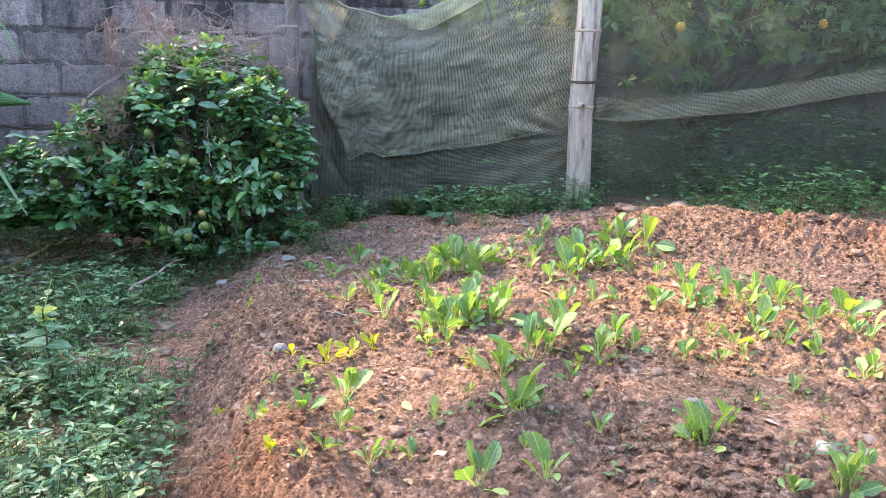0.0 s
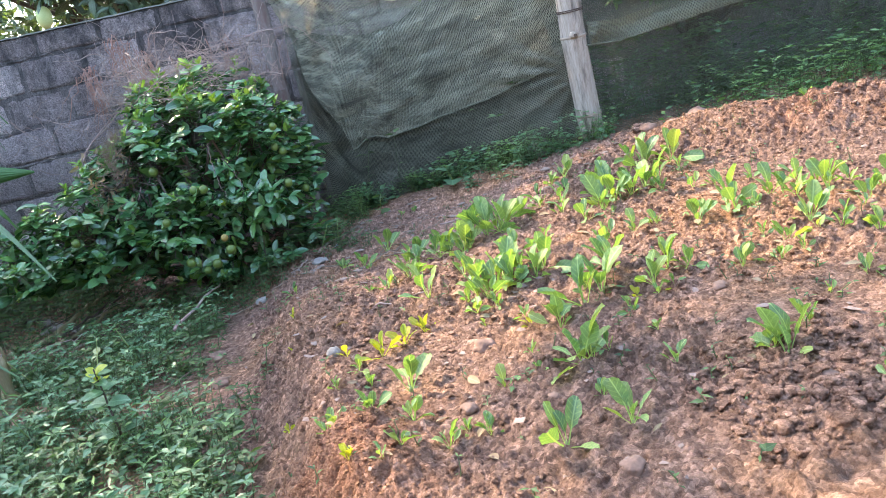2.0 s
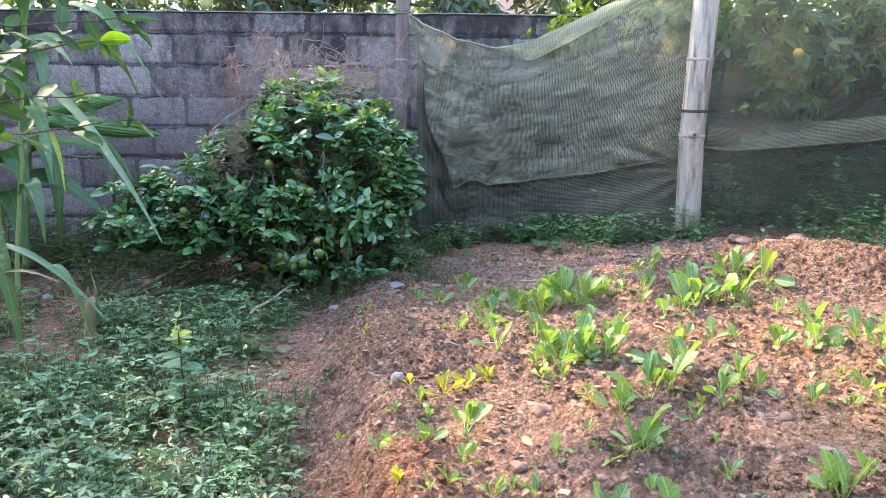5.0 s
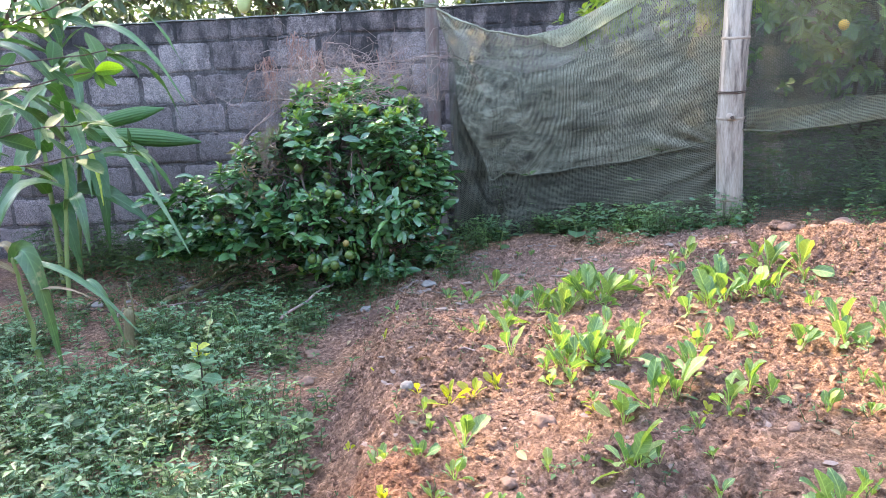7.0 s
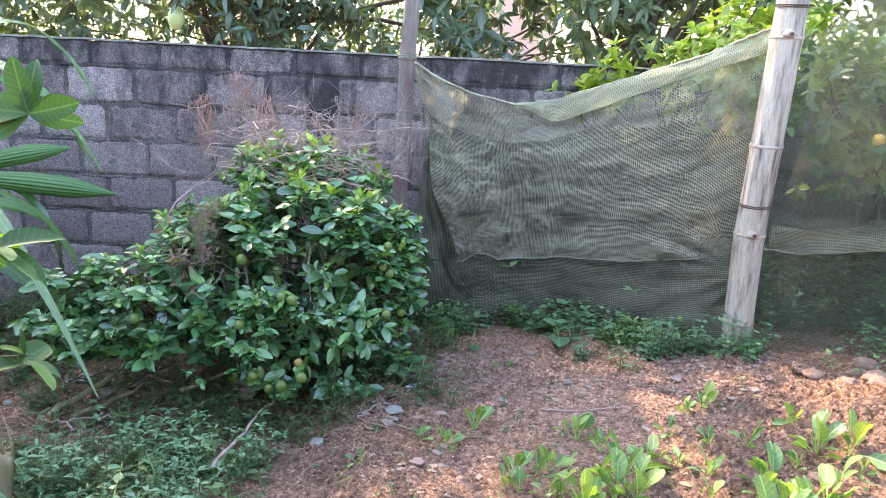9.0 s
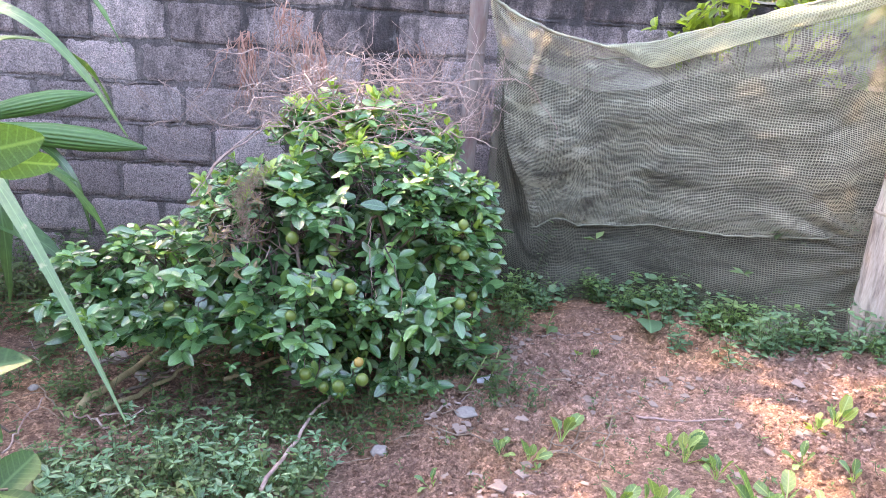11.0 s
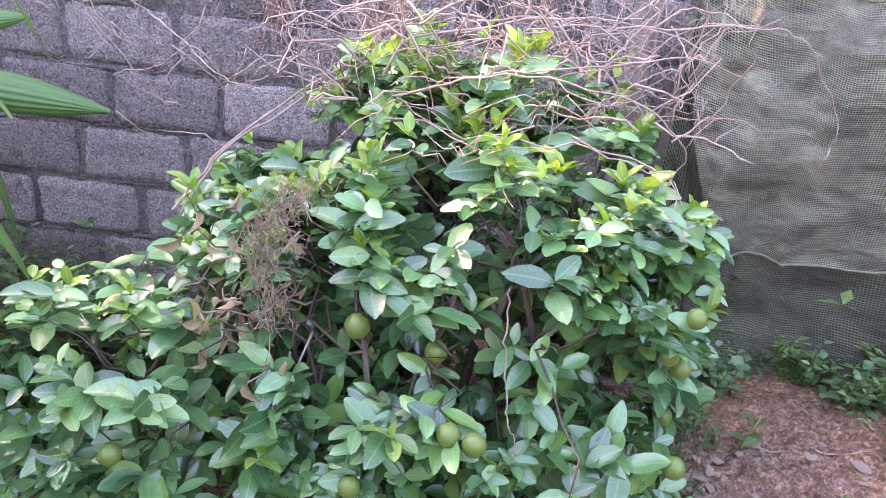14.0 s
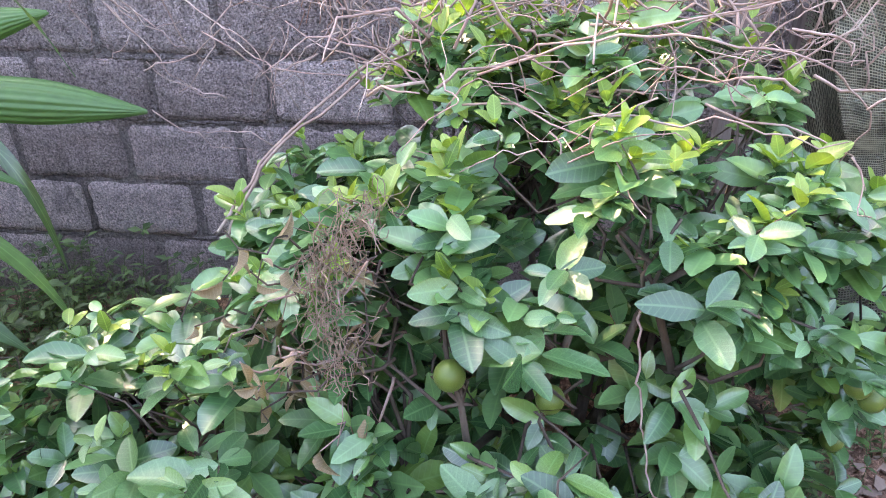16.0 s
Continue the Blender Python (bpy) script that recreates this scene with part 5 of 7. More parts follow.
def weed_patch(name, label, spots, material, shapes, size, tall, count, seed, star=0.6):
    r = np.random.default_rng(seed)
    mats, st = [], Build()
    for x, y in spots:
        h = r.uniform(*tall)
        m, path = herb(x, y, h, int(r.integers(*count)), r.uniform(*size), r, r.random() < star)
        mats += m
        st.tube(path, [0.0018, 0.0014, 0.0008], 3, False)
    ob = thing(name, label, "weeds", scatter(name, shapes, mats, material), kind="stuff")
    s = part("stems", st.mesh("stems", WEED_STEM), ob)
    s["kind"] = "stuff"
    return ob


def spots_in(n, box, keep, seed):
    r = np.random.default_rng(seed)
    res = []
    while len(res) < n:
        x, y = r.uniform(box[0], box[1]), r.uniform(box[2], box[3])
        if r.random() < keep(x, y):
            res.append((x, y))
    return res


def clumps(n, per, spread, box, keep, seed):
    r = np.random.default_rng(seed + 500)
    res = []
    for x, y in spots_in(n, box, keep, seed):
        for k in range(int(r.integers(per[0], per[1]))):
            res.append((x + r.normal(0, spread), y + r.normal(0, spread)))
    return res


def bed_edge(y):
    return -0.52 - 0.16 * (min(max(y, 1.5), 4.2) - 2.2)


def left_keep(x, y):
    k = float(ss(bed_edge(y) + 0.0, bed_edge(y) - 0.20, x))
    gap = float(ss(0.24, 0.48, value_noise(x, y, 3.2, 5)))
    return k * gap * (1 - (0.62 if x > -1.15 else 0.85) * float(ss(3.35, 3.7, y)))


def net_keep(x, y):
    d = float(plan_y(np.array(x))) - y
    lo = 0.36 if x < 0.7 else 0.30
    return float(ss(lo, 0.12, d)) * float(d > -0.03) * (0.35 + 0.65 * float(value_noise(x, y, 6, 3) > 0.45))


weed_patch("weeds", "low green leafy weeds covering the ground beside the bed", clumps(640, (3, 9), 0.05, (-2.7, -0.35, 1.1, 4.25), left_keep, 31), WEED_LEAF, WEED_SHAPES, (0.022, 0.042), (0.02, 0.15), (10, 17), 41, 0.8)
weed_patch("weeds", "pale grey-green weeds among the low ground cover", clumps(170, (5, 12), 0.06, (-2.6, -0.5, 1.3, 3.7), left_keep, 32), WEED_PALE, WEED_SHAPES, (0.024, 0.046), (0.05, 0.20), (11, 18), 42, 0.8)
weed_patch("weeds", "green weeds growing along the foot of the net", clumps(38, (6, 15), 0.035, (-0.35, 1.35, 3.95, 5.1), net_keep, 33), WEED_BRIGHT, WEED_SHAPES, (0.028, 0.05), (0.05, 0.16), (8, 14), 43, 0.25)
weed_patch("weeds", "thin dark weeds and grass under the lime shrub", clumps(120, (3, 8), 0.05, (-2.1, -0.05, 3.72, 4.6), lambda x, y: 0.8 if x < -0.5 else float(ss(3.75, 4.0, y)), 34), WEED_LEAF, WEED_SHAPES, (0.024, 0.045), (0.04, 0.14), (6, 11), 44)
weed_patch("weeds", "tall weeds growing at the foot of the thin net", spots_in(380, (1.5, 4.3, 3.75, 4.25), lambda x, y: float(ss(1.5, 2.6, x)) * float(ss(3.75, 4.1, y) + 0.15), 35), WEED_BRIGHT, WEED_SHAPES, (0.03, 0.06), (0.07, 0.26), (9, 14), 45)
weed_patch("weeds", "leafy undergrowth behind the shade net", spots_in(700, (0.0, 5.0, 4.45, 5.12), lambda x, y: 0.3 * float(y > 4.95 or x > 0.8) + 0.7 * float(ss(1.2, 1.6, x)), 36), WEED_LEAF, WEED_SHAPES, (0.05, 0.09), (0.2, 0.55), (9, 15), 46)
weed_patch("seedlings", "tiny scattered green sprouts on the bare soil", spots_in(520, (-0.6, 2.4, 1.1, 4.3), lambda x, y: 0.2 + 0.8 * float(value_noise(x, y, 3.5, 1) > 0.5), 37), WEED_LEAF, WEED_SHAPES, (0.012, 0.03), (0.012, 0.04), (3, 6), 47)

weed_patch("weeds", "pale broad-leaved weeds along the foot of the net", clumps(34, (2, 7), 0.035, (-0.35, 1.35, 3.95, 5.0), net_keep, 39), WEED_PALE, ROUND_SHAPES, (0.026, 0.045), (0.06, 0.16), (7, 11), 49, 0.1)
weed_patch("weeds", "taller star-leaved weeds round the boulder at the foot of the net", clumps(17, (3, 8), 0.025, (0.55, 1.28, 4.15, 4.36), lambda x, y: 0.25 + 0.75 * float(0.85 < x < 1.22 and y < 4.29), 81), WEED_PALE, WEED_SHAPES, (0.034, 0.058), (0.06, 0.19), (9, 15), 82, 0.6)
weed_patch("weeds", "dark leafy weeds along the foot of the block wall", clumps(46, (5, 12), 0.07, (-3.0, -1.55, 4.25, 5.08), lambda x, y: 0.25 + 0.75 * float(y > 4.6), 58), WEED_LEAF, WEED_SHAPES, (0.04, 0.075), (0.08, 0.34), (9, 15), 59, 0.3)
weed_patch("weeds", "pale leafy weeds pressed against the back of the thin net", spots_in(80, (1.4, 4.4, 4.3, 4.65), lambda x, y: 0.25 + 0.75 * float(value_noise(x, y, 2.6, 4) > 0.5), 40), WEED_PALE, WEED_SHAPES, (0.04, 0.07), (0.2, 0.5), (9, 15), 50)

weed_patch("weeds", "round-leaved green weeds scattered through the ground cover", spots_in(150, (-2.6, -0.5, 1.2, 3.7), left_keep, 38), WEED_LEAF, ROUND_SHAPES, (0.03, 0.055), (0.03, 0.14), (4, 8), 48)


def broad_weed(x, y, height, size, count, seed, material=WEED_PALE, label="broad-leaved pale green weed among the ground cover", top_material=None):
    r = np.random.default_rng(seed)
    ob = thing("broad_leaf_weed", label, "weed")
    m, path = herb(x, y, height, count, size, r)
    part("stem", Build().tube(path, [0.004, 0.003, 0.002], 6).mesh("stem", STALK), ob)
    for k, q in enumerate(m):
        mat = top_material if top_material and k >= count - 5 else material
        part("leaf", shape_mesh("leaf", ROUND_SHAPES[k % 3], mat), ob, m=Matrix(q.tolist()))
    return ob


def yellow_herb(x, y, height):
    """An upright stem, pairs of large pale leaves, a tuft of small yellow leaves on top."""
    ob = thing("upright_herb", "upright herb with yellow top leaves and grey-green lower leaves", "weed")
    z = gz(x, y)
    foot, top = np.array((x, y, z - 0.01)), np.array((x - 0.012, y, z + height))
    part("stem", Build().tube(bent(foot, top, 0, 0.003, 8, np.random.default_rng(2)), np.linspace(0.0048, 0.0024, 8), 7).mesh("stem", BARK), ob)
    pale = [shape_mesh("leaf", q, WEED_PALE) for q in ROUND_SHAPES]
    lit = [shape_mesh("leaf", q, HERB_YELLOW) for q in ROUND_SHAPES]
    for k in range(12):
        s = (0.30, 0.47, 0.62, 0.76, 0.86, 0.93)[k // 2]
        t = 0.3 + k * math.pi + (k // 2) * 1.25
        d = (math.cos(t), math.sin(t), 0.15)
        part("leaf", pale[k % 3], ob, m=Matrix(aim(foot * (1 - s) + top * s, d, (-0.2 * d[0], -0.25, 1), (0.080, 0.082, 0.078, 0.066, 0.055, 0.045)[k // 2], 0).tolist()))
    for k in range(7):
        t = k * 2.4
        part("leaf", lit[k % 3], ob, "sunlit yellow young leaf", Matrix(aim(top - (0, 0, 0.012 + 0.014 * (k % 4)), (math.cos(t), math.sin(t), 0.5 if k < 4 else 1.4), (-math.cos(t), -0.6, 1), 0.045 if k < 4 else 0.03, 0).tolist()))


weed_patch("weeds", "yellow-green grassy weeds in the ground cover, sunlit streaks put into their colour", clumps(26, (4, 9), 0.05, (-1.9, -0.7, 1.4, 2.6), left_keep, 132), WEED_BRIGHT, WEED_SHAPES, (0.03, 0.06), (0.05, 0.16), (6, 10), 142, 0.3)
yellow_herb(-0.965, 2.50, 0.30)
for k, (x, y) in enumerate(((-1.32, 2.73), (-1.12, 3.35), (-1.5, 3.3), (-1.25, 3.1), (-1.7, 2.6), (0.52, 4.55), (0.05, 4.55), (-0.98, 3.55), (-0.32, 4.02), (-0.22, 4.12))):
    broad_weed(x, y, 0.20 if k < 5 else 0.14, 0.12 if k == 5 else 0.075, 5, 60 + k, WEED_LEAF if k > 5 else WEED_PALE, "low weed with broad rounded green leaves")


# ---- mustard seedlings ----
def mustard_leaf_mesh(seed, material):
    """A long petiole and an oblong blade with a wavy, nicked edge, from the root along +y, height about 1."""
    r = np.random.default_rng(seed)
    st = (0, 0.22, 0.40, 0.46, 0.55, 0.66, 0.78, 0.90, 0.97, 1.0)
    wd = (0.12, 0.09, 0.10, 0.40, 0.72, 0.95, 1.0, 0.80, 0.42, 0)
    wide = r.uniform(0.13, 0.205)
    uv = []
    arch = r.uniform(-0.05, 0.75)
    lean, curl = r.uniform(-0.16, 0.16), r.uniform(0.08, 0.42)
    v, f, rows = [], [], []
    for s, w in zip(st, wd):
        z = arch * (0.45 * s - 0.62 * s ** 2.6)
        x0 = lean * s * s
        if w == 0:
            rows.append([len(v)])
            v.append((x0, s - 0.03, z))
            uv.append((0, s))
        else:
            k = [-1, -0.5, 0, 0.5, 1]
            uv += [(q * w, s) for q in k]
            rows.append([len(v) + i for i in range(5)])
            blade = w > 0.2
            for q in k:
                nick = r.uniform(0.80, 1.14) if blade and abs(q) == 1 else 1.0
                v.append((x0 + wide * w * q * nick, s + 0.022 * r.uniform(-1, 1) * abs(q) * blade, z + curl * wide * w * abs(q) * 1.6 + (0.026 * r.uniform(-1, 1) * abs(q) if blade else 0.012 * abs(q))))
    for a, b in zip(rows[:-1], rows[1:]):
        if len(b) == 1:
            f += [(a[i], a[i + 1], b[0]) for i in range(4)]
        else:
            f += [(a[i], a[i + 1], b[i + 1], b[i]) for i in range(4)]
    me = bpy.data.meshes.new("leaf")
    me.from_pydata(v, [], f)
    set_uv(me, uv)
    me.materials.append(material)
    me.polygons.foreach_set("use_smooth", np.ones(len(f), bool))
    return me


MUSTARD_LEAVES = [mustard_leaf_mesh(i, MUSTARD) for i in range(14)]
YELLOW_LEAVES = [mustard_leaf_mesh(20 + i, MUSTARD_YELLOW) for i in range(4)]


def mustard(seed, leaves, meshes, label):
    """A seedling of height about 1, built round its root."""
    r = np.random.default_rng(seed)
    ob = thing("mustard_seedling", label, "seedling", group="mustard seedlings in the bed")
    t0 = r.uniform(0, 6.28)
    for k in range(leaves):
        t = t0 + k * 2.4 + r.uniform(-0.4, 0.4)
        up = r.choice((0.35, 0.8, 1.4, 2.2, 3.4)) * r.uniform(0.8, 1.25) if k else 3.6
        d = np.array((math.cos(t), math.sin(t), up))
        n = np.array((-math.cos(t) * up, -math.sin(t) * up, 1.0))
        m = aim((0.02 * math.cos(t), 0.02 * math.sin(t), -0.02), d, n, r.uniform(0.55, 1.22), r.uniform(-0.9, 0.9))
        part("leaf", meshes[(seed + k) % len(meshes)], ob, m=Matrix(m.tolist()))
    part("crown", Build().tube([(0, 0, -0.08), (0, 0, 0.05), (0.01, 0, 0.12)], [0.03, 0.035, 0.02], 6).mesh("crown", STALK), ob)
    return ob


ROW_FAR = [(0.01, 3.71, .124), (-.11, 3.61, .086), (.22, 4.31, .048), (.05, 2.91, .098), (-.04, 2.85, .057), (.08, 2.54, .11), (.31, 3.03, .141), (.38, 2.97, .129), (.45, 2.97, .116), (.28, 2.96, .1), (.24, 3.08, .092), (.73, 3.48, .079),
           (.69, 2.99, .064), (.94, 2.89, .109), (1.0, 2.89, .114), (1.03, 2.81, .049), (1.16, 2.83, .062), (.8, 2.82, .114), (.87, 2.88, .101), (1.24, 3.11, .05), (.71, 2.76, .064), (.76, 2.44, .062), (-.21, 3.61, .059), (.83, 3.37, .067)]
ROW_MIDDLE = [(.22, 2.65, .08), (.25, 2.54, .096), (.28, 2.37, .108), (.24, 2.33, .089), (.31, 2.4, .1), (.36, 2.5, .08), (.22, 2.44, .083), (.4, 2.6, .071), (.4, 2.34, .08), (.44, 2.4, .092), (.51, 2.6, .067), (.45, 2.04, .134), (.52, 2.1, .128),
              (.58, 2.19, .113), (.19, 2.26, .045), (.25, 2.26, .045), (.68, 2.46, .065), (.85, 2.47, .043), (.96, 2.4, .086), (1.09, 2.45, .111), (1.09, 2.4, .07), (1.23, 2.44, .087), (1.26, 2.41, .094), (1.41, 2.56, .079), (1.35, 2.31, .109)]
ROW_RIGHT = [(1.36, 2.14, .089), (1.52, 2.23, .107), (.86, 1.96, .072), (1.03, 2.03, .063), (1.14, 2.09, .087), (1.12, 2.02, .042), (1.17, 2.0, .06), (1.23, 1.93, .06), (.63, 2.0, .07), (.75, 2.05, .047), (1.47, 2.03, .081), (1.74, 2.43, .072),
             (2.26, 3.38, .097), (1.97, 3.33, .064), (1.26, 1.77, .06), (.53, 1.91, .042), (.92, 1.69, .027), (1.48, 2.39, .064), (1.45, 2.09, .05), (1.02, 2.13, .036), (1.34, 1.84, .053), (1.32, 2.71, .05)]
ROW_NEAR = [(-.06, 1.94, .111), (-.16, 1.84, .069), (-.07, 1.76, .063), (-.11, 1.64, .042), (-.28, 1.9, .051), (-.15, 1.59, .031), (-.01, 1.65, .052), (.08, 1.62, .044), (-.25, 2.12, .029), (-.18, 2.14, .036), (.36, 1.75, .111), (.4, 1.74, .047),
            (.49, 1.58, .047), (.69, 1.5, .12), (.68, 1.53, .05), (.78, 1.57, .055), (.2, 1.46, .093), (.33, 1.44, .074), (.76, 1.29, .044), (.85, 1.28, .077), (.87, 1.28, .055), (.15, 1.77, .047), (.24, 1.78, .034)]
ROW_ODD = [(0.11, 3.27, 0.114), (0.24, 3.32, 0.095), (0.4, 3.58, 0.127), (0.47, 3.19, 0.143), (0.92, 3.68, 0.086), (0.74, 3.12, 0.082), (0.94, 3.31, 0.089), (0.89, 3.02, 0.122), (1.14, 3.22, 0.123), (1.27, 3.24, 0.114), (1.11, 3.02, 0.106), (-0.43, 3.44, 0.065), (0.07, 3.17, 0.08), (0.46, 3.46, 0.089), (0.58, 3.25, 0.095), (1.17, 3.45, 0.071)]
ROW_YELLOW = [(-.21, 2.29, .038), (-.11, 2.21, .061), (-.04, 2.24, .054), (.03, 2.31, .056), (.3, 2.07, .029), (.58, 2.01, .038), (-.4, 2.88, .035), (-.4, 2.61, .032), (-.42, 2.21, .028), (-.22, 1.64, .037)]
models = {}


def copy_scaled(ob, x, y, s, turn):
    """A copy at its own size."""
    old = ob.matrix_basis.copy()
    ob.matrix_basis = Matrix.Identity(4)
    c = copy_thing(ob, pose(x, y, gz(x, y) - 0.004, 0, 0, turn))
    c.matrix_basis = c.matrix_basis @ Matrix.Scale(s, 4)
    ob.matrix_basis = old
    return c


def plant_all(rows, meshes, kind, label):
    for k, (x, y, s) in enumerate(rows):
        variant, size = (kind, k % 11), max(s, 0.03) * 1.15
        if variant in models:
            copy_scaled(models[variant], x, y, size, k * 77)
        else:
            models[variant] = mustard(k % 11 + len(kind) * 10, 5 + k % 5, meshes, label)
            models[variant].matrix_basis = pose(x, y, gz(x, y) - 0.004, 0, 0, k * 77) @ Matrix.Scale(size, 4)


sow = np.random.default_rng(64)
ROW_SMALL = []
for row, odds in ((ROW_FAR, 0.7), (ROW_MIDDLE, 1.0), (ROW_ODD, 0.6), (ROW_RIGHT, 0.5), (ROW_NEAR, 0.35)):
    for x, y, s in row:
        if sow.random() < odds:
            ROW_SMALL.append((x + sow.normal(0, 0.07), y + sow.normal(0, 0.07), s * sow.uniform(0.4, 0.8)))
for row in (ROW_FAR, ROW_MIDDLE, ROW_RIGHT, ROW_NEAR, ROW_ODD, ROW_SMALL):
    plant_all(row, MUSTARD_LEAVES, "green", "small bright green mustard seedling in red soil")
plant_all(ROW_YELLOW, YELLOW_LEAVES, "yellow", "small yellowed mustard seedling in dry soil")


# ---- corn and the broad-leaved plant ----
def ribbon(path, width, normal, crease=0.25, waves=0.0, r=rng):
    """A long strap leaf: three points across, a creased midrib, wavy edges."""
    p = np.array(path, float)
    n = len(p)
    d = np.gradient(p, axis=0)
    d /= np.linalg.norm(d, axis=1)[:, None] + 1e-9
    side = np.cross(d, np.array(normal, float))
    side /= np.linalg.norm(side, axis=1)[:, None] + 1e-9
    up = np.cross(side, d)
    w = np.broadcast_to(width, (n,))[:, None]
    s1, s2 = r.normal(0, waves, (n, 1)), r.normal(0, waves, (n, 1))
    v = np.concatenate([p - side * w + up * (crease * w + s1), p - side * w * 0.5 + up * crease * w * 0.4, p, p + side * w * 0.5 + up * crease * w * 0.4, p + side * w + up * (crease * w + s2)])
    f = [(k * n + i, (k + 1) * n + i, (k + 1) * n + i + 1, k * n + i + 1) for k in range(4) for i in range(n - 1)]
    uv = np.concatenate([np.stack([np.full(n, k), np.linspace(0, 1, n)], 1) for k in (-1, -0.5, 0, 0.5, 1)])
    return v, f, uv


def arch(a, b, c, n=16):
    """A smooth arc from a over b to c."""
    t = np.linspace(0, 1, n)[:, None]
    a, b, c = (np.array(k, float) for k in (a, b, c))
    return (1 - t) ** 2 * a + 2 * t * (1 - t) * b + t * t * c


def strap(parent, a, b, c, width, normal=(0, -0.4, 1), material=None, label="", waves=0.002):
    t = np.linspace(0, 1, 16)
    w = width * (1.0 if material else 1.35) * np.minimum(1, 0.35 + 2.2 * t) * (1 - t ** 2.2) + 0.002
    v, f, uv = ribbon(arch(a, b, c), w, normal, 0.22, waves)
    me = Build().add(v, f).mesh("leaf", material or CORN_LEAF)
    set_uv(me, uv)
    return part("leaf", me, parent, label)


def corn_stalk(parent, a, b, radius, rings):
    path = bent(a, b, 0, 0.004, 14)
    part("stalk", Build().tube(path, np.linspace(radius, radius * 0.55, 14), 10).mesh("stalk", STALK), parent)
    for k in rings:
        c = path[k]
        part("node_ring", Build().tube([c - (0, 0, 0.008), c, c + (0, 0, 0.008)], np.array([0.95, 1.2, 0.95]) * radius * (1 - 0.03 * k), 10, False).mesh("node_ring", STALK), parent)


corn = thing("corn_plant", "green corn plant with long arching partly dried leaves", "corn plant")
corn_stalk(corn, (-2.28, 3.9, -0.09), (-2.07, 3.9, 1.5), 0.013, (2, 5, 8, 10, 12))
strap(corn, (-2.13, 3.9, 1.05), (-1.72, 3.5, 1.10), (-1.236, 3.135, 0.42), 0.018)
strap(corn, (-2.10, 3.9, 1.20), (-1.98, 3.75, 1.60), (-1.80, 3.7, 1.66), 0.036)
strap(corn, (-2.09, 3.9, 1.30), (-1.65, 3.6, 1.60), (-1.45, 3.8, 1.02), 0.020)
strap(corn, (-2.14, 3.9, 0.95), (-2.35, 3.7, 1.32), (-2.55, 3.5, 0.85), 0.038)
strap(corn, (-2.15, 3.9, 0.85), (-2.2, 3.55, 1.22), (-2.10, 3.3, 0.82), 0.036)
strap(corn, (-2.12, 3.9, 1.1), (-2.35, 3.8, 1.55), (-2.62, 3.7, 1.15), 0.036)
strap(corn, (-2.10, 3.9, 1.22), (-2.28, 3.7, 1.5), (-2.42, 3.6, 1.32), 0.034)
strap(corn, (-2.12, 3.9, 1.0), (-2.28, 3.6, 1.25), (-2.36, 3.35, 0.98), 0.030)
strap(corn, (-2.11, 3.9, 1.15), (-1.95, 3.8, 1.36), (-1.93, 3.7, 0.88), 0.030)
strap(corn, (-2.13, 3.9, 0.9), (-1.95, 3.7, 1.05), (-1.88, 3.6, 0.60), 0.028)
strap(corn, (-2.15, 3.9, 0.8), (-1.88, 3.7, 0.95), (-1.83, 3.6, 0.56), 0.016, material=HERB_YELLOW, label="narrow yellowing leaf")
strap(corn, (-2.18, 3.9, 0.6), (-2.35, 3.7, 0.8), (-2.42, 3.6, 0.35), 0.035)
strap(corn, (-2.2, 3.9, 0.5), (-2.05, 3.8, 0.72), (-2.02, 3.75, 0.28), 0.030)
for a, b, c, w in (((-2.1, 3.93, 1.38), (-1.9, 4.3, 1.80), (-1.685, 4.4, 1.21), 0.022), ((-2.12, 3.93, 1.2), (-1.82, 4.3, 1.42), (-1.80, 4.55, 0.90), 0.022), ((-2.14, 3.92, 0.93), (-1.88, 4.25, 0.88), (-1.77, 4.3, 0.46), 0.024),
                   ((-2.08, 3.9, 1.35), (-2.0, 3.6, 1.75), (-1.86, 3.4, 1.45), 0.034), ((-2.09, 3.9, 1.25), (-2.25, 3.5, 1.45), (-2.2, 3.2, 1.2), 0.036), ((-2.12, 3.9, 1.05), (-2.0, 3.6, 1.25), (-2.05, 3.35, 0.95), 0.032),
                   ((-2.08, 3.9, 1.4), (-2.3, 3.8, 1.75), (-2.5, 3.7, 1.5), 0.034), ((-2.1, 3.9, 1.2), (-1.9, 3.7, 1.32), (-1.72, 3.55, 1.12), 0.022)):
    strap(corn, a, b, c, w, waves=0.004)
corn2 = thing("corn_plant", "half-dried young corn plant with torn drooping leaves", "corn plant")
corn_stalk(corn2, (-1.80, 2.9, -0.09), (-1.85, 2.9, 0.50), 0.012, (4, 9))
strap(corn2, (-1.85, 2.9, 0.46), (-1.74, 2.86, 0.68), (-1.68, 2.84, 0.02), 0.032, (0.5, -0.8, 0.2))
strap(corn2, (-1.85, 2.9, 0.46), (-1.62, 2.88, 0.50), (-1.38, 2.9, 0.16), 0.015, label="thin dried leaf", material=CORN_LEAF)
strap(corn2, (-1.85, 2.9, 0.42), (-1.98, 2.8, 0.6), (-2.05, 2.75, 0.2), 0.03, material=DRY_LEAF, label="brown dried leaf")
strap(corn2, (-1.84, 2.9, 0.48), (-1.86, 2.88, 0.62), (-1.95, 2.86, 0.42), 0.022, material=DRY_LEAF)
strap(corn2, (-1.83, 2.9, 0.3), (-1.70, 2.84, 0.42), (-1.50, 2.8, 0.34), 0.008, material=DRY_LEAF)
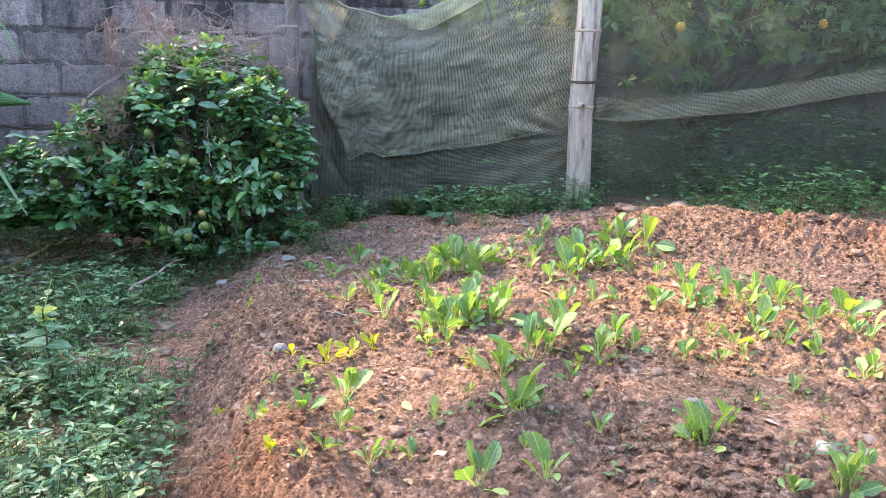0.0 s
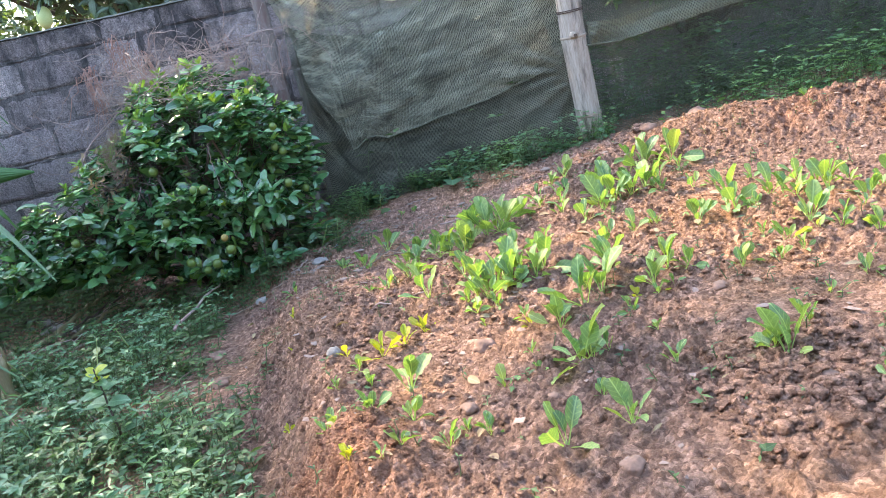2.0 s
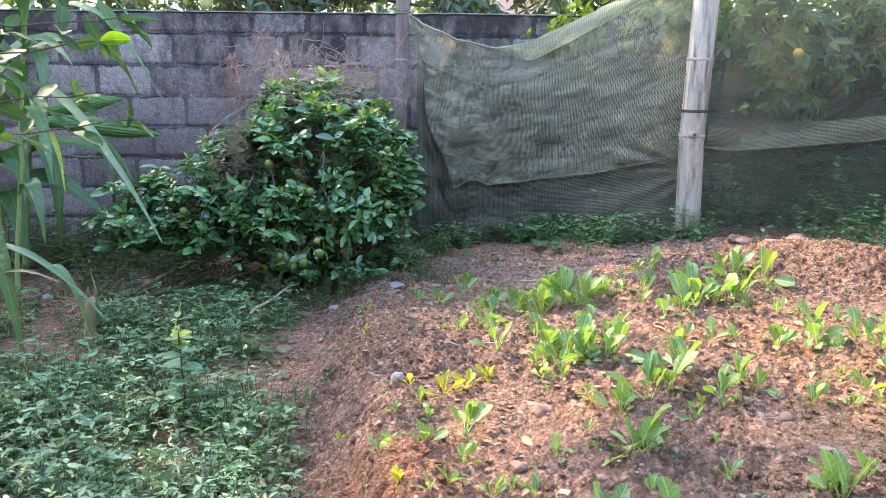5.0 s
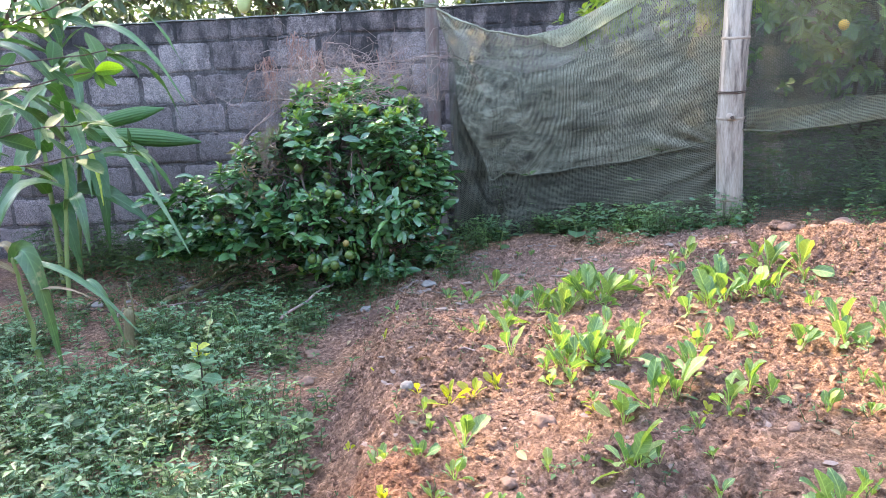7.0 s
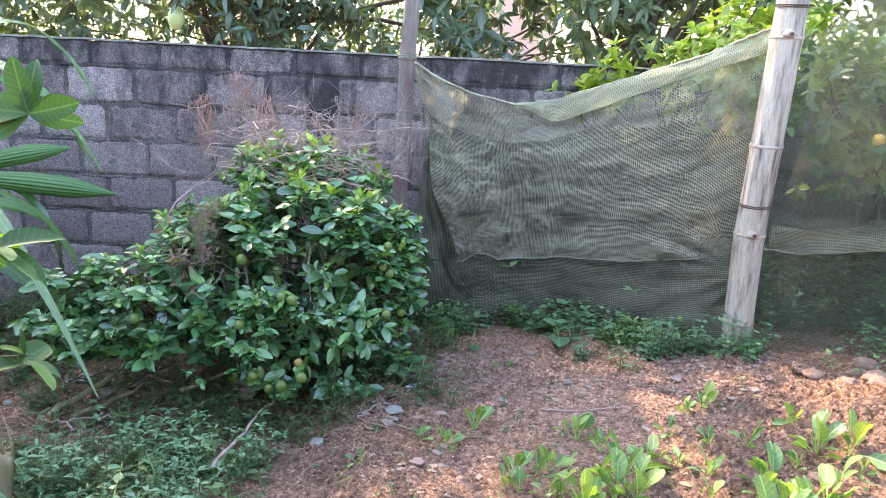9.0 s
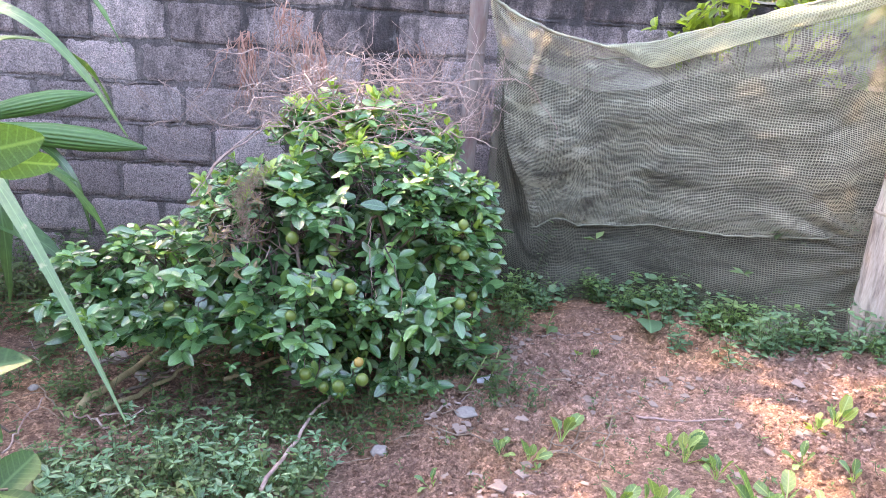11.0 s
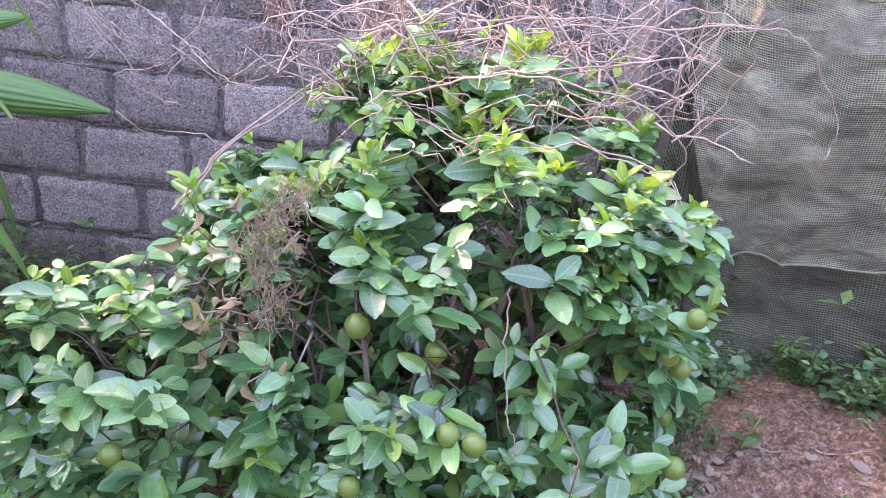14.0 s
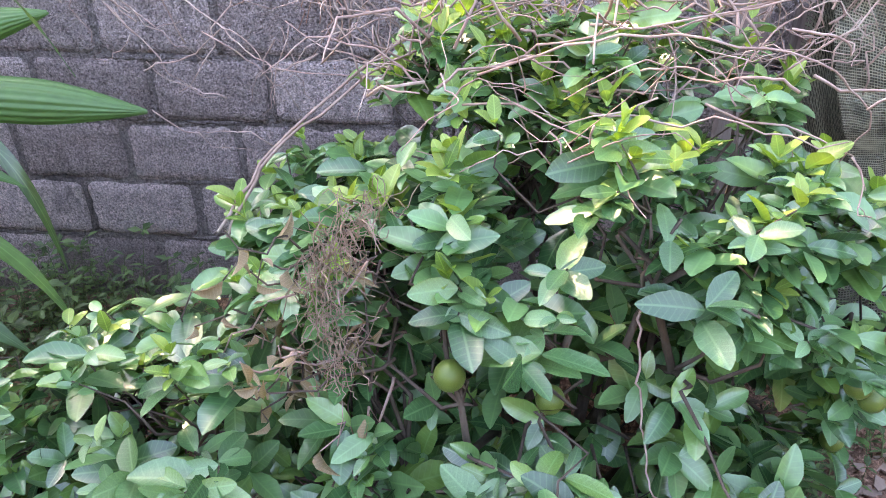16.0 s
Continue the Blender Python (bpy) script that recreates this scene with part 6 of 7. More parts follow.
strap(corn2, (-1.60, 2.95, 0.36), (-1.54, 2.95, 0.40), (-1.47, 2.95, 0.10), 0.014, material=CORN_LEAF)
stump = thing("cut_stalk", "cut dry corn stalk stub in the weeds", "stalk stub")
sx, sy = -1.61, 3.22
part("stub", Build().tube(bent((sx, sy, -0.08), (sx + 0.03, sy, 0.16), 0, 0.002, 8), [0.034, 0.028, 0.023, 0.022, 0.022, 0.023, 0.024, 0.021], 10).mesh("stub", STUB), stump)
part("splinter", Build().tube([(sx + 0.045, sy, 0.10), (sx + 0.05, sy, 0.2), (sx + 0.035, sy, 0.29)], [0.006, 0.004, 0.001], 5).mesh("splinter", STUB), stump)
part("splinter", Build().tube([(sx + 0.02, sy + 0.01, 0.13), (sx + 0.015, sy, 0.19), (sx + 0.02, sy, 0.21)], [0.007, 0.005, 0.002], 5).mesh("splinter", STUB), stump)
for k in range(11):
    a = k * 0.6
    part("root", Build().tube([(sx + 0.02 * math.cos(a), sy + 0.02 * math.sin(a), 0.03), (sx + 0.045 * math.cos(a), sy + 0.045 * math.sin(a), -0.01), (sx + 0.06 * math.cos(a), sy + 0.06 * math.sin(a), -0.08)], 0.003, 5).mesh("root", STUB), stump)


def rolled_leaf(parent, a, b, radius, label):
    """A half-rolled pleated leaf, ribs along its length, tapering to a torn tip."""
    a, b = np.array(a, float), np.array(b, float)
    d = (b - a) / np.linalg.norm(b - a)
    s1 = np.cross(d, (0, 0, 1.0))
    s1 /= np.linalg.norm(s1)
    s2 = np.cross(s1, d)
    n, m = 22, 66
    v, f = [], []
    for i in range(n):
        t = i / (n - 1)
        r0 = radius * min(1.0, 0.55 + 1.1 * t) * (1 - 0.9 * max(0, (t - 0.62) / 0.38) ** 1.5)
        c = a + (b - a) * t + np.array((0, 0, -0.03 * t * t))
        for k in range(m):
            th = -0.45 + k / (m - 1) * 5.3
            r1 = r0 * (1 + 0.045 * math.cos(th * 17)) * (1 - 0.09 * th / 5.3)
            v.append(c + r1 * (math.cos(th) * s2 * 0.85 + math.sin(th) * s1))
    for i in range(n - 1):
        for k in range(m - 1):
            q = i * m + k
            f.append((q, q + 1, q + m + 1, q + m))
    part("leaf", Build().add(v, f).mesh("leaf", BROAD_LEAF), parent, label)


broad = thing("broad_leaf_plant", "broad-leaved green plant with pleated leaves by the wall", "plant")
part("stalk", Build().tube(bent((-2.55, 4.5, -0.1), (-2.45, 4.6, 0.95), 0, 0.004, 10), np.linspace(0.018, 0.010, 10), 10).mesh("stalk", STALK), broad)
part("stalk", Build().tube(bent((-2.62, 4.45, -0.1), (-2.7, 4.6, 1.1), 0, 0.004, 10), np.linspace(0.018, 0.010, 10), 10).mesh("stalk", STALK), broad)
rolled_leaf(broad, (-2.42, 4.62, 0.83), (-1.79, 4.79, 0.775), 0.062, "rolled ribbed green leaf with a torn brown tip")
rolled_leaf(broad, (-2.50, 4.7, 0.86), (-2.04, 4.88, 0.99), 0.055, "rolled ribbed green leaf")
for a, b, c, w in (((-2.5, 4.55, 0.7), (-2.2, 4.4, 0.9), (-2.22, 4.3, 0.15), 0.07), ((-2.6, 4.5, 0.9), (-2.8, 4.3, 1.2), (-2.95, 4.2, 0.6), 0.08), ((-2.48, 4.58, 0.9), (-2.5, 4.3, 1.3), (-2.42, 4.1, 0.75), 0.08),
                   ((-2.7, 4.6, 1.0), (-2.5, 4.7, 1.45), (-2.2, 4.75, 1.25), 0.07), ((-2.66, 4.5, 0.5), (-2.6, 4.2, 0.8), (-2.68, 3.95, 0.3), 0.08), ((-2.7, 4.6, 0.9), (-3.0, 4.5, 1.3), (-3.2, 4.45, 0.9), 0.08)):
    strap(broad, a, b, c, w, material=BROAD_LEAF, waves=0.004)
for a, b, c, w in (((-2.55, 4.5, 0.55), (-2.3, 4.5, 0.85), (-2.02, 4.6, 0.62), 0.075), ((-2.55, 4.5, 0.5), (-2.25, 4.35, 0.62), (-1.98, 4.4, 0.30), 0.08), ((-2.6, 4.5, 0.6), (-2.45, 4.3, 0.85), (-2.3, 4.2, 0.40), 0.085),
                   ((-2.6, 4.48, 0.75), (-2.5, 4.2, 0.98), (-2.55, 4.0, 0.55), 0.08), ((-2.6, 4.5, 0.4), (-2.5, 4.35, 0.6), (-2.4, 4.3, 0.05), 0.075), ((-2.66, 4.5, 0.8), (-2.85, 4.2, 1.0), (-2.95, 4.0, 0.45), 0.085)):
    strap(broad, a, b, c, w, material=BROAD_LEAF, waves=0.004, label="broad dark green drooping leaf")
strap(broad, (-2.3, 4.66, 0.79), (-2.05, 4.66, 0.78), (-2.02, 4.66, 0.36), 0.022, material=CORN_LEAF)

# ---- a sapling whose twigs reach in from the side ----
sapling = thing("lime_sapling", "young lime sapling with glossy leaves on thin twigs", "sapling")
trunk = bent((-1.95, 2.0, -0.1), (-1.75, 2.05, 1.55), 0, 0.01, 10)
part("trunk", Build().tube(trunk, np.linspace(0.022, 0.010, 10), 8).mesh("trunk", BARK), sapling)
TWIGS = [((-1.82, 2.03, 0.98), (-1.40, 2.12, 1.10), (-1.015, 2.17, 1.155)), ((-1.79, 2.04, 1.15), (-1.3, 2.08, 1.22), (-0.875, 2.11, 1.385)), ((-1.80, 2.04, 1.12), (-1.4, 2.1, 1.30), (-1.08, 2.14, 1.30)), ((-1.85, 2.03, 0.86), (-1.4, 2.1, 0.90), (-0.95, 2.2, 0.95)),
         ((-1.77, 2.04, 1.35), (-1.4, 2.0, 1.42), (-0.98, 1.98, 1.53)), ((-1.79, 2.04, 1.2), (-1.3, 1.98, 1.16), (-0.89, 2.02, 1.20)), ((-1.85, 2.03, 0.9), (-1.5, 2.2, 0.98), (-1.12, 2.3, 1.02))]
# the two twig ends that reach furthest: direction and size of each leaf, and whether it takes the sunlit colour
ENDS = {0: (((1.0, -0.1, 0.12), 0.078, True), ((-0.5, 0.0, 0.9), 0.080, False), ((0.7, 0.1, -0.5), 0.06, False), ((-0.9, 0.1, -0.2), 0.075, False), ((0.55, -0.3, -0.9), 0.05, False)),
        1: (((-0.28, 0.0, 1.0), 0.088, False), ((1.0, -0.1, 0.22), 0.082, False), ((0.05, 0.1, 1.0), 0.085, False), ((-1.0, 0.0, 0.12), 0.10, False), ((0.9, 0.2, -0.15), 0.075, False), ((-0.8, -0.1, -0.5), 0.08, False))}
sap_r = np.random.default_rng(77)
sap_meshes = [shape_mesh("leaf", q, SAPLING_LEAF) for q in LIME_SHAPES]
lit_mesh = shape_mesh("leaf", LIME_SHAPES[1], LIT_LEAF)
for k, (a, b, c) in enumerate(TWIGS):
    path = arch(a, b, c, 14)
    part("twig", Build().tube(path + sap_r.normal(0, 0.004, path.shape), np.linspace(0.0042, 0.0016, 14), 6).mesh("twig", BARK), sapling)
    for s in (0.4, 0.52, 0.64, 0.76) if k in ENDS else (0.4, 0.52, 0.64, 0.76, 0.88, 1.0):
        p = path[int(s * 13)]
        for q in whorl(p, np.array((0.6, -0.1, 0.5)), 6 if s == 1.0 else 3, 0.09, 1.3, sap_r):
            part("leaf", sap_meshes[sap_r.integers(5)], sapling, m=Matrix(q.tolist()))
    for way, size, young in ENDS.get(k, ()):
        q = aim(path[-1], way, np.array((0.1, -0.9, 0.35)) + sap_r.normal(0, 0.15, 3), size, 0.0)
        part("leaf", lit_mesh if young else sap_meshes[sap_r.integers(5)], sapling, "yellow-green leaf, sunlight put into its colour" if young else "", Matrix(q.tolist()))



# ---- trees beyond the wall and behind the net ----
LONG_SHAPES = [leaf_shape((0, 0.3, 0.7, 1.0), (0, 0.95, 0.8, 0), wide=w, fold=0.12, droop=d, wave=0.01, seed=30 + i) for i, (w, d) in enumerate(((0.15, 0.2), (0.18, 0.35), (0.13, 0.1)))]


def tree(name, label, base, height, lobes, leaves, size, material, shapes, seed, trunk_r=0.06, per=6, limb=12):
    """Tapered trunk, limbs into the crown, a crown of leaf clusters with gaps."""
    r = np.random.default_rng(seed)
    ob = thing(name, label, "tree" if "tree" in name else "bush")
    base = np.array(base, float)
    top = base + np.array((0.1, 0.05, height * 0.6))
    part("trunk", Build().tube(bent(base - (0, 0, 0.15), top, 0, 0.03 * height, 9, r), np.linspace(trunk_r, trunk_r * 0.55, 9), 9).mesh("trunk", BARK), ob)
    mats, tips = [], []
    vol = np.array([a[1][0] * a[1][1] * a[1][2] for a in lobes])
    for k in range(leaves // per):
        c, rad = lobes[r.choice(len(lobes), p=vol / vol.sum())]
        d = r.normal(0, 1, 3)
        d /= np.linalg.norm(d)
        p = np.array(c) + d * rad * r.uniform(0.45, 1.08)
        if value_noise(p[0] * 1.0 + p[2] * 0.7, p[1] + p[2] * 0.4, 2.4, seed % 8) < 0.33:
            continue
        tips.append(p)
        mats += whorl(p, d * 0.7 + (0, 0, 0.25), per, size * r.uniform(0.8, 1.2), 1.2, r)
    for p in tips[::max(1, len(tips) // 30)]:
        s = r.uniform(0.35, 1.0)
        q = base * (1 - s) + top * s
        part("limb", Build().tube(bent(q, p, r.uniform(-0.15, 0.05), 0.03, 7, r), np.linspace(trunk_r * 0.35, 0.004, 7), 5, False).mesh("limb", BARK), ob)
    part("crown", scatter("crown", shapes, mats, material), ob)
    return ob


# Upper lobes are unseen, added to block sun; two are tripled for density.
mango = tree("mango_tree", "dark green long-leaved mango tree beyond the wall, unseen upper lobes added for shade", (-1.6, 6.9, 0), 3.6, [((-1.1, 6.3, 2.1), (1.2, 0.55, 0.75)), ((-1.3, 6.5, 2.7), (1.2, 0.6, 0.8)), ((-1.5, 6.4, 3.45), (0.8, 0.35, 0.5)), ((-2.8, 6.5, 2.6), (1.0, 0.6, 1.15)), ((-3.45, 6.7, 3.85), (0.35, 0.4, 0.4)), ((-2.55, 6.7, 4.15), (0.28, 0.4, 0.35)), ((0.1, 6.3, 2.0), (0.85, 0.5, 0.75)), *[((-1.9, 6.2, 3.9), (0.62, 0.4, 0.42))] * 3, *[((-2.1, 5.95, 3.9), (0.55, 0.35, 0.35))] * 3], 23500, 0.11, TREE_LEAF, LONG_SHAPES, 4, 0.09)
part("fruit", lime_mesh(PALE_FRUIT, 1.45), mango, "hanging pale green oval fruit", pose(-1.80, 5.95, 1.665, 0, 6, 0) @ Matrix.Scale(0.052, 4))
part("fruit_stem", Build().tube(bent((-1.80, 5.95, 1.73), (-1.78, 6.05, 2.1), 0, 0.005, 6), 0.003, 5).mesh("fruit_stem", BARK), mango)
tree("hedge_bush", "bright yellow-green leafy bush rising behind the net", (0.98, 5.0, 0), 1.5, [((0.64, 5.05, 1.26), (0.20, 0.10, 0.20)), ((0.92, 5.0, 1.46), (0.30, 0.15, 0.20)), ((1.32, 4.88, 1.52), (0.32, 0.18, 0.24)), ((1.0, 5.0, 1.05), (0.38, 0.12, 0.30)), ((0.80, 5.02, 1.36), (0.22, 0.12, 0.18))], 2900, 0.075, HEDGE_LEAF, LIME_SHAPES, 5, 0.04)
tree("hedge_bush", "bright leafy bush beyond the garden wall", (1.3, 5.8, 0), 1.6, [((0.8, 5.65, 1.55), (0.35, 0.2, 0.22)), ((1.9, 5.7, 1.6), (0.5, 0.3, 0.4))], 1300, 0.08, HEDGE_LEAF, LIME_SHAPES, 15, 0.04)
orange_tree = tree("orange_tree", "orange tree with ripe fruit behind the thin net", (2.3, 5.0, 0), 2.2, [((2.0, 4.85, 1.35), (0.65, 0.35, 0.55)), ((2.9, 4.95, 1.5), (0.8, 0.35, 0.6)), ((3.7, 5.0, 1.5), (0.6, 0.4, 0.6)), ((1.75, 4.6, 1.45), (0.3, 0.2, 0.3))], 5200, 0.085, ORANGE_LEAF, LIME_SHAPES, 6, 0.05)
for x, y, z in ((1.84, 4.32, 1.24), (2.16, 5.20, 1.08), (2.9, 4.62, 1.3)):
    part("fruit", lime_ripe, orange_tree, "ripe orange fruit", pose(x, y, z) @ Matrix.Scale(0.027, 4))
# the high lobes of these three trees are unseen, added to cast shade
tree("tree", "tall leafy tree behind the garden wall, unseen high crown added for shade", (1.4, 7.3, 0), 4.6, [((0.5, 6.8, 4.3), (0.9, 0.7, 0.8)), ((-0.5, 6.8, 3.9), (0.7, 0.6, 0.75)), ((-1.35, 6.9, 3.75), (0.8, 0.5, 0.6)), ((2.2, 6.9, 3.2), (1.2, 0.8, 1.5)), ((1.4, 6.9, 2.3), (1.3, 0.6, 0.9))], 8800, 0.15, FAR_LEAF, LONG_SHAPES, 7, 0.1)
tree("tree", "tall leafy tree behind the garden wall, unseen high crown added for shade", (4.2, 7.0, 0), 4.4, [((4.2, 6.8, 2.8), (1.4, 0.8, 1.6)), ((3.2, 6.4, 1.8), (0.8, 0.6, 0.9))], 6600, 0.15, FAR_LEAF, LONG_SHAPES, 8, 0.1)
tree("tree", "tall leafy tree behind the garden wall, unseen high crown added for shade", (-4.8, 7.2, 0), 5.6, [((-4.5, 6.9, 4.1), (1.1, 0.8, 1.6)), ((-4.15, 6.7, 4.3), (0.6, 0.5, 0.7)), ((-6.2, 7.2, 4.6), (1.3, 0.8, 1.9)), ((-6.0, 7.1, 6.2), (1.4, 0.8, 1.2)), ((-7.6, 7.2, 5.6), (1.2, 0.8, 1.4)), ((-4.0, 7.0, 2.4), (0.9, 0.6, 0.8)), ((-3.6, 6.4, 3.5), (0.5, 0.4, 0.5)), ((-4.1, 6.4, 6.9), (0.65, 0.45, 0.5)), ((-4.7, 6.6, 5.6), (0.5, 0.4, 0.5)), ((-5.5, 6.6, 6.3), (0.5, 0.4, 0.5))], 20000, 0.16, FAR_LEAF, LONG_SHAPES, 9, 0.1)


tree("hedge_bush", "dark leafy hedge behind the garden wall", (-1.5, 8.4, 0), 1.8, [((-3.6, 8.4, 1.5), (1.6, 0.5, 1.3)), ((-1.2, 8.4, 1.5), (1.5, 0.5, 1.2)), ((2.4, 8.6, 1.7), (1.6, 0.5, 1.3))], 8400, 0.15, FAR_LEAF, LONG_SHAPES, 10, 0.06)

tree("hedge_bush", "hazy mid-green hedge far behind the wall", (-0.5, 9.6, 0), 1.9, [((-4.6, 9.6, 1.7), (1.6, 0.5, 1.5)), ((-2.2, 9.6, 1.7), (1.6, 0.5, 1.4)), ((-0.2, 9.7, 1.7), (1.0, 0.5, 1.4)), ((4.2, 9.6, 1.8), (1.8, 0.5, 1.5))], 9000, 0.17, FAR_LEAF, LONG_SHAPES, 13, 0.06)


def house():
    ob = thing("house", "pink plastered house far behind the trees", "house")
    b = Build()
    x0, x1, y0, y1, h = 0.3, 2.0, 14.0, 18.0, 3.2
    b.add([(x0, y0, 0), (x1, y0, 0), (x1, y1, 0), (x0, y1, 0), (x0, y0, h), (x1, y0, h), (x1, y1, h), (x0, y1, h)], [(0, 1, 5, 4), (1, 2, 6, 5), (2, 3, 7, 6), (3, 0, 4, 7)])
    part("wall", b.mesh("wall", PINK_WALL, False), ob)
    r = Build()
    xm = (x0 + x1) / 2
    r.add([(x0 - 0.4, y0 - 0.4, h), (x1 + 0.4, y0 - 0.4, h), (x1 + 0.4, y1 + 0.4, h), (x0 - 0.4, y1 + 0.4, h), (xm, y0 - 0.4, h + 1.4), (xm, y1 + 0.4, h + 1.4)], [(0, 4, 5, 3), (1, 2, 5, 4), (0, 1, 4), (2, 3, 5), (0, 3, 2, 1)])
    part("roof", r.mesh("roof", ROOF, False), ob)


house()


# ---- small things on the ground ----
BOULDER = surface("grey_brown_rock", [(0.2, (0.15, 0.13, 0.11)), (0.8, (0.28, 0.25, 0.21))], 8, 60, 0.9, 0.6, 0.006)


def stone(x, y, size, seed, label, material=None, squash=0.65, sink=0.25):
    vs, fs = lump(size, seed, squash, 3, 0.2)
    return thing("stone", label, "stone", Build().add(vs, fs).mesh("stone", material or STONE), pose(x, y, gz(x, y) + size * squash * (1 - 2 * sink) * 0.5, 0, 0, seed * 50), group="stones on the ground")


stone(-0.62, 3.70, 0.030, 1, "small rounded pale stone on the bed edge")
stone(-0.32, 3.86, 0.038, 2, "flat pale grey stone on the soil", None, 0.4)
stone(0.93, 1.44, 0.024, 3, "pale whitish stone in the bed")
stone(1.40, 3.86, 0.040, 4, "reddish clay lump beside the pole", SOIL)
stone(1.0, 4.37, 0.10, 5, "grey-brown boulder at the foot of the pole", BOULDER)
stone(-0.25, 2.35, 0.022, 6, "small white pebble on the soil")
stone(-0.77, 3.18, 0.035, 7, "brown clay lump on the bed edge", CLOD)
stone(-0.72, 2.86, 0.030, 8, "brown clay lump on the bed edge", CLOD)
stone(0.16, 2.05, 0.030, 9, "reddish clay lump in the bed", CLOD)
stone(2.35, 3.25, 0.035, 10, "small pale stone on the ridge")
thing("brick", "broken pinkish brick half buried under the shrub", "brick", Build().add(*lump(0.075, 77, 0.8, 2, 0.15)).mesh("brick", surface("pink_brick", [(0.2, (0.22, 0.15, 0.13)), (0.8, (0.42, 0.30, 0.27))], 9, 80, 0.95, 0.6, 0.005), False), pose(-1.02, 4.22, gz(-1.02, 4.22) + 0.02, 0, 0, 20))
for k in range(16):
    q = np.random.default_rng(700 + k)
    stone(q.uniform(1.4, 2.3), q.uniform(3.6, 4.05), q.uniform(0.02, 0.05), 80 + k, "rough reddish clod of dug earth near the pole", CLOD, 0.7)
for k in range(26):
    q = np.random.default_rng(900 + k)
    stone(q.uniform(-0.4, 2.2), q.uniform(1.2, 4.2), q.uniform(0.012, 0.026), 20 + k, "small reddish clay lump on the soil", CLOD)


def clods(name, label, count, box, sizes, seed, keep, material=None):
    r = np.random.default_rng(seed)
    shapes = [lump(1.0, 40 + i, r.uniform(0.6, 0.9), 1, 0.36) for i in range(8)]
    bv, bf, base = [], [], 0
    while count:
        x, y = r.uniform(box[0], box[1]), r.uniform(box[2], box[3])
        if r.random() > keep(x, y):
            continue
        count -= 1
        s = sizes[0] * (sizes[1] / sizes[0]) ** (r.random() ** 2.2)
        a = r.uniform(0, 6.28)
        v, f = shapes[r.integers(8)]
        rot = np.array(((math.cos(a), -math.sin(a), 0), (math.sin(a), math.cos(a), 0), (0, 0, 1)))
        bv.append((v * s) @ rot.T * (1, r.uniform(0.85, 1.15), 1) + (x, y, 0))
        bf += [tuple(k + base for k in q) for q in f]
        base += len(v)
        bv[-1][:, 2] += s * 0.2
    allv = np.concatenate(bv)
    n = len(shapes[0][0])
    cx, cy = allv[:, 0].reshape(-1, n).mean(1), allv[:, 1].reshape(-1, n).mean(1)
    allv[:, 2] += np.repeat(ground_height(cx, cy), n)
    me = bpy.data.meshes.new(name)
    me.from_pydata(allv.tolist(), [], bf)
    me.materials.append(material or SOIL)
    me.update()
    thing(name, label, "soil", me, kind="stuff")


clods("soil_crumbs", "loose crumbs and clods of red soil", 24000, (-0.85, 2.6, 1.15, 4.4), (0.0025, 0.012), 51, lambda x, y: float(ss(bed_edge(y) - 0.05, bed_edge(y) + 0.2, x)) * (0.35 + 0.65 * float(value_noise(x, y, 2.2, 7) > 0.45)))
clods("soil_crumbs", "heap of broken dry clods in the bed", 800, (0.45, 0.85, 1.15, 1.62), (0.005, 0.017), 52, lambda x, y: math.exp(-(((x - 0.63) / 0.13) ** 2 + ((y - 1.40) / 0.15) ** 2)))
clods("soil_crumbs", "crumbled soil on the bed's edge, sunlit orange put into its colour", 4200, (-0.58, -0.02, 1.4, 2.05), (0.001, 0.004), 53, lambda x, y: math.exp(-(((x + 0.30) / 0.17) ** 2 + ((y - 1.72) / 0.2) ** 2)), SUNLIT_SOIL)
clods("soil_crumbs", "crumbled soil on the ridge", 5200, (1.3, 3.2, 2.4, 3.9), (0.0012, 0.005), 54, lambda x, y: math.exp(-(((x - 1.30) * 0.62 + (y - 3.72) * 0.78 + 0.14) / 0.17) ** 2))


def flakes():
    """Flat dry chips of crusted soil."""
    r = np.random.default_rng(71)
    shapes = [(np.concatenate([[(0, 0, 0.16)], [(math.cos(a) * w, math.sin(a) * w, 0.0) for a, w in zip(np.sort(r.uniform(0, 6.28, 6)), r.uniform(0.6, 1.15, 6))]]), [(0, k, k % 6 + 1) for k in range(1, 7)], np.zeros((7, 2))) for _ in range(9)]
    mats = []
    for x, y in spots_in(600, (-0.75, 2.4, 1.2, 4.7), lambda x, y: float(ss(bed_edge(y) - 0.1, bed_edge(y) + 0.2, x)) * (0.25 + 0.75 * float(value_noise(x, y, 3.1, 2) > 0.5)), 72):
        mats.append(aim((x, y, gz(x, y) + 0.003), (*r.normal(0, 1, 2), 0.0), (0, 0, 1) + r.normal(0, 0.22, 3), 0.004 + 0.016 * r.random() ** 2))
    me = scatter("soil_flakes", shapes, mats, FLAKE)
    me.polygons.foreach_set("use_smooth", np.zeros(len(me.polygons), bool))
    thing("soil_flakes", "pale dry flakes of crusted soil", "soil", me, kind="stuff")


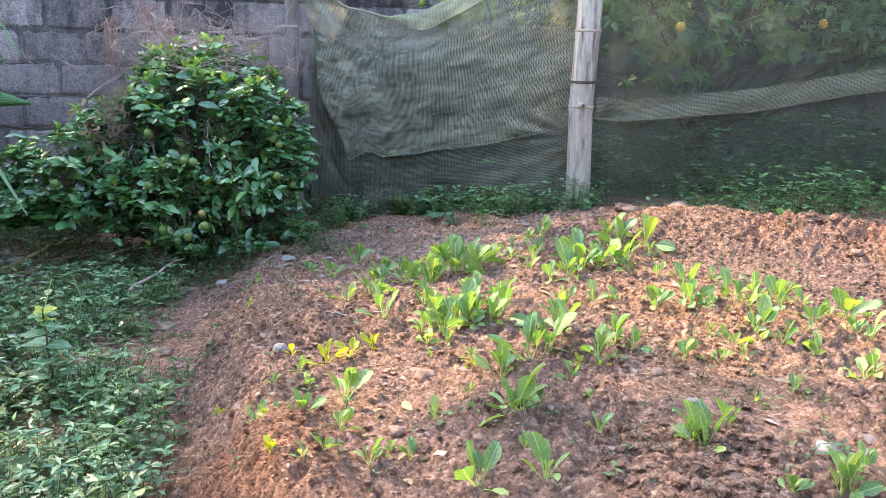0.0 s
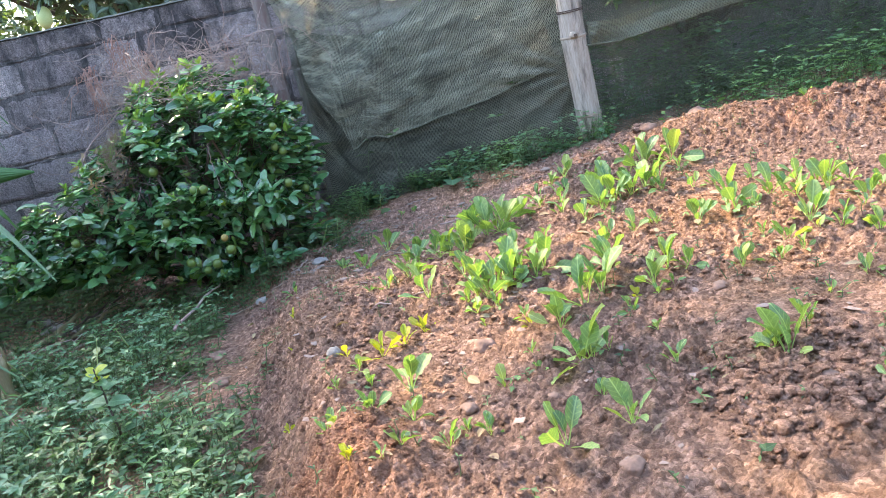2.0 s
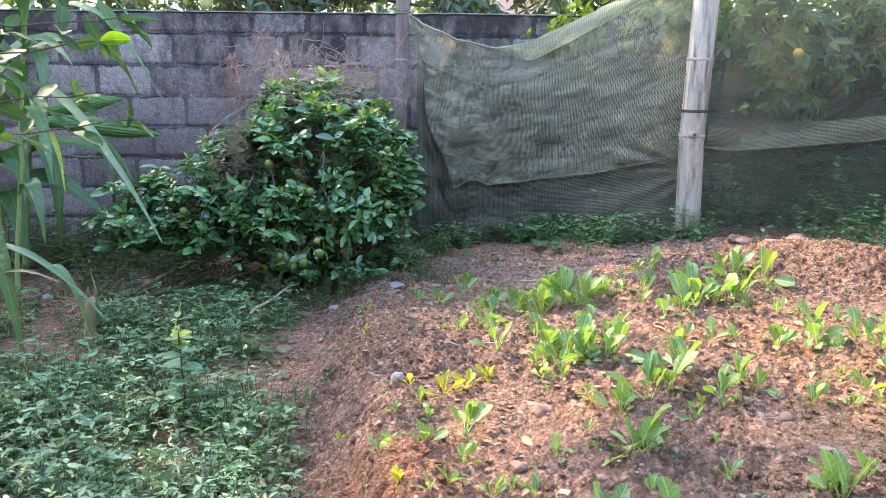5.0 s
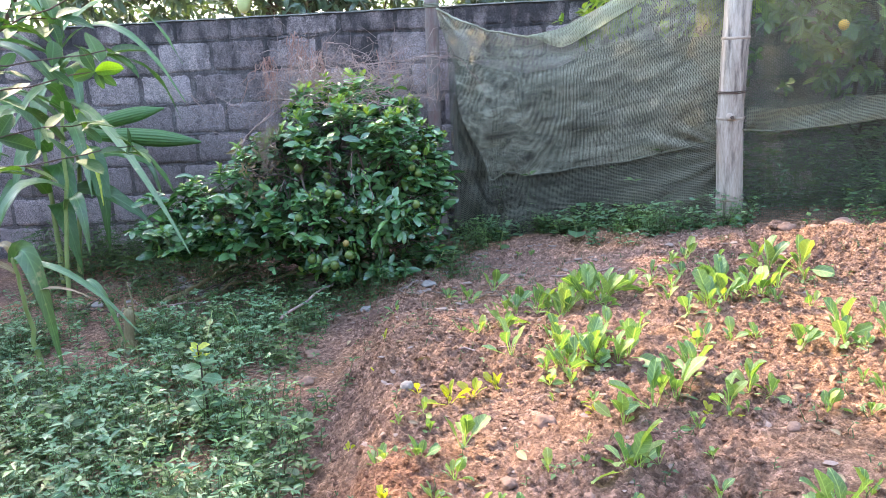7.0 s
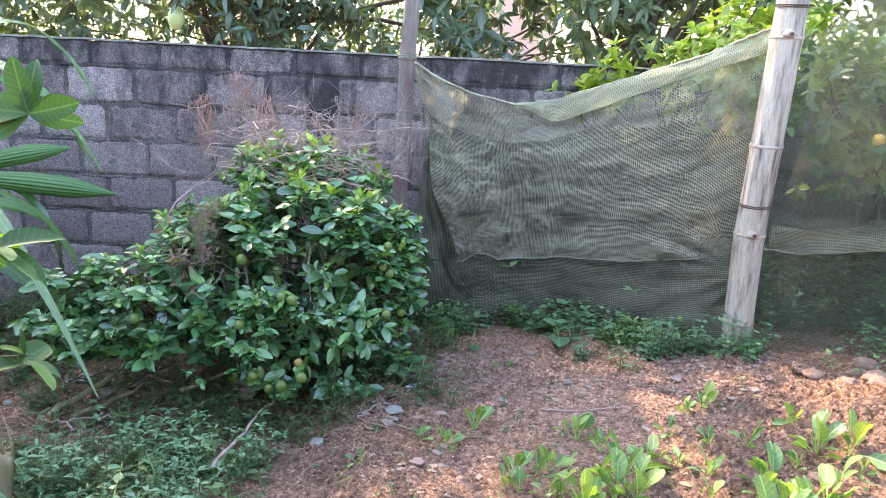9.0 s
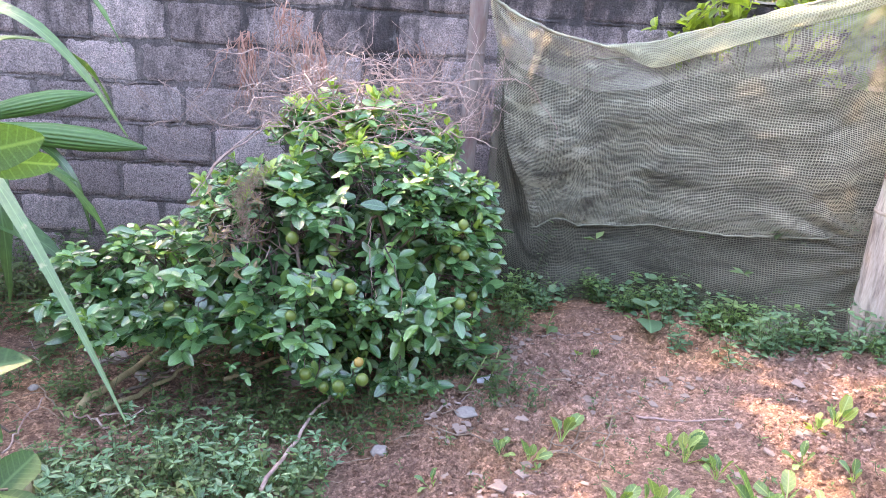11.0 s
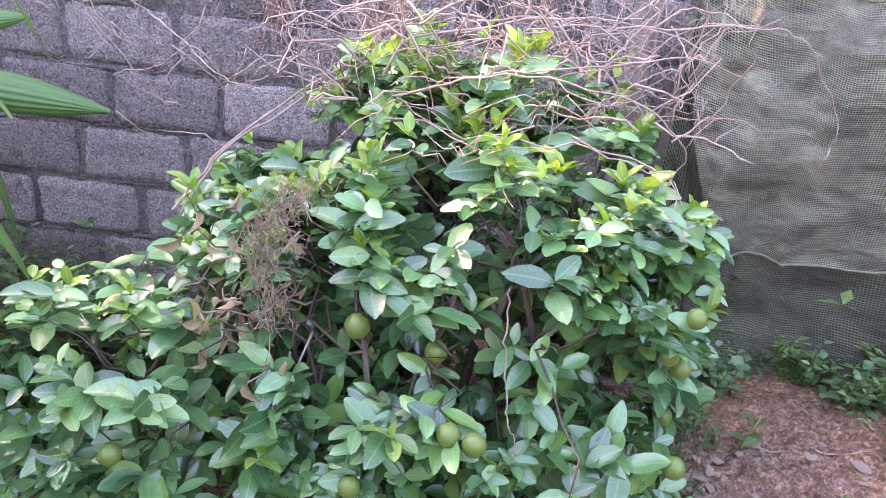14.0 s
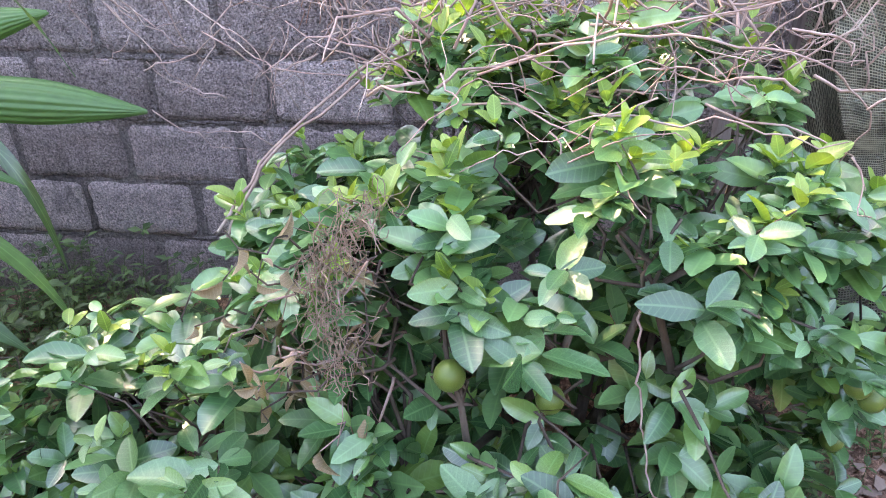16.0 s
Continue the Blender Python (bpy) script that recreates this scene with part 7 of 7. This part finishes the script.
def crust():
    """Broad thin plates of dried mud in the shade before the net."""
    r = np.random.default_rng(171)
    shapes = []
    for _ in range(9):
        a = np.sort(r.uniform(0, 6.28, 8))
        w = r.uniform(0.6, 1.15, 8)
        rim = [(math.cos(q) * k, math.sin(q) * k, 0.0) for q, k in zip(a, w)]
        low = [(x * 1.04, y * 1.04, -0.14) for x, y, z in rim]
        shapes.append((np.array([(0, 0, 0.05)] + rim + low), [(0, k, k % 8 + 1) for k in range(1, 9)] + [(k, k + 8, k % 8 + 9, k % 8 + 1) for k in range(1, 9)], np.zeros((17, 2))))
    mats = []
    for x, y in spots_in(340, (-0.45, 1.4, 3.3, 4.6), lambda x, y: float(value_noise(x, y, 4.2, 6) > 0.52), 172):
        mats.append(aim((x, y, gz(x, y) + 0.004), (*r.normal(0, 1, 2), 0.0), (0, 0, 1) + r.normal(0, 0.10, 3), 0.008 + 0.026 * r.random() ** 1.6))
    me = scatter("mud_plates", shapes, mats, CRUST)
    me.polygons.foreach_set("use_smooth", np.zeros(len(me.polygons), bool))
    thing("mud_plates", "pale cracked plates of dried mud on the soil", "soil", me, kind="stuff")


CRUST = surface("dried_mud_plate", [(0.2, (0.20, 0.142, 0.118)), (0.5, (0.275, 0.195, 0.16)), (0.85, (0.34, 0.25, 0.21))], 9, 90, 0.95, 0.6, 0.004)
FLAKE = surface("crusted_soil_flake", [(0.2, (0.17, 0.117, 0.096)), (0.5, (0.27, 0.188, 0.156)), (0.85, (0.40, 0.295, 0.25))], 14, 90, 0.95, 0.5, 0.003)
flakes()
crust()


def stick(name, label, a, b, radius, material, seed, sag=0.0):
    r = np.random.default_rng(seed)
    p = bent(a, b, sag, 0.006, 12, r)
    p[:, 2] = np.maximum(p[:, 2], ground_height(p[:, 0], p[:, 1]) + radius * 0.8)
    return thing(name, label, "stick", Build().tube(p, np.linspace(radius, radius * 0.6, 12), 7).mesh(name, material))


stick("stick", "thin pale dry stick lying at the bed edge", (-0.95, 3.36, 0.05), (-0.83, 3.96, 0.05), 0.0075, DRY_TWIG, 1)
stick("branch", "brown dead branch lying under the shrub", (-1.75, 3.87, -0.03), (-1.52, 4.44, 0.04), 0.016, STUB, 2)
stick("branch", "brown dead branch lying under the shrub", (-1.66, 3.87, -0.03), (-1.40, 4.22, 0.0), 0.011, STUB, 3)
stick("branch", "brown dead branch lying under the shrub", (-1.26, 4.03, 0.03), (-0.98, 4.27, 0.07), 0.010, STUB, 12)
stick("branch", "reddish dead stick lying under the shrub", (-1.62, 3.92, 0.0), (-1.36, 4.30, 0.05), 0.007, BARK, 13)
for k in range(22):
    q = np.random.default_rng(1300 + k)
    x, y, a, half = q.uniform(-2.2, -1.2), q.uniform(3.7, 4.5), q.uniform(0, 3.14), q.uniform(0.06, 0.2)
    stick("stick", "thin dry twig lying under the shrub", (x - half * math.cos(a), y - half * math.sin(a), 0.0), (x + half * math.cos(a), y + half * math.sin(a), 0.0), q.uniform(0.002, 0.0045), DRY_TWIG if k % 2 else BARK, 1400 + k)
for k in range(14):
    q = np.random.default_rng(1500 + k)
    stone(q.uniform(-2.3, -1.5), q.uniform(3.9, 4.6), q.uniform(0.015, 0.045), 160 + k, "grey-brown piece of rubble beside the wall", STONE if k % 3 else CLOD, 0.55)
stick("stick", "short dry twig on the soil", (-0.47, 3.83, 0.03), (-0.30, 3.98, 0.03), 0.006, DRY_TWIG, 4)
stick("stick", "long thin straw lying on the soil", (0.04, 4.55, 0.04), (0.36, 4.52, 0.05), 0.003, DRY_TWIG, 5)
stick("stick", "dry twig lying between the seedlings", (-0.10, 2.62, 0.12), (0.10, 2.66, 0.13), 0.004, DRY_TWIG, 6)
stick("stick", "dry twig lying in front of the net", (0.30, 3.85, 0.05), (0.62, 3.78, 0.07), 0.005, DRY_TWIG, 7)
foil = lump(0.032, 61, 0.45, 3, 0.5)
thing("wrapper", "crumpled silvery plastic wrapper on the soil", "litter", Build().add(*foil).mesh("wrapper", FOIL, False), pose(-0.22, 4.14, gz(-0.22, 4.14) + 0.008, 0, 0, 30))
leaf_thing = shape_mesh("fallen_leaf", ROUND_SHAPES[1], WEED_PALE)
thing("fallen_leaf", "large green fallen leaf on the ridge", "leaf", leaf_thing, Matrix(aim((2.28, 3.27, gz(2.28, 3.27) + 0.02), (1, -0.1, 0.02), (0, 0, 1), 0.14).tolist()))
litter = []
lr = np.random.default_rng(88)
for k in range(150):
    x, y = lr.uniform(-1.9, 1.8), lr.uniform(1.3, 4.5)
    litter.append(aim((x, y, gz(x, y) + 0.006), (*lr.normal(0, 1, 2), 0.05), (0, 0, 1) + lr.normal(0, 0.25, 3), lr.uniform(0.02, 0.05)))
thing("leaf_litter", "scattered dry brown leaves on the soil", "leaf litter", scatter("leaf_litter", LIME_SHAPES, litter, DRY_LEAF), kind="stuff")

straw_r = np.random.default_rng(91)
straws = Build()
for k in range(260):
    x, y = (straw_r.uniform(-2.3, -0.7), straw_r.uniform(1.3, 4.1)) if k < 170 else (straw_r.uniform(-1.6, 0.3), straw_r.uniform(3.6, 4.3))
    a, half = straw_r.uniform(0, 3.14), straw_r.uniform(0.04, 0.16)
    p = bent((x - half * math.cos(a), y - half * math.sin(a), 0), (x + half * math.cos(a), y + half * math.sin(a), 0), 0, 0.004, 7, straw_r)
    p[:, 2] = ground_height(p[:, 0], p[:, 1]) + straw_r.uniform(0.003, 0.03)
    straws.tube(p, straw_r.uniform(0.0012, 0.0032), 4)
thing("dry_stems", "dry fallen stems and straw lying between the weeds", "dry grass", straws.mesh("dry_stems", DRY_FIBRE), kind="stuff")
